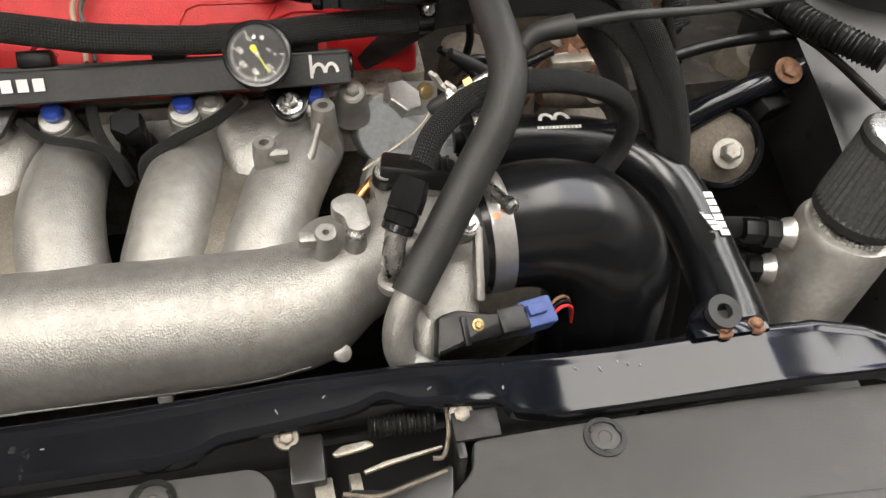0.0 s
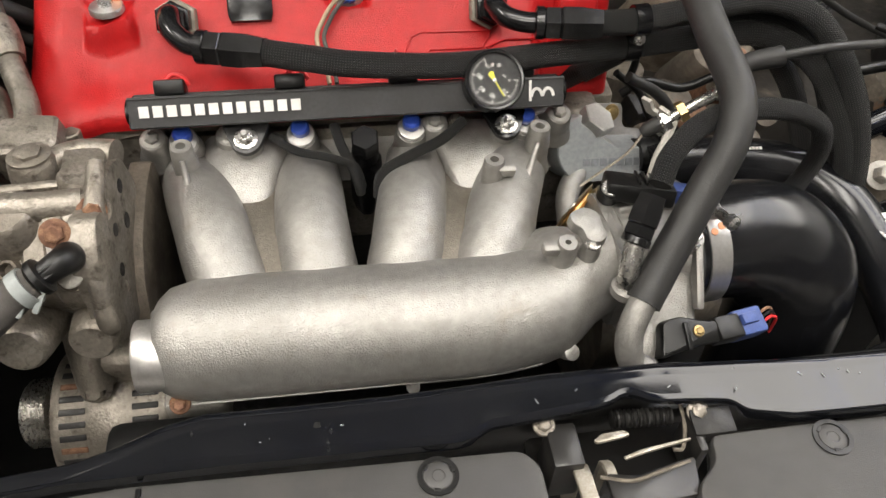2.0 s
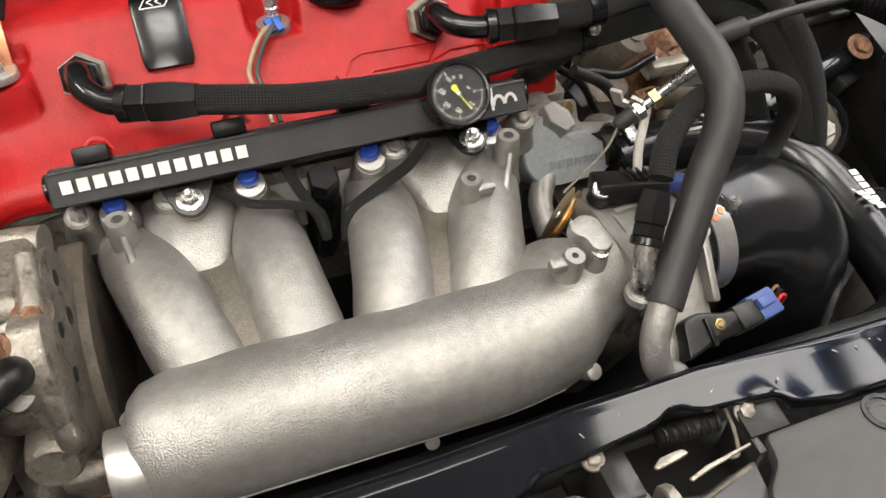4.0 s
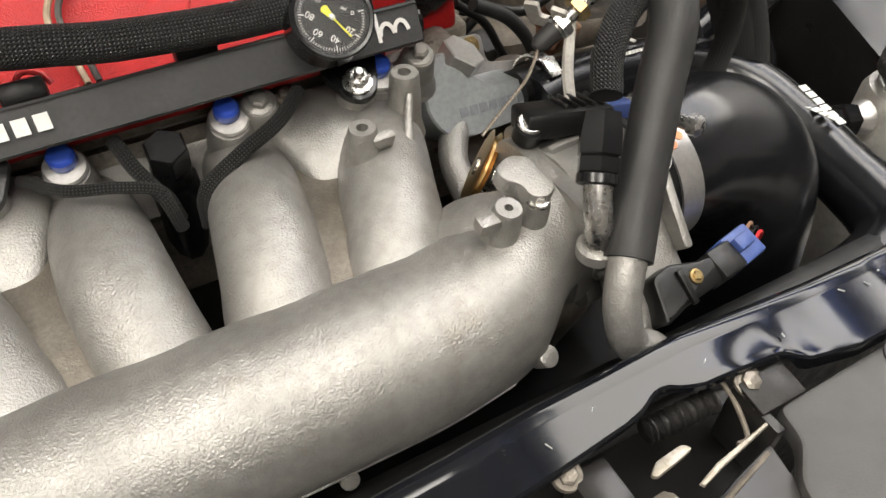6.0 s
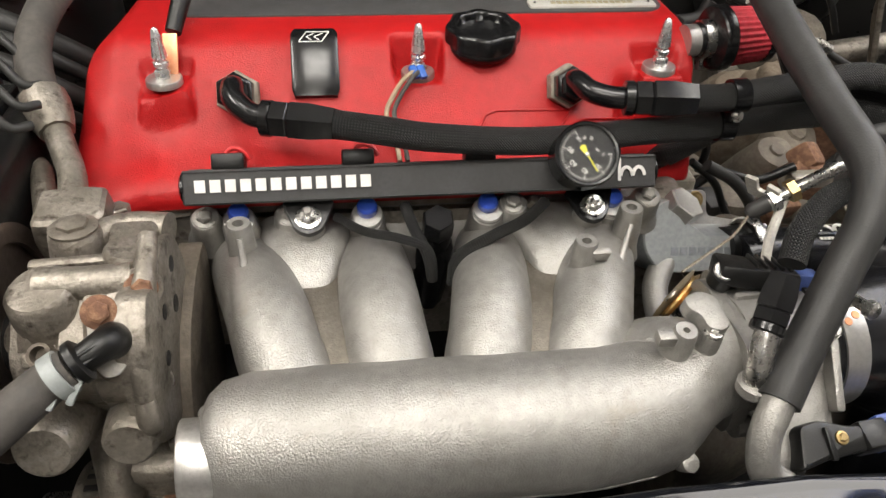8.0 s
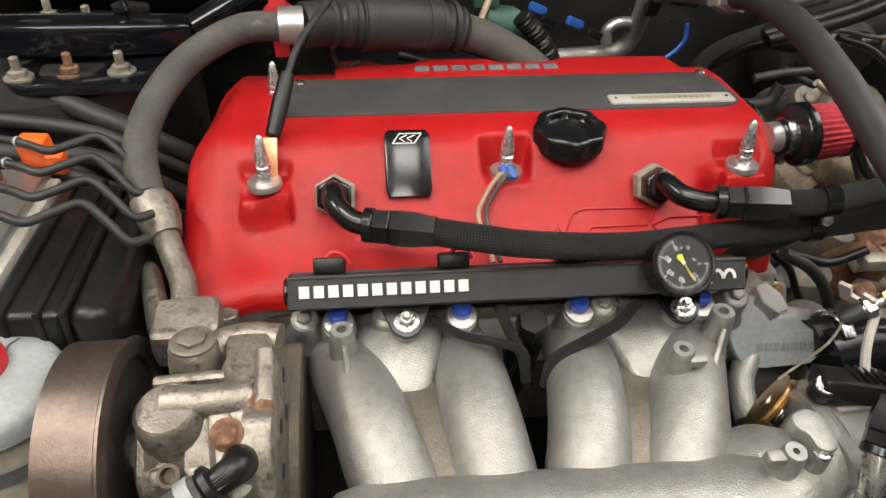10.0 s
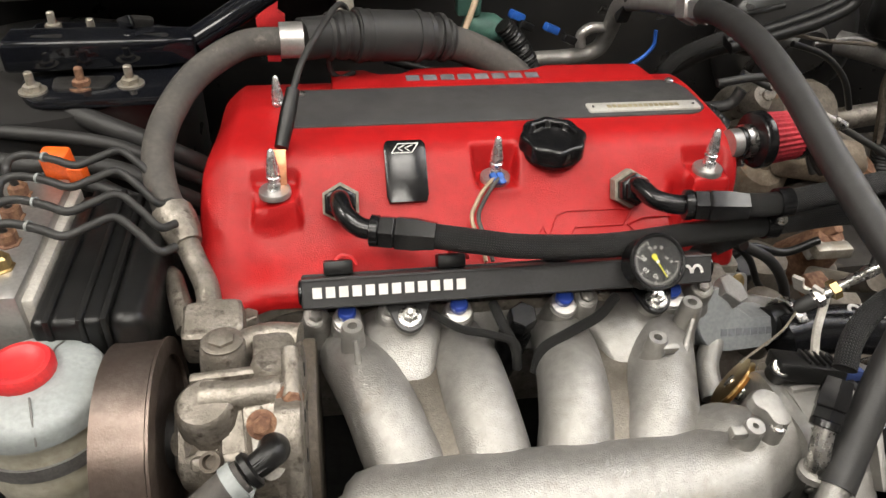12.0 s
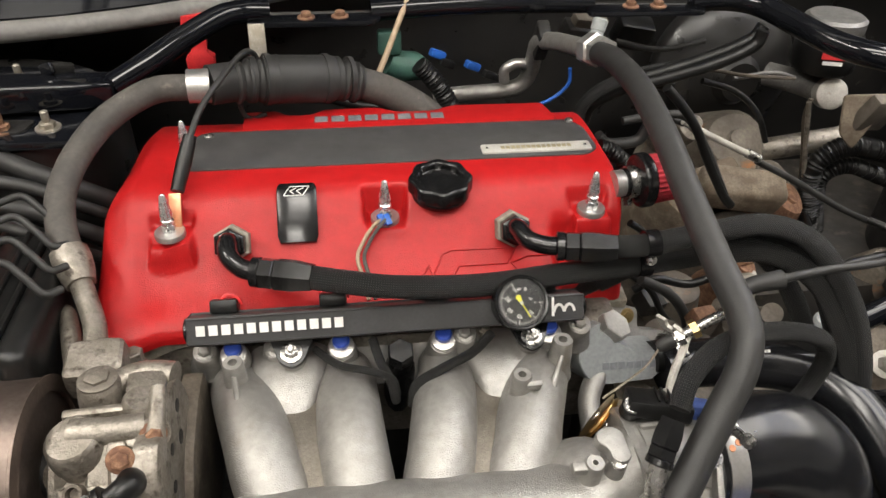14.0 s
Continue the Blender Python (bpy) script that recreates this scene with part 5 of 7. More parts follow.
part("web", box(B(), Matrix.Translation((0.2285, 0.0535, 0.847)) @ pose(0, 0, 0, -14), 0.012, 0.018, 0.012, 0.002), ANODISED, sep)
bolt(sep, (0.2285, 0.0445, 0.848), (0, -1, 0.35), 0.0032, 0.002, ZINC)

# grey heater hose that ends above the throttle body
heater = thing("coolant_hose", "matt grey-black rubber coolant hose with alloy pipe ends", "hose", (0.2, -0.17, 0.70))
part("hose", tube(B(), [(0.238, 0.285, 0.945), (0.243, 0.25, 0.951), (0.249, 0.19, 0.948), (0.252, 0.12, 0.932), (0.2525, 0.057, 0.912), (0.2545, -0.014, 0.8895), (0.2572, -0.0665, 0.8725), (0.2480, -0.0950, 0.8535), (0.2275, -0.116, 0.8255), (0.202, -0.142, 0.795), (0.180, -0.166, 0.772)], 0.0125, 24, 8), RUBBER, heater, sharp=70)
part("pipe", tube(B(), [(0.190, -0.156, 0.782), (0.178, -0.168, 0.769), (0.171, -0.178, 0.752), (0.174, -0.186, 0.733), (0.188, -0.190, 0.722), (0.200, -0.19, 0.70)], 0.0098, 20, 8), CAST, heater, "bare cast alloy pipe")

# short braided line looping over the intake
loop = thing("braided_line", "black braided line looping over the intake elbow", "hose", (0.18, -0.14, 0.78))
part("tube_end", tube(B(), [(0.1735, -0.150, 0.768), (0.172, -0.1495, 0.785), (0.175, -0.141, 0.800), (0.179, -0.134, 0.810)], 0.0072, 18, 6), ZINC, loop, "bright plated tube end")
part("collar", lathe(B(), [(0.011, -0.004), (0.011, 0.002), (0.009, 0.004)], aim((0.1735, -0.150, 0.770), (0, 0, 1)), 20), CAST, loop)
an_end(loop, (0.1765, -0.1375, 0.8035), (0.020, 0.028, 0.034), 0.0096, length=0.034)
part("hose", tube(B(), [(0.195, -0.1135, 0.833), (0.206, -0.098, 0.8455), (0.230, -0.080, 0.855), (0.262, -0.066, 0.855), (0.307, -0.054, 0.845), (0.350, -0.042, 0.822), (0.374, -0.030, 0.790), (0.376, -0.028, 0.76), (0.352, -0.040, 0.738), (0.31, -0.05, 0.735), (0.27, -0.05, 0.745), (0.235, -0.05, 0.745)], 0.0082, 20, 8), BRAID, loop, "black braided hose")

# upper radiator hose
radhose = thing("radiator_hose", "gloss black silicone radiator hose with white lettering", "hose", (0.40, 0.0, 0.64))
pts = [(0.262, 0.034, 0.714), (0.30, 0.040, 0.716), (0.36, 0.036, 0.714), (0.410, 0.020, 0.710), (0.440, -0.012, 0.700), (0.4515, -0.055, 0.688), (0.4525, -0.10, 0.678), (0.448, -0.15, 0.672), (0.436, -0.172, 0.669), (0.40, -0.182, 0.664), (0.35, -0.184, 0.66)]
part("hose", tube(B(), pts, [0.0245] * 7 + [0.0265, 0.027, 0.026, 0.026], 32, 8), SILICONE, radhose, sharp=80)
marks(radhose, Matrix.Translation((0.346, 0.0285, 0.7385)) @ pose(0, 0, 0, 16, 0, -3), 0.040, 0.003, 12, DULLWHITE, label="white block lettering")
bm = B()
for cx in (0.337, 0.3505):
    pts2 = [(cx + 0.0062 * math.cos(radians(a)), 0.0365 + 0.009 * math.sin(radians(a))) for a in range(170, 9, -20)]
    for p, q in zip(pts2, pts2[1:]):
        mx = Matrix.Translation(((p[0] + q[0]) / 2, (p[1] + q[1]) / 2, 0.7398)) @ pose(0, 0, 0, 4, 0, math.degrees(math.atan2(q[1] - p[1], q[0] - p[0])))
        box(bm, mx, math.dist(p, q) * 1.25, 0.0032, 0.0006, 0)
part("emblem", bm, DULLWHITE, radhose, "white double-arch emblem")
for dx, n in ((-0.0045, 6), (0.0055, 6)):
    marks(radhose, Matrix.Translation((0.4545 + dx, -0.066, 0.7108 - abs(dx) * 0.1)) @ pose(0, 0, 0, -8, 0 + dx * 2000, -90), 0.046, 0.0085, n, DULLWHITE, label="white block lettering")

mount = thing("radiator_mount", "black radiator mount with a rubber bush on the crossmember", "mount", (0.377, -0.21, 0.757))
part("plate", prism(B(), rounded([(0.358, -0.014), (0.358, 0.010), (0.366, 0.019), (0.384, 0.019), (0.392, 0.010), (0.392, -0.014)], 0.006), 0.005, Matrix.Translation((0, -0.2085, 0.757)) @ pose(0, 0, 0, 72), 0.0015), GLOSSBLACK, mount)
part("foot", box(B(), Matrix.Translation((0.380, -0.214, 0.7625)), 0.052, 0.012, 0.003, 0.001), GLOSSBLACK, mount)
part("bush", ring(B(), aim((0.3755, -0.2065, 0.768), (0.03, -0.35, 0.94)), 0.0052, 0.0112, 0.006, 28), RUBBER, mount, "black rubber bush")
part("bush_collar", lathe(B(), [(0.0052, -0.008), (0.0052, 0.002)], aim((0.3755, -0.2065, 0.766), (0.03, -0.35, 0.94)), 20), GRIME, mount)
for x, y in ((0.375, -0.2155), (0.398, -0.2150)):
    bolt(mount, (x, y, 0.7625), (0, 0, 1), 0.0046, 0.0045, RUST)

# ---- cover-mounted breather filter on the engine's end ----
filt = thing("breather_filter", "small red pleated breather filter with a black base", "air filter", (0.27, 0.147, 0.85))
FD = V((1, 0.10, 0.04)).normalized()
fm = aim((0.226, 0.147, 0.866), FD)
part("stub", lathe(B(), [(0.0135, -0.004), (0.0135, 0.012)], fm, 24), MACHINED, filt)
part("hose_clamp", ring(B(), fm @ Matrix.Translation((0, 0, 0.010)), 0.0145, 0.0162, 0.009, 28), ZINC, filt, "plated worm-drive clamp")
part("clamp_screw", lathe(B(), [(0.004, -0.006), (0.004, 0.008)], aim(fm @ V((0.0, -0.0185, 0.0145)), (0, -0.3, -1)), 8), ZINC, filt)
part("base", lathe(B(), [(0.0145, 0.006), (0.0145, 0.018), (0.026, 0.021), (0.0275, 0.023), (0.0275, 0.031), (0.0255, 0.033)], fm, 36), ANODISED, filt)
part("pleats", lathe(B(), [(0.0245, 0.032), (0.0225, 0.066)], fm, 120, lambda k, h: 1 + 0.045 * math.cos(30 * 2 * math.pi * (k + 0.5) / 120)), REDCLOTH, filt, "red pleated cloth", 80)
part("end_cap", lathe(B(), [(0.0235, 0.065), (0.0245, 0.067), (0.0245, 0.071), (0.0225, 0.073), (0.01, 0.0735)], fm, 36), ANODISED, filt)

# ---- ground strap clip and sensor wires on the cover ----
strap = thing("ground_strap", "copper lug and black sleeved ground strap on the cover", "cable", (-0.198, 0.125, 0.85))
lug = box(B(), aim((-0.1955, 0.1355, 0.867), (-0.05, -0.85, 0.5)), 0.011, 0.032, 0.0022, 0.0006)
part("lug", lug, COPPER, strap, "bare copper lug")
part("sleeve", tube(B(), [(-0.1935, 0.148, 0.880), (-0.187, 0.168, 0.899), (-0.181, 0.186, 0.916)], [0.0062, 0.0072, 0.0062], 14, 6), PLASTIC, strap, "black heat-shrink sleeve")
part("lead", tube(B(), [(-0.181, 0.186, 0.916), (-0.172, 0.21, 0.932), (-0.156, 0.245, 0.945), (-0.139, 0.29, 0.952), (-0.130, 0.312, 0.945), (-0.125, 0.315, 0.93)], 0.003, 10, 8), RUBBER, strap)
wires = thing("sensor_wires", "brown and grey wires with blue crimps on the centre stud", "wires", (0.0, 0.13, 0.85))
for dx, c in ((-0.011, TAN), (-0.005, OLDRUBBER)):
    part("wire", tube(B(), [(0.003 + dx * 0.6, 0.127, 0.856), (-0.006 + dx, 0.114, 0.853), (-0.016 + dx, 0.104, 0.843), (-0.022 + dx, 0.093, 0.832), (-0.016 + dx, 0.073, 0.818), (-0.014 + dx, 0.060, 0.81)], 0.0019, 8, 6), c, wires)
    part("crimp", box(B(), Matrix.Translation((0.002 + dx, 0.1215, 0.8545)) @ pose(0, 0, 0, 30, 0, 20), 0.006, 0.012, 0.0045, 0.0012), WIREBLUE, wires, "blue crimp")


# ---- power steering pump and pulley ----
pump = thing("power_steering_pump", "dirty cast power steering pump with rusty bolts", "pump", (-0.22, -0.065, 0.70))
AX = (1, 0, 0)
PC = V((0, -0.066, 0.765))


def along(x):
    return aim((x, PC.y, PC.z), AX)


part("body", lathe(B(), [(0.030, 0), (0.038, 0.004), (0.040, 0.03), (0.046, 0.034), (0.046, 0.05), (0.05, 0.054), (0.05, 0.072)], along(-0.268), 36, lambda k, h: 1 + 0.05 * math.sin(5 * 2 * math.pi * k / 36)), DIRTY, pump)
part("end_plate", prism(B(), rounded([(0.062, 0.01), (0.05, 0.045), (0.02, 0.058), (-0.015, 0.05), (-0.03, 0.058), (-0.055, 0.035), (-0.058, -0.01), (-0.066, -0.03), (-0.04, -0.055), (0.0, -0.05), (0.03, -0.06), (0.055, -0.03)], 0.012), 0.018, along(-0.180), 0.004), DIRTY, pump)
part("lower_bracket", prism(B(), rounded([(0.030, 0.770), (-0.010, 0.770), (-0.055, 0.756), (-0.085, 0.728), (-0.098, 0.690), (-0.098, 0.640), (0.030, 0.640)], 0.012), 0.017, Matrix(((0, 0, 1, -0.1725), (1, 0, 0, 0), (0, 1, 0, 0), (0, 0, 0, 1))), 0.003), BROWNCAST, pump, "dark brown worn bracket plate")
part("bracket_foot", box(B(), Matrix.Translation((-0.181, -0.092, 0.680)) @ pose(0, 0, 0, 12), 0.020, 0.018, 0.05, 0.005), DIRTY, pump)
# solid dark discs on the plate imitate the shade inside drilled holes
for y, z, r in ((-0.04, 0.80, 0.0055), (-0.05, 0.775, 0.006), (-0.075, 0.79, 0.005), (-0.09, 0.765, 0.005)):
    part("hole", lathe(B(), [(r, 0), (r, 0.0008), (r * 0.6, 0.0009)], aim((-0.1803, y, z), AX), 16), GRIME, pump)
for p, d, r, h in (((-0.236, -0.030, 0.824), (0, 0.05, 1), 0.016, 0.05), ((-0.245, -0.08, 0.818), (-0.1, -0.2, 1), 0.02, 0.05), ((-0.2, -0.05, 0.822), (0.2, 0, 1), 0.014, 0.04), ((-0.262, -0.09, 0.79), (-0.5, -0.5, 0.6), 0.012, 0.04), ((-0.245, -0.140, 0.745), (0, -0.9, 0.3), 0.018, 0.05), ((-0.2, -0.135, 0.74), (0, -0.9, 0.2), 0.016, 0.05)):
    part("boss", lathe(B(), [(r * 1.25, -h), (r * 1.1, -h * 0.3), (r, -0.003), (r * 0.85, 0), (r * 0.3, 0.0005)], aim(p, d), 20), DIRTY, pump)
part("arm", tube(B(), [(-0.246, -0.072, 0.812), (-0.222, -0.074, 0.815), (-0.196, -0.070, 0.812)], [0.012, 0.010, 0.011], 16, 6), DIRTY, pump)
part("arm", tube(B(), [(-0.235, -0.03, 0.81), (-0.21, -0.015, 0.812), (-0.182, -0.02, 0.812)], [0.012, 0.010, 0.012], 16, 6), DIRTY, pump)
for y0, z0, y1, z1 in ((-0.10, 0.800, -0.045, 0.826), (-0.122, 0.765, -0.105, 0.80), (-0.125, 0.735, -0.123, 0.765)):
    part("flange_lip", tube(B(), [(-0.188, y0, z0), (-0.187, (y0 + y1) / 2 - 0.003, (z0 + z1) / 2 + 0.002), (-0.188, y1, z1)], [0.006, 0.0075, 0.006], 10, 4), DIRTY, pump)
for x, y, z, sx, sy, sz, a in ((-0.212, -0.10, 0.795, 0.014, 0.05, 0.012, 40), (-0.232, -0.055, 0.812, 0.05, 0.008, 0.016, 10), (-0.225, -0.1, 0.782, 0.06, 0.01, 0.02, 45), (-0.2, -0.035, 0.815, 0.03, 0.03, 0.012, 5)):
    part("rib", box(B(), Matrix.Translation((x, y, z)) @ pose(0, 0, 0, a, 0, 4), sx, sy, sz, 0.003, 2), DIRTY, pump)
for p, d, r in (((-0.228, -0.072, 0.8185), (0, -0.2, 1), 0.004), ((-0.24, -0.112, 0.795), (-0.1, -0.6, 0.8), 0.005), ((-0.19, -0.105, 0.795), (0.3, -0.6, 0.7), 0.0045), ((-0.258, -0.06, 0.80), (-0.2, 0, 1), 0.004)):
    part("oil_hole", lathe(B(), [(r * 1.5, -0.004), (r * 1.4, 0.003), (r, 0.0032), (r * 0.9, -0.003), (r * 0.2, -0.003)], aim(p, d), 16), BROWNCAST, pump)
for p, d in (((-0.189, -0.078, 0.812), (0.35, -0.75, 0.55)), ((-0.190, -0.098, 0.752), (0.45, -0.85, 0.25))):
    d = V(d).normalized()
    part("bolt_seat", lathe(B(), [(0.015, -0.022), (0.0135, -0.004), (0.0125, 0.0), (0.004, 0.0)], aim(p, d), 22), DIRTY, pump)
    bolt(pump, V(p) + d * 0.001, d, 0.0066, 0.009, RUST)
bolt(pump, (-0.236, -0.030, 0.8245), (0, 0.05, 1), 0.010, 0.005, DIRTY)
# outlet flange with a black elbow and hose
SD = V((0.15, -0.75, 0.65)).normalized()
pf = facing((-0.207, -0.104, 0.816), SD, (1, 0, 0))
part("sensor_flange", prism(B(), rounded([(0.0005, 0.0092), (0.008, 0.0065), (0.0194, -0.0107), (0.0175, -0.0265), (0.0105, -0.0350), (0.0035, -0.0360), (-0.0045, -0.026), (-0.0058, 0.0)], 0.006), 0.007, pf, 0.0015), PALE, pump, "grey plated outlet flange")
part("flange_seat", prism(B(), rounded([(0.002, 0.0092), (0.011, 0.0055), (0.0235, -0.0107), (0.0215, -0.0285), (0.0125, -0.0385), (0.0035, -0.0390), (-0.0085, -0.026), (-0.0085, 0.0)], 0.006), 0.02, pf @ Matrix.Translation((0, 0, -0.0068)), 0.001), BROWNCAST, pump)
bolt(pump, pf @ V((0.0013, 0.0014, 0.0004)), SD, 0.0066, 0.006, RUST)
el = part("outlet_elbow", tube(B(), [pf @ V(p) for p in ((0.0081, -0.0146, -0.003), (0.0078, -0.0150, 0.0060), (0.0045, -0.0170, 0.0115), (-0.004, -0.0225, 0.0125), (-0.015, -0.029, 0.0115))], [0.0108, 0.0104, 0.0092, 0.0084, 0.0084], 22, 6), PLASTIC, pump, "black plastic elbow")
part("rib", tube(B(), [pf @ V(p) for p in ((0.012, -0.0105, 0.0140), (0.003, -0.0155, 0.0195), (-0.008, -0.0225, 0.0205))], 0.0012, 8, 4), PLASTIC, el)
part("rib", tube(B(), [pf @ V(p) for p in ((0.014, -0.0150, 0.0135), (0.006, -0.0200, 0.0185), (-0.005, -0.0265, 0.0200))], 0.0012, 8, 4), PLASTIC, el)
HD = (pf @ V((-0.026, -0.0365, 0.011))) - (pf @ V((-0.008, -0.025, 0.012)))
part("collar", lathe(B(), [(0.0105, -0.0015), (0.0128, 0.0), (0.0128, 0.004), (0.0105, 0.0055)], aim(pf @ V((-0.006, -0.0235, 0.012)), HD), 24), PLASTIC, el)
ph = thing("power_steering_hose", "grey-black return hose with a white plastic clamp", "hose", (-0.25, -0.16, 0.76))
part("hose", tube(B(), [pf @ V((-0.011, -0.027, 0.0118)), pf @ V((-0.024, -0.0355, 0.0108)), V((-0.262, -0.160, 0.782)), V((-0.30, -0.170, 0.76)), V((-0.36, -0.17, 0.74)), V((-0.42, -0.15, 0.72))], [0.0112, 0.0120, 0.0135, 0.0135, 0.0135, 0.0135], 20, 8), OLDRUBBER, ph)
part("clamp", ring(B(), aim(pf @ V((-0.014, -0.029, 0.0116)), HD), 0.0118, 0.0134, 0.008, 28), GREYLID, ph, "pale plated spring clamp")
for dx in (-0.005, 0.005):
    part("clamp_ear", box(B(), pf @ Matrix.Translation((-0.014 + dx, -0.041 + 0.2 * dx, 0.016)) @ pose(0, 0, 0, 0, 0, -25), 0.004, 0.015, 0.0035, 0.001), GREYLID, ph)
pulley = thing("pump_pulley", "worn brown steel pump pulley with ribbed belt", "pulley", (-0.29, -0.066, 0.69))
part("belt", lathe(B(), [(0.066, 0), (0.0725, 0.0005), (0.0725, 0.034), (0.066, 0.0345)], along(-0.311), 64), BROWNSTEEL, pulley, "worn brown belt back")
part("rim", lathe(B(), [(0.070, 0), (0.0745, 0.001), (0.0745, 0.003), (0.062, 0.004), (0.058, -0.02), (0.02, -0.022)], along(-0.277), 64), BROWNSTEEL, pulley)
part("hub", lathe(B(), [(0.02, -0.01), (0.02, 0.01), (0.012, 0.012)], along(-0.28), 24), GRIME, pulley)

# ---- high-pressure hose that arches over the cover's end ----
phose = thing("pressure_hose", "dusty grey rubber pressure hose with crimped metal ends", "hose", (-0.26, 0.05, 0.80))
part("hose", tube(B(), [(-0.188, 0.276, 0.925), (-0.228, 0.268, 0.925), (-0.268, 0.238, 0.911), (-0.290, 0.197, 0.894), (-0.298, 0.157, 0.877), (-0.2935, 0.125, 0.861), (-0.283, 0.098, 0.848)], 0.0132, 22, 8), OLDRUBBER, phose)
part("ferrule", tube(B(), [(-0.2845, 0.103, 0.850), (-0.280, 0.094, 0.8455), (-0.275, 0.084, 0.841), (-0.270, 0.074, 0.836)], [0.0165, 0.0172, 0.0160, 0.0125], 10, 4), DIRTY, phose, "crimped dull metal ferrule")
part("pipe", tube(B(), [(-0.272, 0.078, 0.838), (-0.262, 0.056, 0.829), (-0.253, 0.034, 0.823), (-0.249, 0.012, 0.816)], 0.0095, 18, 7), DIRTY, phose, "corroded metal pipe")
part("union_block", loft(B(), [[V((-0.2465, 0.0, 0.8105)) + pose(0, 0, 0, 10, 0, 6) @ V((w * x, d * y, z)) for x, y in rounded([(-1, -1), (-0.3, -1.1), (1, -0.9), (1.05, 0.9), (0.2, 1.1), (-0.9, 1)], 0.25)] for z, w, d in ((-0.016, 0.0225, 0.0175), (-0.004, 0.0235, 0.018), (0.012, 0.022, 0.0165), (0.0145, 0.0195, 0.014))]), DIRTY, phose, sharp=30)
part("union_hole", lathe(B(), [(0.0048, -0.003), (0.0048, 0.001), (0.0036, 0.0012), (0.0032, -0.002), (0.001, -0.002)], aim((-0.256, -0.0185, 0.811), (-0.1, -1, 0.15)), 16), GRIME, phose)
part("side_nut", lathe(B(), [(0.0105, -0.03), (0.0105, -0.008), (0.0085, -0.006), (0.0085, 0.004), (0.0075, 0.005)], aim((-0.2225, 0.014, 0.805), (0, 0.1, 1)), 6), DIRTY, phose)
part("stud_post", tube(B(), [(-0.268, 0.012, 0.80), (-0.276, 0.036, 0.808), (-0.283, 0.060, 0.814), (-0.285, 0.069, 0.8165)], [0.0095, 0.0085, 0.0075, 0.003], 14, 5), DIRTY, phose)
part("ferrule", tube(B(), [(-0.194, 0.277, 0.925), (-0.172, 0.279, 0.9245)], 0.0172, 20, 1), MACHINED, phose, "bright metal ferrule")
htop = thing("coolant_sensor_hose", "ribbed black rubber hose joint behind the valve cover", "hose", (-0.07, 0.31, 0.88))
part("neck", tube(B(), [(-0.174, 0.281, 0.924), (-0.150, 0.292, 0.922)], 0.0205, 24, 1), RUBBER, htop)
part("collar", tube(B(), [(-0.150, 0.292, 0.922), (-0.120, 0.303, 0.918)], 0.0215, 24, 12, 0.0022, 0.012), RUBBER, htop)
part("joint", tube(B(), [(-0.120, 0.304, 0.918), (-0.117, 0.305, 0.9175), (-0.053, 0.324, 0.908), (-0.05, 0.325, 0.9075)], [0.021, 0.0258, 0.0258, 0.021], 30, 3), RUBBER, htop, sharp=30)
JD = V((0.067, 0.020, -0.010)).normalized()
for h, r, w in ((-0.002, 0.0272, 0.006), (0.010, 0.0264, 0.003), (0.062, 0.0272, 0.006), (-0.018, 0.0242, 0.006), (0.076, 0.0242, 0.005), (0.090, 0.0242, 0.005)):
    part("band", ring(B(), aim(V((-0.119, 0.3045, 0.9178)) + JD * h, JD), r - 0.004, r, w, 36), RUBBER, htop)
part("collar", tube(B(), [(-0.05, 0.325, 0.9075), (-0.018, 0.332, 0.898)], 0.0215, 24, 12, 0.0022, 0.012), RUBBER, htop)
part("tail", tube(B(), [(-0.02, 0.332, 0.898), (0.01, 0.337, 0.885), (0.045, 0.335, 0.865), (0.075, 0.33, 0.84)], 0.0185, 22, 6), OLDRUBBER, htop)
part("bracket", box(B(), Matrix.Translation((-0.128, 0.352, 0.935)) @ pose(0, 0, 0, -15), 0.018, 0.004, 0.05, 0.001), CREAM, htop, "bare metal bracket")
solo("wire_loop", tube(B(), [(-0.1182, 0.3000, 0.9296), (-0.1266, 0.3000, 0.9369), (-0.1394, 0.3000, 0.9299), (-0.1473, 0.3000, 0.9056), (-0.1470, 0.3000, 0.8834), (-0.1372, 0.3000, 0.8747), (-0.1222, 0.3000, 0.8808)], 0.0028, 10, 6), RUBBER, "loose black wire loop over the hose", "wire")
solo("oil_dipstick", tube(B(), [(-0.008, 0.36, 0.87), (0.015, 0.395, 0.905), (0.045, 0.445, 0.955), (0.075, 0.49, 1.0)], 0.0038, 10, 4), TAN, "tan coated rod rising behind the cover", "rod")
green = thing("sensor_plug", "dull green sensor plug with corrugated loom", "plug", (0.04, 0.46, 0.85))
part("body", tube(B(), [(0.0218, 0.4550, 0.8721), (0.0366, 0.4550, 0.8659), (0.0535, 0.4550, 0.8641), (0.0688, 0.4550, 0.8578)], [0.017, 0.019, 0.019, 0.013], 16, 4), GREEN, green)
part("socket", box(B(), Matrix.Translation((0.022, 0.45, 0.9)), 0.03, 0.02, 0.03, 0.004), GREEN, green)
part("loom", tube(B(), [(0.0542, 0.4000, 0.8897), (0.0697, 0.4000, 0.8732), (0.0863, 0.4000, 0.8495), (0.0986, 0.4000, 0.8228)], 0.011, 14, 10, 0.0016, 0.005), PLASTIC, green)

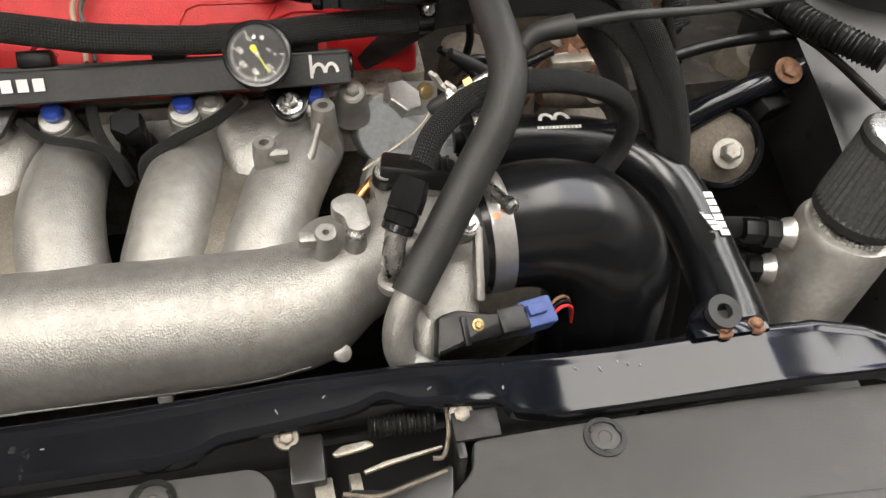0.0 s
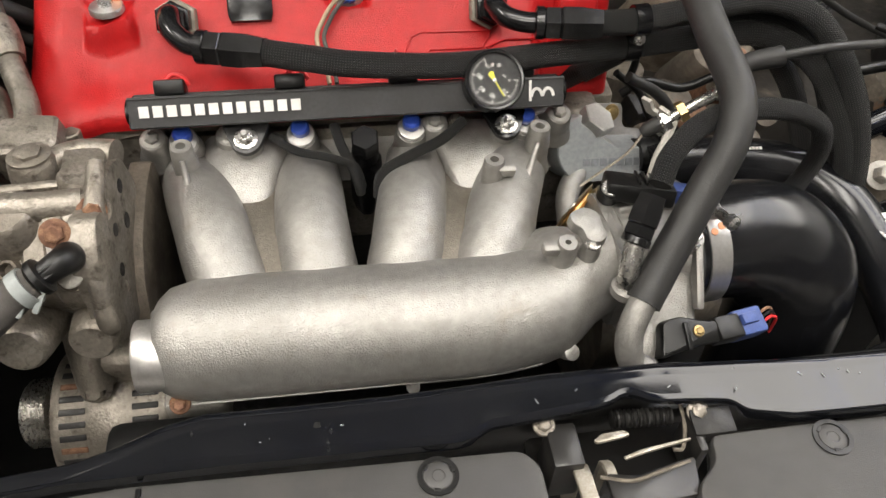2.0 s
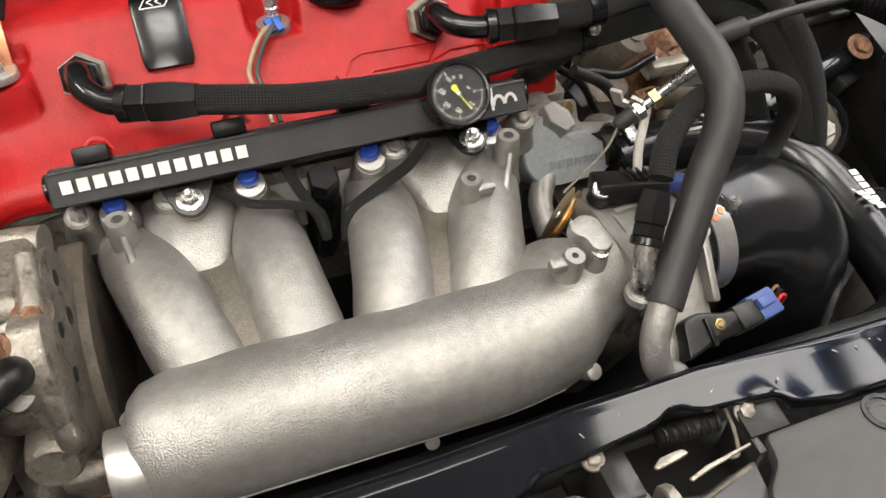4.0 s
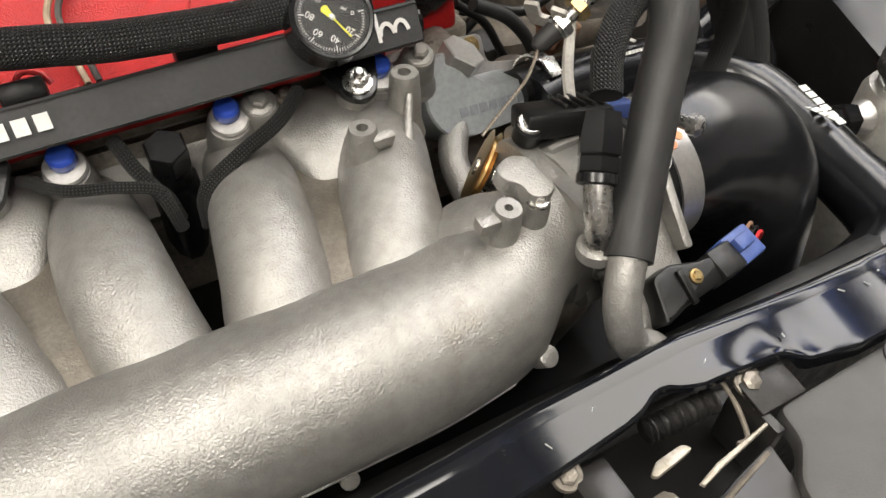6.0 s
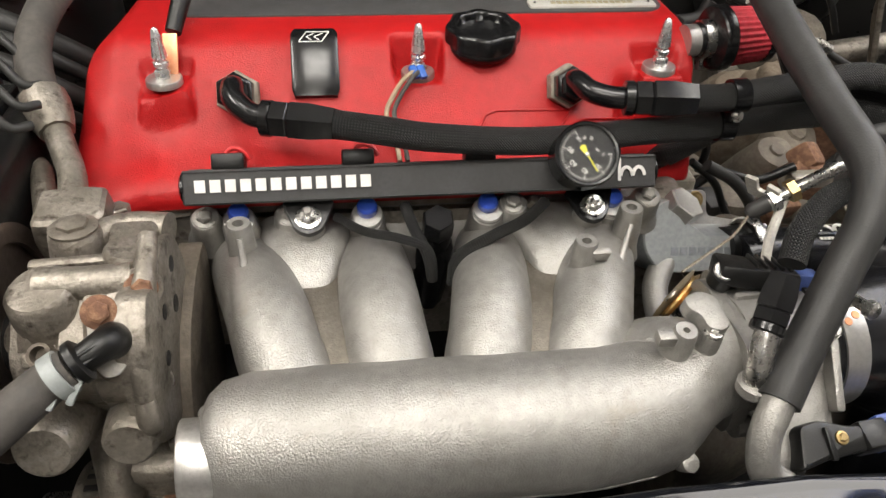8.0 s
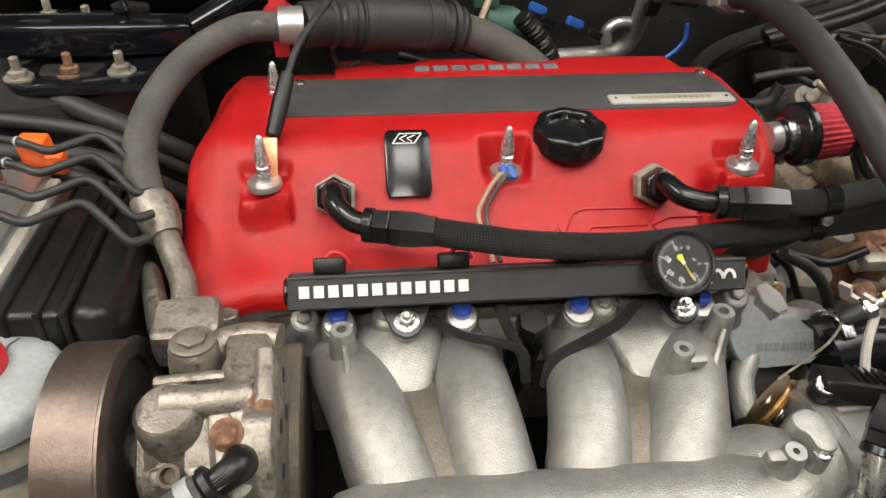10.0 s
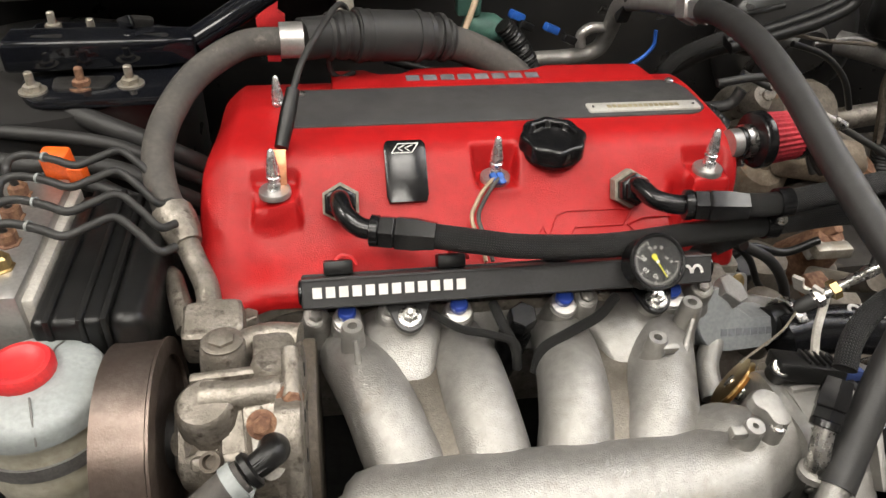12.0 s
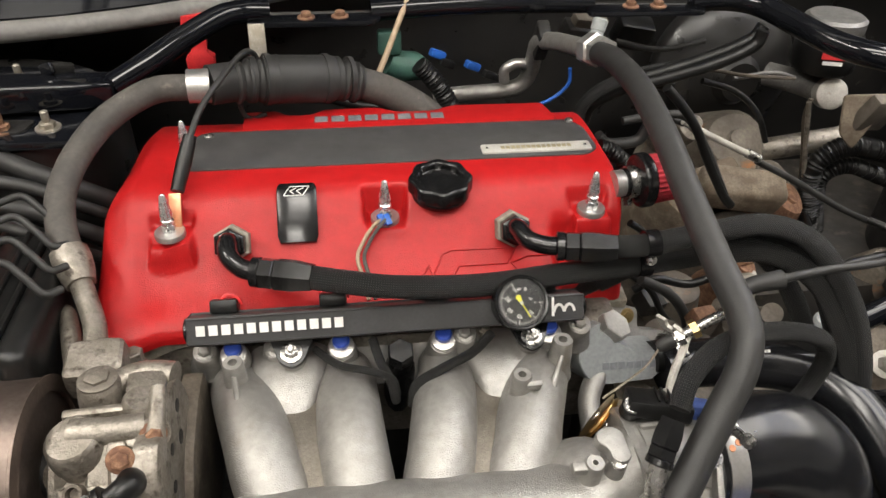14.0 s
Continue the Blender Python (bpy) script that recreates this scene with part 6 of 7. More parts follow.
# ---- alloy coolant pipe and its union ----
apipe = thing("coolant_pipe", "bent aluminium coolant pipe with a hexagon union", "pipe", (0.2, 0.45, 0.80))
part("pipe", tube(B(), [(0.085, 0.497, 0.800), (0.125, 0.493, 0.806), (0.175, 0.488, 0.811), (0.204, 0.485, 0.820), (0.2145, 0.478, 0.842), (0.213, 0.458, 0.876), (0.2125, 0.44, 0.898), (0.2205, 0.405, 0.913), (0.231, 0.36, 0.925), (0.239, 0.31, 0.938)], 0.0108, 20, 8), CAST, apipe)
part("bracket", box(B(), Matrix.Translation((0.214, 0.436, 0.902)) @ pose(0, 0, 0, 30), 0.016, 0.03, 0.045, 0.003), GRIME, apipe)
ud = V((0.02, -0.09, 0.024)).normalized()
part("union", lathe(B(), [(0.0155, 0), (0.019, 0.001), (0.019, 0.016), (0.016, 0.018), (0.0165, 0.020), (0.0165, 0.034)], aim((0.2385, 0.322, 0.9355), ud), 6), MACHINED, apipe, "hexagon alloy union")
part("valve_stem", lathe(B(), [(0.0075, 0), (0.0075, 0.014), (0.0085, 0.015), (0.0085, 0.026), (0.006, 0.028)], aim((0.2415, 0.318, 0.943), (0.25, 0.3, 0.8)), 16), GREYLID, apipe, "capped service port")
part("branch", tube(B(), [(0.1780, 0.4700, 0.8323), (0.1771, 0.4700, 0.8481), (0.1895, 0.4700, 0.8572), (0.2088, 0.4700, 0.8569)], 0.007, 14, 6), MACHINED, apipe)

# ---- rear cables ----
for pts, r, mat, lab in (
    ([(0.0852, 0.4000, 0.8270), (0.1181, 0.4000, 0.8245), (0.1734, 0.4000, 0.8231), (0.2195, 0.4000, 0.8350), (0.2446, 0.4000, 0.8571), (0.2449, 0.4000, 0.8793)], 0.0024, WIREBLUE, "thin blue vacuum line behind the cover"),
    ([(0.2645, 0.4000, 0.8060), (0.2680, 0.4000, 0.8260), (0.2887, 0.4000, 0.8489), (0.3376, 0.4000, 0.8684), (0.4092, 0.4000, 0.8818), (0.4640, 0.4000, 0.9014), (0.4852, 0.4000, 0.9192)], 0.0085, BRAID, "black braided brake line behind the engine"),
    ([(0.2790, 0.4200, 0.7914), (0.2873, 0.4200, 0.8159), (0.3154, 0.4200, 0.8337), (0.3554, 0.4200, 0.8461), (0.3949, 0.4200, 0.8411)], 0.0075, PLASTIC, "black corrugated loom behind the engine"),
    ([(0.2845, 0.3000, 0.8549), (0.3278, 0.3000, 0.8607), (0.3631, 0.3000, 0.8560), (0.3972, 0.3000, 0.8135), (0.4271, 0.3000, 0.7643), (0.4470, 0.3000, 0.7295)], 0.005, RUBBER, "thin black rubber hose behind the engine"),
    ([(0.4896, 0.4400, 0.8396), (0.5440, 0.4400, 0.8464), (0.5792, 0.4400, 0.8373)], 0.0035, GREYCAST, "thin metal brake pipe"),
    ([(0.5843, 0.4000, 0.8207), (0.5997, 0.4000, 0.7607), (0.6225, 0.4000, 0.6766), (0.6390, 0.4000, 0.6053)], 0.0035, DIRTY, "thin corroded brake pipe"),
):
    solo("engine_bay_line", tube(B(), pts, r, 12, 7), mat, lab, "hose")
for p, c in (((0.0836, 0.4500, 0.8819), WIREBLUE), ((0.1297, 0.4500, 0.8648), WIREBLUE), ((0.0959, 0.4500, 0.8691), PLASTIC), ((0.1541, 0.4500, 0.8506), PLASTIC)):
    solo("wire_joint", box(B(), Matrix.Translation(p) @ pose(0, 0, 0, 0, 25, 20), 0.022, 0.010, 0.010, 0.002), c, "taped wire joint behind the cover", "wire joint", "wire joints")
solo("red_funnel", loft(B(), [[V((-0.215 + w * a, 0.478 + w * b * 0.5, z)) for a, b in ((-1, -1), (1, -1), (1, 1), (-1, 1))] for z, w in ((0.82, 0.008), (0.852, 0.010), (0.858, 0.016), (0.876, 0.017), (0.884, 0.009), (0.905, 0.012), (0.918, 0.016), (0.93, 0.014))]), REDPLASTIC, "red plastic fluid cap behind the pressure hose", "cap")

# ---- strut towers and brace ----
tower = thing("strut_brace_bracket", "black steel strut tower bracket with bolted studs", "bracket", (-0.38, 0.32, 0.86))
bm = prism(B(), rounded([(-0.445, 0.345), (-0.30, 0.35), (-0.278, 0.33), (-0.278, 0.26), (-0.30, 0.244), (-0.425, 0.240), (-0.44, 0.27)], 0.015), 0.008, Matrix.Translation((0, 0, 0.886)), 0.002)
part("plate", bm, GLOSSBLACK, tower)
rings = []
for x, y, z, w, h in ((-0.452, 0.302, 0.908, 0.017, 0.013), (-0.448, 0.303, 0.910, 0.020, 0.016), (-0.38, 0.312, 0.907, 0.020, 0.016), (-0.31, 0.324, 0.903, 0.019, 0.015), (-0.284, 0.331, 0.902, 0.017, 0.013), (-0.280, 0.332, 0.902, 0.014, 0.010)):
    rings.append([V((x, y + w * a, z + h * b)) for a, b in rounded([(-1, -1), (1, -1), (1, 1), (-1, 1)], 0.35)])
part("channel", loft(B(), rings), GLOSSBLACK, tower, sharp=50)
# solid dark insets stand for the shade in the channel's slots
for x, y, z in ((-0.412, 0.3075, 0.9262), (-0.318, 0.322, 0.9202)):
    part("slot", prism(B(), rounded([(-0.014, -0.004), (0.014, -0.004), (0.014, 0.004), (-0.014, 0.004)], 0.004), 0.003, facing((x, y - 0.008, z - 0.0015), (0.04, -0.12, 1), (1, 0.13, 0)), 0.0005), GRIME, tower, "slot with bare rusty edge, its shaded opening a dark inset")
part("rear_plate", prism(B(), rounded([(-0.455, 0.325), (-0.335, 0.345), (-0.300, 0.365), (-0.325, 0.395), (-0.455, 0.405)], 0.012), 0.008, Matrix.Translation((0, 0, 0.901)), 0.002), GLOSSBLACK, tower)
part("pinch_clip", box(B(), Matrix.Translation((-0.332, 0.338, 0.922)) @ pose(0, 0, 0, 10, 15, 30), 0.022, 0.010, 0.014, 0.003), GRIME, tower)
part("pinch_clip", box(B(), Matrix.Translation((-0.345, 0.330, 0.926)) @ pose(0, 0, 0, -10, -20, -20), 0.016, 0.006, 0.012, 0.002), GLOSSBLACK, tower)
part("saddle", prism(B(), rounded([(-0.408, 0.262), (-0.360, 0.262), (-0.354, 0.290), (-0.412, 0.290)], 0.008), 0.004, Matrix.Translation((0, 0, 0.8885)), 0.001), GRIME, tower)
for p in ((-0.338, 0.272, 0.887), (-0.382, 0.270, 0.887), (-0.424, 0.262, 0.887), (-0.388, 0.362, 0.900), (-0.432, 0.384, 0.900), (-0.345, 0.365, 0.897)):
    stud(tower, p, (0, 0, 1), 0.004, 0.018, CREAM if p[0] != -0.382 else RUST, 0.0085)
deck = solo("strut_tower", lathe(B(), [(0.15, -0.5), (0.15, -0.06), (0.135, -0.01), (0.11, 0.0), (0.03, 0.002)], Matrix.Translation((-0.44, 0.36, 0.882)), 40), BAYPAINT, "black painted strut tower", "strut tower", "strut towers", "structure")
deck2 = solo("strut_tower", lathe(B(), [(0.15, -0.5), (0.15, -0.06), (0.135, -0.01), (0.11, 0.0), (0.03, 0.002)], Matrix.Translation((0.90, 0.34, 0.80)), 40), BAYPAINT, "black painted strut tower", "strut tower", "strut towers", "structure")
brace = thing("strut_brace", "gloss black tubular strut brace across the bay", "strut brace", (0.1, 0.43, 0.90))
part("tube", tube(B(), [(-0.285, 0.333, 0.903), (-0.25, 0.356, 0.918), (-0.21, 0.388, 0.935), (-0.175, 0.418, 0.946), (-0.15, 0.433, 0.947), (-0.12, 0.438, 0.945)], 0.0135, 20, 7), GLOSSBLACK, brace)
part("flange", prism(B(), rounded([(-0.145, 0.418), (0.0, 0.418), (0.015, 0.435), (0.0, 0.455), (-0.145, 0.455)], 0.008), 0.006, Matrix.Translation((0, 0, 0.9385)), 0.001), GLOSSBLACK, brace)
part("tube", tube(B(), [(0.0, 0.442, 0.942), (0.1, 0.450, 0.944), (0.2, 0.453, 0.944), (0.28, 0.455, 0.942)], 0.0125, 20, 6), GLOSSBLACK, brace)
part("flange", prism(B(), rounded([(0.272, 0.43), (0.42, 0.428), (0.43, 0.445), (0.415, 0.47), (0.272, 0.472)], 0.008), 0.006, Matrix.Translation((0, 0, 0.9385)), 0.001), GLOSSBLACK, brace)
part("tube", tube(B(), [(0.41, 0.452, 0.943), (0.455, 0.447, 0.946), (0.488, 0.425, 0.946), (0.508, 0.375, 0.942), (0.528, 0.318, 0.938), (0.562, 0.275, 0.936), (0.63, 0.25, 0.93), (0.72, 0.25, 0.92)], 0.0145, 20, 7), GLOSSBLACK, brace)
for x, y in ((-0.077, 0.433), (-0.037, 0.435), (0.33, 0.45), (0.366, 0.449)):
    bolt(brace, (x, y, 0.9390), (0, 0, 1), 0.007, 0.007, RUST)
solo("cowl_edge", tube(B(), [(-0.70, 0.36, 0.945), (-0.50, 0.395, 0.938), (-0.36, 0.43, 0.934), (-0.24, 0.48, 0.932), (-0.10, 0.55, 0.935), (0.05, 0.60, 0.94), (0.4, 0.63, 0.945), (0.95, 0.60, 0.945)], 0.012, 12, 8), GREYTRIM, "pale grey plastic cowl edge below the windscreen", "cowl", kind="structure")
bm = loft(B(), [[V(p) for p in ((x, y, z), (x, y + 0.5, z + 0.30), (x, y + 0.5, z + 0.28), (x, y, z - 0.02))] for x, y, z in ((-0.70, 0.38, 0.95), (-0.50, 0.415, 0.945), (-0.36, 0.45, 0.942), (-0.24, 0.50, 0.94), (-0.10, 0.57, 0.942), (0.05, 0.62, 0.947), (0.4, 0.65, 0.952), (0.95, 0.62, 0.952))])
solo("windscreen", bm, GLOSSBLACK, "dark windscreen foot above the cowl", "windscreen", kind="structure")

# ---- brake modulator and its pipes ----
absu = thing("brake_modulator", "aluminium brake modulator block with a black control box", "brake modulator", (-0.40, 0.06, 0.72))
part("block", box(B(), Matrix.Translation((-0.424, 0.078, 0.795)), 0.10, 0.16, 0.118, 0.005), MACHINED, absu)
part("side_block", box(B(), Matrix.Translation((-0.376, 0.078, 0.790)), 0.02, 0.15, 0.112, 0.003), PALE, absu)
ctrl = part("control_box", box(B(), Matrix.Translation((-0.340, 0.062, 0.782)), 0.050, 0.165, 0.124, 0.006, 3), PLASTIC, absu, "black plastic control box")
part("cover_step", box(B(), Matrix.Translation((-0.300, 0.062, 0.782)), 0.026, 0.172, 0.128, 0.010, 3), PLASTIC, ctrl)
for x in (-0.352, -0.330, -0.314):
    part("rib", box(B(), Matrix.Translation((x, 0.062, 0.7835)), 0.005, 0.169, 0.127, 0.0015), PLASTIC, ctrl)
for x, y in ((-0.393, 0.033), (-0.397, 0.064), (-0.4036, 0.098), (-0.4076, 0.131), (-0.434, 0.133), (-0.45, 0.09), (-0.452, 0.05)):
    part("pipe_nut", lathe(B(), [(0.0095, -0.004), (0.0095, 0.001), (0.0078, 0.002), (0.0078, 0.010), (0.0055, 0.012)], Matrix.Translation((x, y, 0.854)), 6), BRASS if y < 0.05 else RUST, absu, "tarnished pipe nut")
    if x > -0.42:
        run = [(0, 0, 0.862), (-0.001, -0.003, 0.872), (0.001, -0.011, 0.884), (0.002, 0.0, 0.889), (0.0145, 0.004, 0.890), (0.0365, -0.004, 0.889), (0.0535, -0.011, 0.887), (0.0685, -0.002, 0.888), (0.0845, 0.008, 0.888), (0.0995, 0.002, 0.877), (0.1125, -0.004, 0.864), (0.1225, 0.006, 0.860)]
        part("brake_pipe", tube(B(), [(x + a, y + b, c) for a, b, c in run], 0.0033, 10, 6), RUBBER, absu, "bent black brake pipe")
        part("clip_ring", ring(B(), aim((x + 0.027, y + 0.0005, 0.8895), (0.9, -0.35, 0)), 0.0033, 0.0042, 0.002, 16), GREYLID, absu)
oc = thing("orange_clip", "orange plastic connector clip on the brake pipes", "clip", (-0.381, 0.16, 0.84))
part("body", box(B(), Matrix.Translation((-0.384, 0.166, 0.862)) @ pose(0, 0, 0, 10, 0, -8), 0.024, 0.016, 0.03, 0.003), ORANGE, oc)
part("tab", box(B(), Matrix.Translation((-0.368, 0.160, 0.856)) @ pose(0, 0, 0, 10, 0, -8), 0.014, 0.012, 0.018, 0.002), ORANGE, oc)
for k, (z, y) in enumerate(((0.845, 0.19), (0.855, 0.215), (0.838, 0.165), (0.86, 0.235), (0.81, 0.2))):
    solo("wing_cable", tube(B(), [(-0.66, y + 0.03, z + 0.01), (-0.52, y + 0.025, z + 0.008), (-0.42, y + 0.012 * (k - 1), z + 0.012), (-0.35, y - 0.004, z), (-0.30, y - 0.002, z - 0.03), (-0.26, y + 0.02, z - 0.07)], (0.0085, 0.0065, 0.006, 0.010, 0.007)[k], 14, 7), RUBBER, "black cable along the inner wing", "cable", "wing cables")
psr = thing("fluid_reservoir", "clouded fluid reservoir with grey lid and red cap", "reservoir", (-0.357, -0.055, 0.70))
rm = Matrix.Translation((-0.357, -0.055, 0.70))
part("bottle", lathe(B(), [(0.036, 0), (0.042, 0.006), (0.043, 0.05), (0.0455, 0.055), (0.0455, 0.075), (0.043, 0.08), (0.043, 0.112)], rm, 44), RESERVOIR, psr)
lidp = part("lid", lathe(B(), [(0.0455, 0.106), (0.0475, 0.108), (0.0475, 0.118), (0.0455, 0.123), (0.040, 0.127), (0.024, 0.131), (0.020, 0.131)], rm, 48), GREYLID, psr, "pale grey plastic lid")
part("band", ring(B(), Matrix.Translation((-0.357, -0.055, 0.778)), 0.0455, 0.0475, 0.012, 44), GREYCAST, psr)
capm = Matrix.Translation((-0.362, -0.052, 0.828))
part("cap", lathe(B(), [(0.0205, 0), (0.0215, 0.002), (0.0215, 0.009), (0.0195, 0.012), (0.0165, 0.0122), (0.012, 0.009), (0.004, 0.0085)], capm, 40, lambda k, h: 1 + (0.012 if k % 2 else 0)), REDPLASTIC, psr, "red screw cap")
part("strap", tube(B(), [(-0.34, -0.012, 0.824), (-0.346, -0.03, 0.831), (-0.345, -0.04, 0.833)], 0.0007, 6, 4), GREYCAST, psr)
part("strap", tube(B(), [(-0.35, -0.078, 0.833), (-0.346, -0.092, 0.828), (-0.344, -0.103, 0.815)], 0.0007, 6, 4), GREYCAST, psr)

# ---- alternator ----
alt = thing("alternator", "dirty slotted cast alternator below the pump", "alternator", (-0.2, -0.085, 0.50))
am = aim((-0.275, -0.085, 0.575), (1, 0, 0))
part("casing", lathe(B(), [(0.045, 0), (0.058, 0.004), (0.061, 0.010), (0.061, 0.034), (0.0625, 0.038), (0.0625, 0.062), (0.061, 0.066), (0.061, 0.096), (0.055, 0.108), (0.03, 0.112)], am, 48), DIRTY, alt)
# solid inserts: some rusty, the dark ones in place of shade within the slots
for k in range(36):
    for h in (0.0225, 0.080):
        part("slot", box(B(), am @ pose(0, 0, h, 0, 0, 10 * k) @ Matrix.Translation((0.0603, 0, 0)), 0.003, 0.0052, 0.021, 0.0008), RUST if k % 5 == 0 else GRIME, alt)
part("case_half", box(B(), Matrix.Translation((-0.205, -0.082, 0.655)) @ pose(0, 0, 0, 20), 0.05, 0.04, 0.05, 0.012, 3), DIRTY, alt)
part("bracket", tube(B(), [(-0.235, -0.07, 0.69), (-0.230, -0.095, 0.665), (-0.228, -0.105, 0.648)], [0.017, 0.015, 0.015], 18, 5), DIRTY, alt)
bolt(alt, (-0.229, -0.108, 0.648), (0.1, -0.8, 0.5), 0.0085, 0.012, DIRTY)
part("pulley", lathe(B(), [(0.026, 0)] + [(0.030 if k % 2 else 0.0265, 0.002 + 0.0018 * k) for k in range(12)] + [(0.02, 0.026)], aim((-0.305, -0.085, 0.585), (1, 0, 0)), 40), ZINC, alt)
part("terminal_cover", box(B(), Matrix.Translation((-0.148, -0.122, 0.640)), 0.05, 0.03, 0.03, 0.006), PALE, alt)

# ---- gearbox, mount and brake parts on the far side ----
gear = thing("gearbox", "grimy cast gearbox with rust stains", "gearbox", (0.42, 0.2, 0.30))
part("bell_housing", lathe(B(), [(0.17, 0), (0.175, 0.03), (0.15, 0.10), (0.12, 0.18), (0.09, 0.26), (0.03, 0.28)], aim((0.25, 0.17, 0.46), (1, 0, 0)), 44, lambda k, h: 1 + 0.03 * math.sin(7 * 2 * math.pi * k / 44)), GEARBOX, gear)
for p, d, r, h in (((0.36, 0.23, 0.66), (0, 0, 1), 0.035, 0.15), ((0.43, 0.16, 0.645), (0, -0.2, 1), 0.028, 0.15), ((0.30, 0.11, 0.69), (0, -0.3, 1), 0.024, 0.1), ((0.46, 0.27, 0.62), (0.2, 0.2, 1), 0.04, 0.15), ((0.33, 0.30, 0.655), (0, 0, 1), 0.03, 0.15)):
    part("cast_boss", lathe(B(), [(r * 1.5, -h), (r * 1.1, -h * 0.3), (r, -0.004), (r * 0.8, 0), (r * 0.3, 0.002)], aim(p, d), 22), GEARBOX, gear)
part("bracket", box(B(), Matrix.Translation((0.4112, 0.1796, 0.7000)), 0.045, 0.018, 0.014, 0.003), CREAM, gear, "rust-edged bare metal bracket")
part("bracket", box(B(), Matrix.Translation((0.32, 0.085, 0.735)) @ pose(0, 0, 0, 20, 10, 20), 0.03, 0.02, 0.02, 0.004), RUST, gear)
part("shift_arm", tube(B(), [(0.40, 0.18, 0.66), (0.42, 0.13, 0.69), (0.41, 0.10, 0.72)], [0.014, 0.010, 0.012], 14, 5), GEARBOX, gear)
solo("subframe_tube", tube(B(), [(0.4265, 0.4600, 0.6926), (0.4986, 0.4600, 0.7022), (0.5830, 0.4600, 0.7152), (0.7107, 0.4600, 0.7324)], 0.017, 18, 5), DIRTY, "dirty metal crossbar behind the gearbox", "bar")
shelf = solo("bay_shelf", loft(B(), [[V((x, y, z)) for x, z in ((0.28, 0.56), (0.92, 0.58), (0.92, 0.40), (0.28, 0.40))] for y in (0.30, 0.66)]), BAYDIRT, "grimy pressed floor of the bay", "panel", kind="structure")
ccab = thing("clutch_cable", "black clutch cable with a bright adjuster rod", "cable", (0.5, 0.35, 0.74))
part("rod", tube(B(), [(0.3749, 0.3300, 0.8356), (0.4204, 0.3300, 0.8115), (0.4769, 0.3300, 0.7837)], 0.0042, 10, 3), PALE, ccab)
part("ferrule", tube(B(), [(0.4716, 0.3300, 0.7863), (0.4910, 0.3300, 0.7765)], 0.006, 12, 1), ZINC, ccab)
part("outer", tube(B(), [(0.4887, 0.3300, 0.7741), (0.5550, 0.3300, 0.7390), (0.6352, 0.3300, 0.6921), (0.7251, 0.3300, 0.6495)], 0.0045, 12, 6), RUBBER, ccab)
part("lead", tube(B(), [(0.3364, 0.3400, 0.8486), (0.3603, 0.3400, 0.8365), (0.3810, 0.3400, 0.8273)], 0.004, 10, 4), RUBBER, ccab)
booster = thing("brake_booster", "black domed brake booster with master cylinder", "brake booster", (0.56, 0.56, 0.70))
part("drum", lathe(B(), [(0.09, 0), (0.118, 0.012), (0.12, 0.03), (0.115, 0.04), (0.09, 0.06), (0.04, 0.075), (0.03, 0.09)], aim((0.56, 0.635, 0.775), (0.05, -1, 0.1)), 48), BAYPAINT, booster)
part("cylinder", tube(B(), [(0.60, 0.54, 0.80), (0.63, 0.50, 0.803), (0.66, 0.45, 0.803)], 0.018, 18, 4), GREYCAST, booster)
part("end_cap", lathe(B(), [(0.021, 0), (0.022, 0.003), (0.022, 0.02), (0.018, 0.023)], aim((0.650, 0.462, 0.803), (-0.15, -0.9, 0.35)), 24), PALE, booster)
part("reservoir", lathe(B(), [(0.04, 0), (0.044, 0.006), (0.044, 0.05), (0.04, 0.056)], Matrix.Translation((0.64, 0.48, 0.835)), 36), PLASTIC, booster, "black sleeved fluid reservoir")
part("label", box(B(), aim((0.625, 0.4375, 0.868), (-0.3, -1, 0.1)), 0.03, 0.009, 0.001, 0), REDPLASTIC, booster, "red printed patch")
part("label", box(B(), aim((0.626, 0.4370, 0.858), (-0.3, -1, 0.1)), 0.026, 0.005, 0.001, 0), DULLWHITE, booster, "white printed patch")
part("cap", lathe(B(), [(0.04, 0.056), (0.041, 0.058), (0.041, 0.072), (0.036, 0.076)], Matrix.Translation((0.64, 0.48, 0.835)), 36), GREYCAST, booster, "dull grey cap")
for k, (px, r) in enumerate(((((0.7336, 0.4000, 0.7360), (0.6706, 0.4000, 0.7492), (0.6342, 0.4000, 0.7325), (0.6262, 0.4000, 0.7051), (0.6378, 0.4000, 0.6563), (0.6535, 0.4000, 0.5940)), 0.014), (((0.7518, 0.4000, 0.6902), (0.6824, 0.4000, 0.7168), (0.6480, 0.4000, 0.7042), (0.6446, 0.4000, 0.6756), (0.6667, 0.4000, 0.6038)), 0.011))):
    solo("corrugated_loom", tube(B(), list(px), r, 16, 12, 0.0016, 0.0055), PLASTIC, "black corrugated cable loom", "cable loom", "corrugated looms")
solo("corrugated_loom", tube(B(), [(0.6795, 0.2491, 0.7200), (0.6939, 0.1980, 0.7200), (0.7171, 0.1550, 0.7200), (0.7409, 0.1195, 0.7200)], 0.015, 16, 12, 0.0016, 0.0055), PLASTIC, "black corrugated cable loom", "cable loom", "corrugated looms")
solo("corrugated_loom", tube(B(), [(0.2449, 0.2600, 0.8444), (0.2625, 0.2600, 0.8365), (0.2815, 0.2600, 0.8210)], 0.009, 14, 12, 0.0014, 0.0045), PLASTIC, "black corrugated cable loom", "cable loom", "corrugated looms")
emount = thing("engine_mount", "dirty black engine mount bracket with a large bolt", "engine mount", (0.6, 0.12, 0.50))
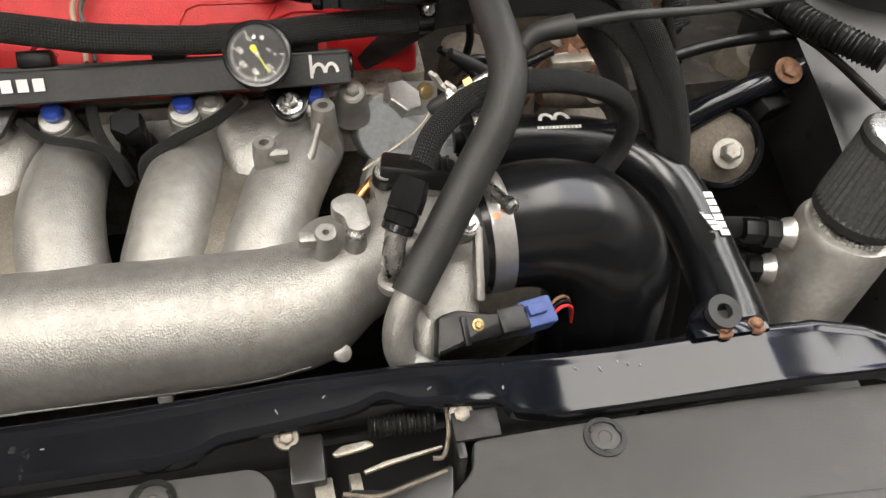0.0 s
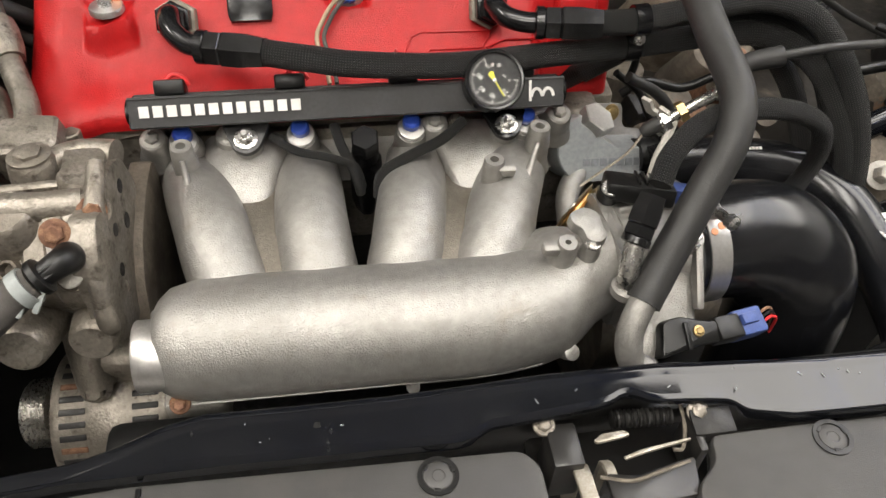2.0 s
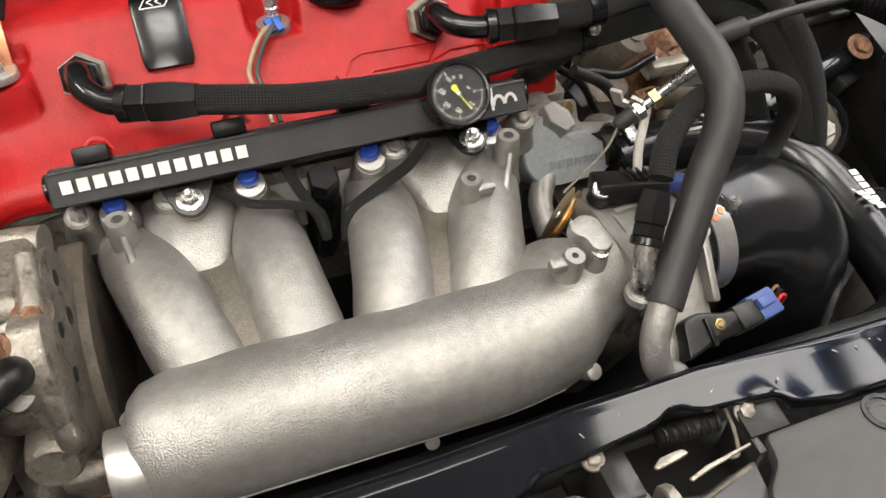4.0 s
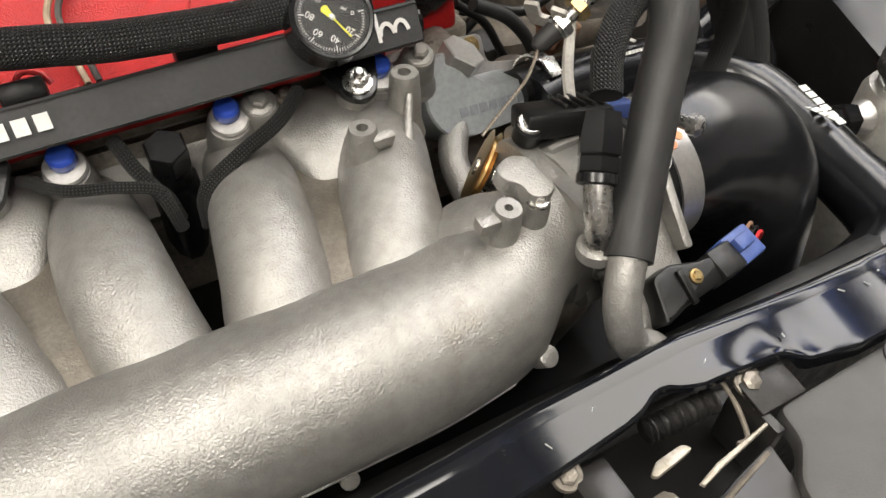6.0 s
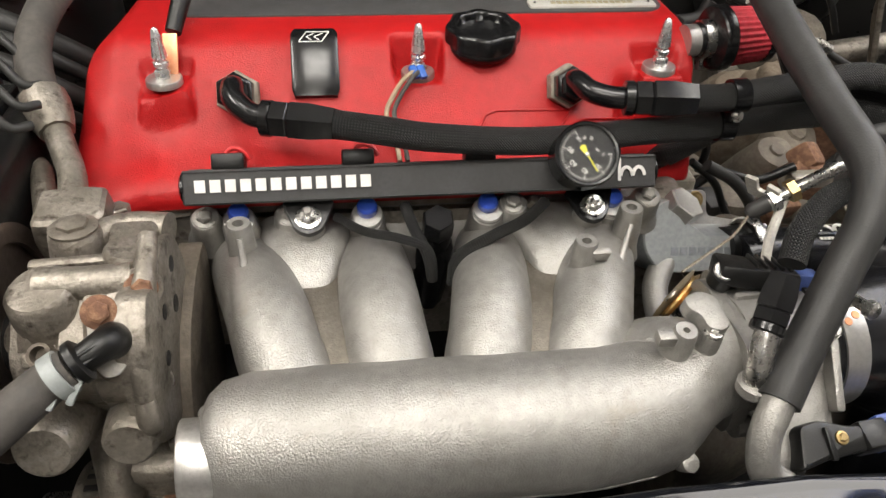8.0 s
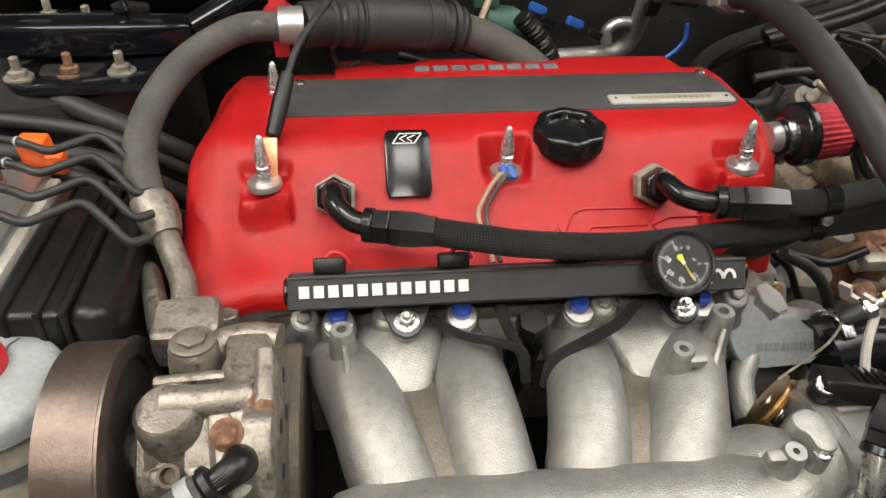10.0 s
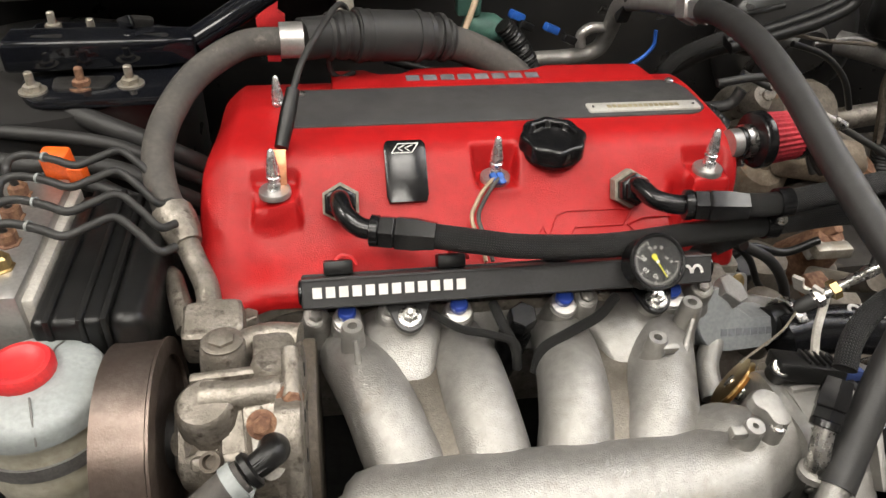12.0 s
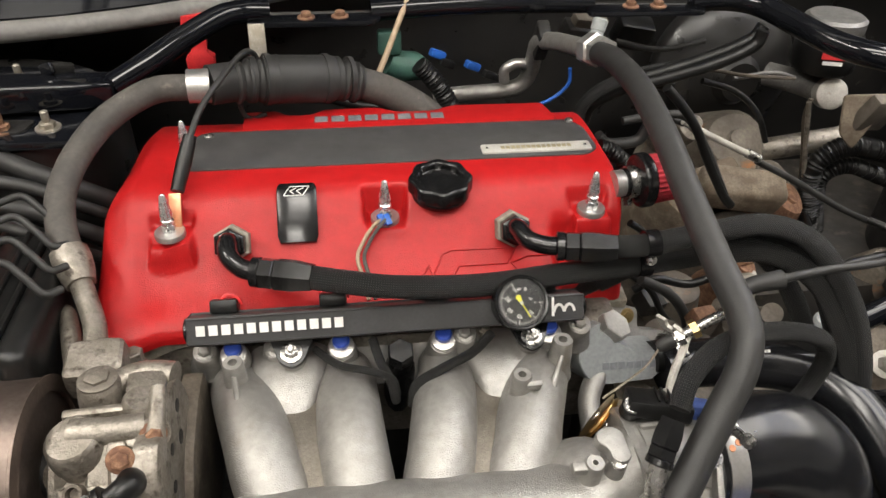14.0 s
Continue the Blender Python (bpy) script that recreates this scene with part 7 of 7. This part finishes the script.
part("arm", tube(B(), [(0.545, 0.155, 0.625), (0.60, 0.165, 0.645), (0.665, 0.180, 0.657), (0.72, 0.2, 0.66)], [0.018, 0.015, 0.015, 0.016], 14, 5), GLOSSBLACK, emount, "glossy black forged arm")
part("bush", lathe(B(), [(0.050, -0.04), (0.052, 0), (0.050, 0.012), (0.046, 0.014), (0.044, 0.006), (0.02, 0.007)], aim((0.592, 0.134, 0.605), (-0.15, -0.6, 0.75)), 36), GLOSSBLACK, emount)
part("insert", lathe(B(), [(0.042, 0.004), (0.034, 0.010), (0.018, 0.014)], aim((0.592, 0.132, 0.606), (-0.15, -0.6, 0.75)), 28), BROWNCAST, emount)
bolt(emount, (0.587, 0.104, 0.620), (-0.2, -0.6, 0.75), 0.0115, 0.018, PALE)
bolt(emount, (0.675, 0.172, 0.676), (0, -0.5, 0.85), 0.011, 0.008, RUST)
part("stop", lathe(B(), [(0.014, 0), (0.014, 0.02), (0.01, 0.024)], aim((0.535, 0.16, 0.63), (-0.3, -0.2, 1)), 18), GREYLID, emount)
solo("wing_rail", loft(B(), [[V((x + dx, y, z + dz)) for dx, dz in ((0, 0), (0.10, 0.03), (0.10, -0.12), (0, -0.12))] for x, y, z in ((0.66, -0.35, 0.60), (0.68, -0.05, 0.61), (0.70, 0.12, 0.66), (0.72, 0.3, 0.70))]), BAYPAINT, "dirty black chassis rail beside the gearbox", "chassis rail", kind="structure")
solo("wing_rail", loft(B(), [[V((x + dx, y, z + dz)) for dx, dz in ((0, 0), (0.12, 0), (0.12, -0.12), (0, -0.12))] for x, y, z in ((-0.60, -0.35, 0.62), (-0.58, -0.05, 0.64), (-0.56, 0.2, 0.66))]), BAYPAINT, "dirty black chassis rail beside the pump", "chassis rail", kind="structure")

# ---- catch can ----
can = thing("catch_can", "welded aluminium catch can with a pleated breather filter", "catch can", (0.64, -0.05, 0.46))
CA = V((0.05, 0.0, 1)).normalized()
cm = aim((0.606, -0.056, 0.452), CA)
part("body", lathe(B(), [(0.044, 0), (0.046, 0.004), (0.046, 0.205), (0.042, 0.213), (0.032, 0.217)], cm, 48), surf("satin_welded_aluminium", (0.72, 0.71, 0.68), 0.42, 0.9, (0.6, 0.58, 0.54), 20, grain=0.2), can)
weld = [cm @ V((0.033 * math.cos(a), 0.033 * math.sin(a), 0.217)) for a in np.linspace(0, 2 * math.pi, 41)]
part("weld", tube(B(), weld, 0.003, 8, 6, 0.0009, 0.0045), MACHINED, can, "rippled weld bead")
part("neck", lathe(B(), [(0.029, 0.215), (0.029, 0.232)], cm, 36), MACHINED, can)
ff = part("filter", lathe(B(), [(0.041, 0.236), (0.036, 0.308)], cm, 160, lambda k, h: 1 + 0.04 * math.cos(40 * 2 * math.pi * (k + 0.5) / 160)), GREYCLOTH, can, "dark pleated filter", 80)
part("base_ring", lathe(B(), [(0.038, 0.226), (0.042, 0.228), (0.042, 0.237), (0.040, 0.239)], cm, 40), RUBBER, ff)
part("top_ring", lathe(B(), [(0.036, 0.305), (0.038, 0.307), (0.038, 0.313), (0.035, 0.316)], cm, 40), RUBBER, ff)
part("top_plate", lathe(B(), [(0.0345, 0.314), (0.034, 0.3175), (0.031, 0.319), (0.005, 0.320)], cm, 40), CHROME, ff, "polished chrome top plate")
for z in (0.648, 0.598):
    pt = V((0.568, -0.045, z))
    part("port", lathe(B(), [(0.016, 0), (0.015, 0.006), (0.0105, 0.012), (0.0105, 0.02)], aim(pt, (-1, 0.25, 0)), 20), MACHINED, can)
    part("port_nut", lathe(B(), [(0.014, 0.012), (0.0152, 0.013), (0.0152, 0.026), (0.012, 0.028), (0.0125, 0.030), (0.0125, 0.045)], aim(pt, (-1, 0.25, 0)), 6), ANODISED, can)

# ---- grimy clutter round the gearbox and firewall ----
for p, d, r, h, mat in (
    ((0.4408, 0.4000, 0.6848), (-0.1, -0.6, 0.8), 0.045, 0.12, TANCAST), ((0.5160, 0.4400, 0.7379), (0.1, -0.7, 0.7), 0.055, 0.15, GEARBOX), ((0.5668, 0.4200, 0.6765), (0, -0.6, 0.8), 0.05, 0.14, GEARBOX),
    ((0.5867, 0.3800, 0.6764), (0.3, -0.5, 0.8), 0.03, 0.10, RUST), ((0.5058, 0.3600, 0.6451), (0, -0.4, 0.9), 0.035, 0.10, GEARBOX), ((0.4559, 0.4600, 0.7567), (0, -0.8, 0.6), 0.022, 0.08, DIRTY),
    ((0.4445, 0.2251, 0.6800), (0.1, -0.5, 0.9), 0.022, 0.08, RUST), ((0.4447, 0.2995, 0.6600), (0, -0.5, 0.9), 0.026, 0.08, GEARBOX), ((0.4604, 0.2799, 0.6200), (0, -0.5, 0.9), 0.02, 0.08, CREAM), ((0.7308, 0.3130, 0.6000), (0, -0.5, 0.9), 0.03, 0.1, GEARBOX),
):
    part("cast_boss", lathe(B(), [(r * 1.6, -h), (r * 1.25, -h * 0.4), (r, -0.004), (r * 0.8, r * 0.2), (r * 0.35, r * 0.3), (r * 0.3, r * 0.42), (r * 0.1, r * 0.43)], aim(p, d), 20, lambda k, hh: 1 + 0.06 * math.sin(3 * 2 * math.pi * k / 20 + 12 * hh)), mat, gear)
part("top_cover", box(B(), Matrix.Translation((0.5028, 0.3700, 0.7053)) @ pose(0, 0, 0, 25, 6, -8), 0.12, 0.05, 0.05, 0.012, 3), TANCAST, gear, "tan corroded cast cover")
part("top_cover", box(B(), Matrix.Translation((0.4723, 0.4000, 0.7115)) @ pose(0, 0, 0, 30, -10, 15), 0.08, 0.03, 0.03, 0.008, 3), TANCAST, gear, "tan corroded cast cover")
part("lower_bracket", box(B(), Matrix.Translation((0.4354, 0.2200, 0.6725)) @ pose(0, 0, 0, 20, 0, 10), 0.05, 0.02, 0.02, 0.003), PALE, gear, "pale bare metal bracket")
part("lower_bracket", box(B(), Matrix.Translation((0.4436, 0.2400, 0.6880)) @ pose(0, 0, 0, 35, 20, 30), 0.03, 0.03, 0.03, 0.006, 2), RUST, gear, "rusty bracket")
rb = solo("rusty_bracket", prism(B(), rounded([(-0.03, 0.02), (0.05, 0.03), (0.09, -0.02), (0.08, -0.04), (0.02, 0.0), (-0.005, -0.05), (-0.025, -0.03)], 0.006), 0.006, aim((0.6411, 0.3600, 0.8219), (-0.3, -1, 0.3)), 0.0015), TANCAST, "corroded steel bracket on the inner wing", "bracket")
solo("brake_pipe", tube(B(), [(0.6006, 0.4200, 0.8151), (0.6004, 0.4200, 0.7853), (0.6160, 0.4200, 0.7313), (0.6324, 0.4200, 0.6638), (0.6442, 0.4200, 0.6123)], 0.0035, 8, 6), BROWNCAST, "dull green-brown metal brake pipe", "pipe")
solo("brake_pipe", tube(B(), [(0.3570, 0.4300, 0.8552), (0.4416, 0.4300, 0.8579), (0.4989, 0.4300, 0.8485), (0.5728, 0.4300, 0.8418)], 0.0028, 8, 6), BROWNCAST, "thin metal brake pipe", "pipe")
for pts, r in (([(0.3160, 0.3600, 0.8786), (0.3632, 0.3600, 0.8920), (0.4161, 0.3600, 0.9093), (0.4540, 0.3600, 0.9275), (0.4638, 0.3600, 0.9431)], 0.008), ([(0.3109, 0.3400, 0.8802), (0.3563, 0.3400, 0.8912), (0.4086, 0.3400, 0.9070), (0.4466, 0.3400, 0.9269), (0.4526, 0.3400, 0.9451)], 0.0075)):
    solo("booster_hose", tube(B(), pts, r, 12, 7), PLASTIC, "black vacuum hose running to the brake booster", "hose", "booster hoses")
solo("gear_cable", tube(B(), [(0.3105, 0.2600, 0.9142), (0.3346, 0.2600, 0.8902), (0.3571, 0.2600, 0.8618), (0.3799, 0.2600, 0.8209), (0.4101, 0.2600, 0.7731), (0.4262, 0.2600, 0.7545)], 0.0055, 12, 7), PLASTIC, "black cable in front of the gearbox", "cable")
for k, pts in enumerate((
    [(0.2653, 0.1600, 0.7386), (0.2959, 0.1600, 0.7123), (0.3160, 0.1600, 0.6769), (0.3334, 0.1600, 0.6580)], [(0.2707, 0.1400, 0.7460), (0.3068, 0.1400, 0.7238), (0.3336, 0.1400, 0.6887), (0.3510, 0.1400, 0.6389)], [(0.2848, 0.1800, 0.6967), (0.3092, 0.1800, 0.7120), (0.3524, 0.1800, 0.7009), (0.3903, 0.1800, 0.7153)],
    [(0.2821, 0.2200, 0.7654), (0.3019, 0.2200, 0.7485), (0.3113, 0.2200, 0.7149), (0.3088, 0.2200, 0.6893)], [(0.3167, 0.3000, 0.8465), (0.3061, 0.3000, 0.8282), (0.2719, 0.3000, 0.8257), (0.2564, 0.3000, 0.8374)], [(0.4028, 0.3600, 0.8749), (0.4506, 0.3600, 0.8587), (0.4892, 0.3600, 0.8266), (0.5124, 0.3600, 0.7851)],
    [(0.7367, 0.4400, 0.4920), (0.7812, 0.4400, 0.5071), (0.8436, 0.4400, 0.5210)], [(0.7461, 0.4000, 0.4875), (0.7871, 0.4000, 0.5084), (0.8203, 0.4000, 0.5179)], [(0.6120, 0.3646, 0.6600), (0.5858, 0.2850, 0.6600), (0.5674, 0.2253, 0.6600)], [(0.5468, 0.2083, 0.6800), (0.6038, 0.2256, 0.6800), (0.6589, 0.2344, 0.6800), (0.7133, 0.2388, 0.6800)],
    [(0.3292, 0.4800, 0.8812), (0.3947, 0.4800, 0.8680), (0.4563, 0.4800, 0.8787)], [(-0.0780, 0.4700, 0.8222), (-0.0183, 0.4700, 0.8049), (0.0350, 0.4700, 0.7995)], [(0.6487, 0.2884, 0.7000), (0.6865, 0.2329, 0.7000), (0.7086, 0.1708, 0.7000), (0.7158, 0.0651, 0.7000)])):
    solo("engine_bay_line", tube(B(), pts, (0.004, 0.006, 0.005, 0.0045, 0.007)[k % 5], 10, 7), (PLASTIC, RUBBER, PLASTIC)[k % 3], "black rubber line among the engine bay clutter", "hose", "bay lines")
for k, (p, sx, sy, sz, rz) in enumerate((((0.3182, 0.2000, 0.6604), 0.03, 0.03, 0.025, 20), ((0.3582, 0.5000, 0.8850), 0.05, 0.03, 0.04, 0), ((0.2938, 0.5000, 0.8967), 0.05, 0.02, 0.03, 10), ((0.2790, 0.5000, 0.8864), 0.04, 0.03, 0.03, 10), ((0.6641, 0.1776, 0.6300), 0.05, 0.04, 0.03, 25), ((0.6570, 0.3600, 0.8214), 0.05, 0.02, 0.05, 15))):
    solo("bay_bracket", box(B(), Matrix.Translation(p) @ pose(0, 0, 0, 20, 10, rz), sx, sy, sz, 0.004), (GRIME, PLASTIC, GEARBOX)[k % 3], "grimy bracket on the bay wall", "bracket", "bay brackets")
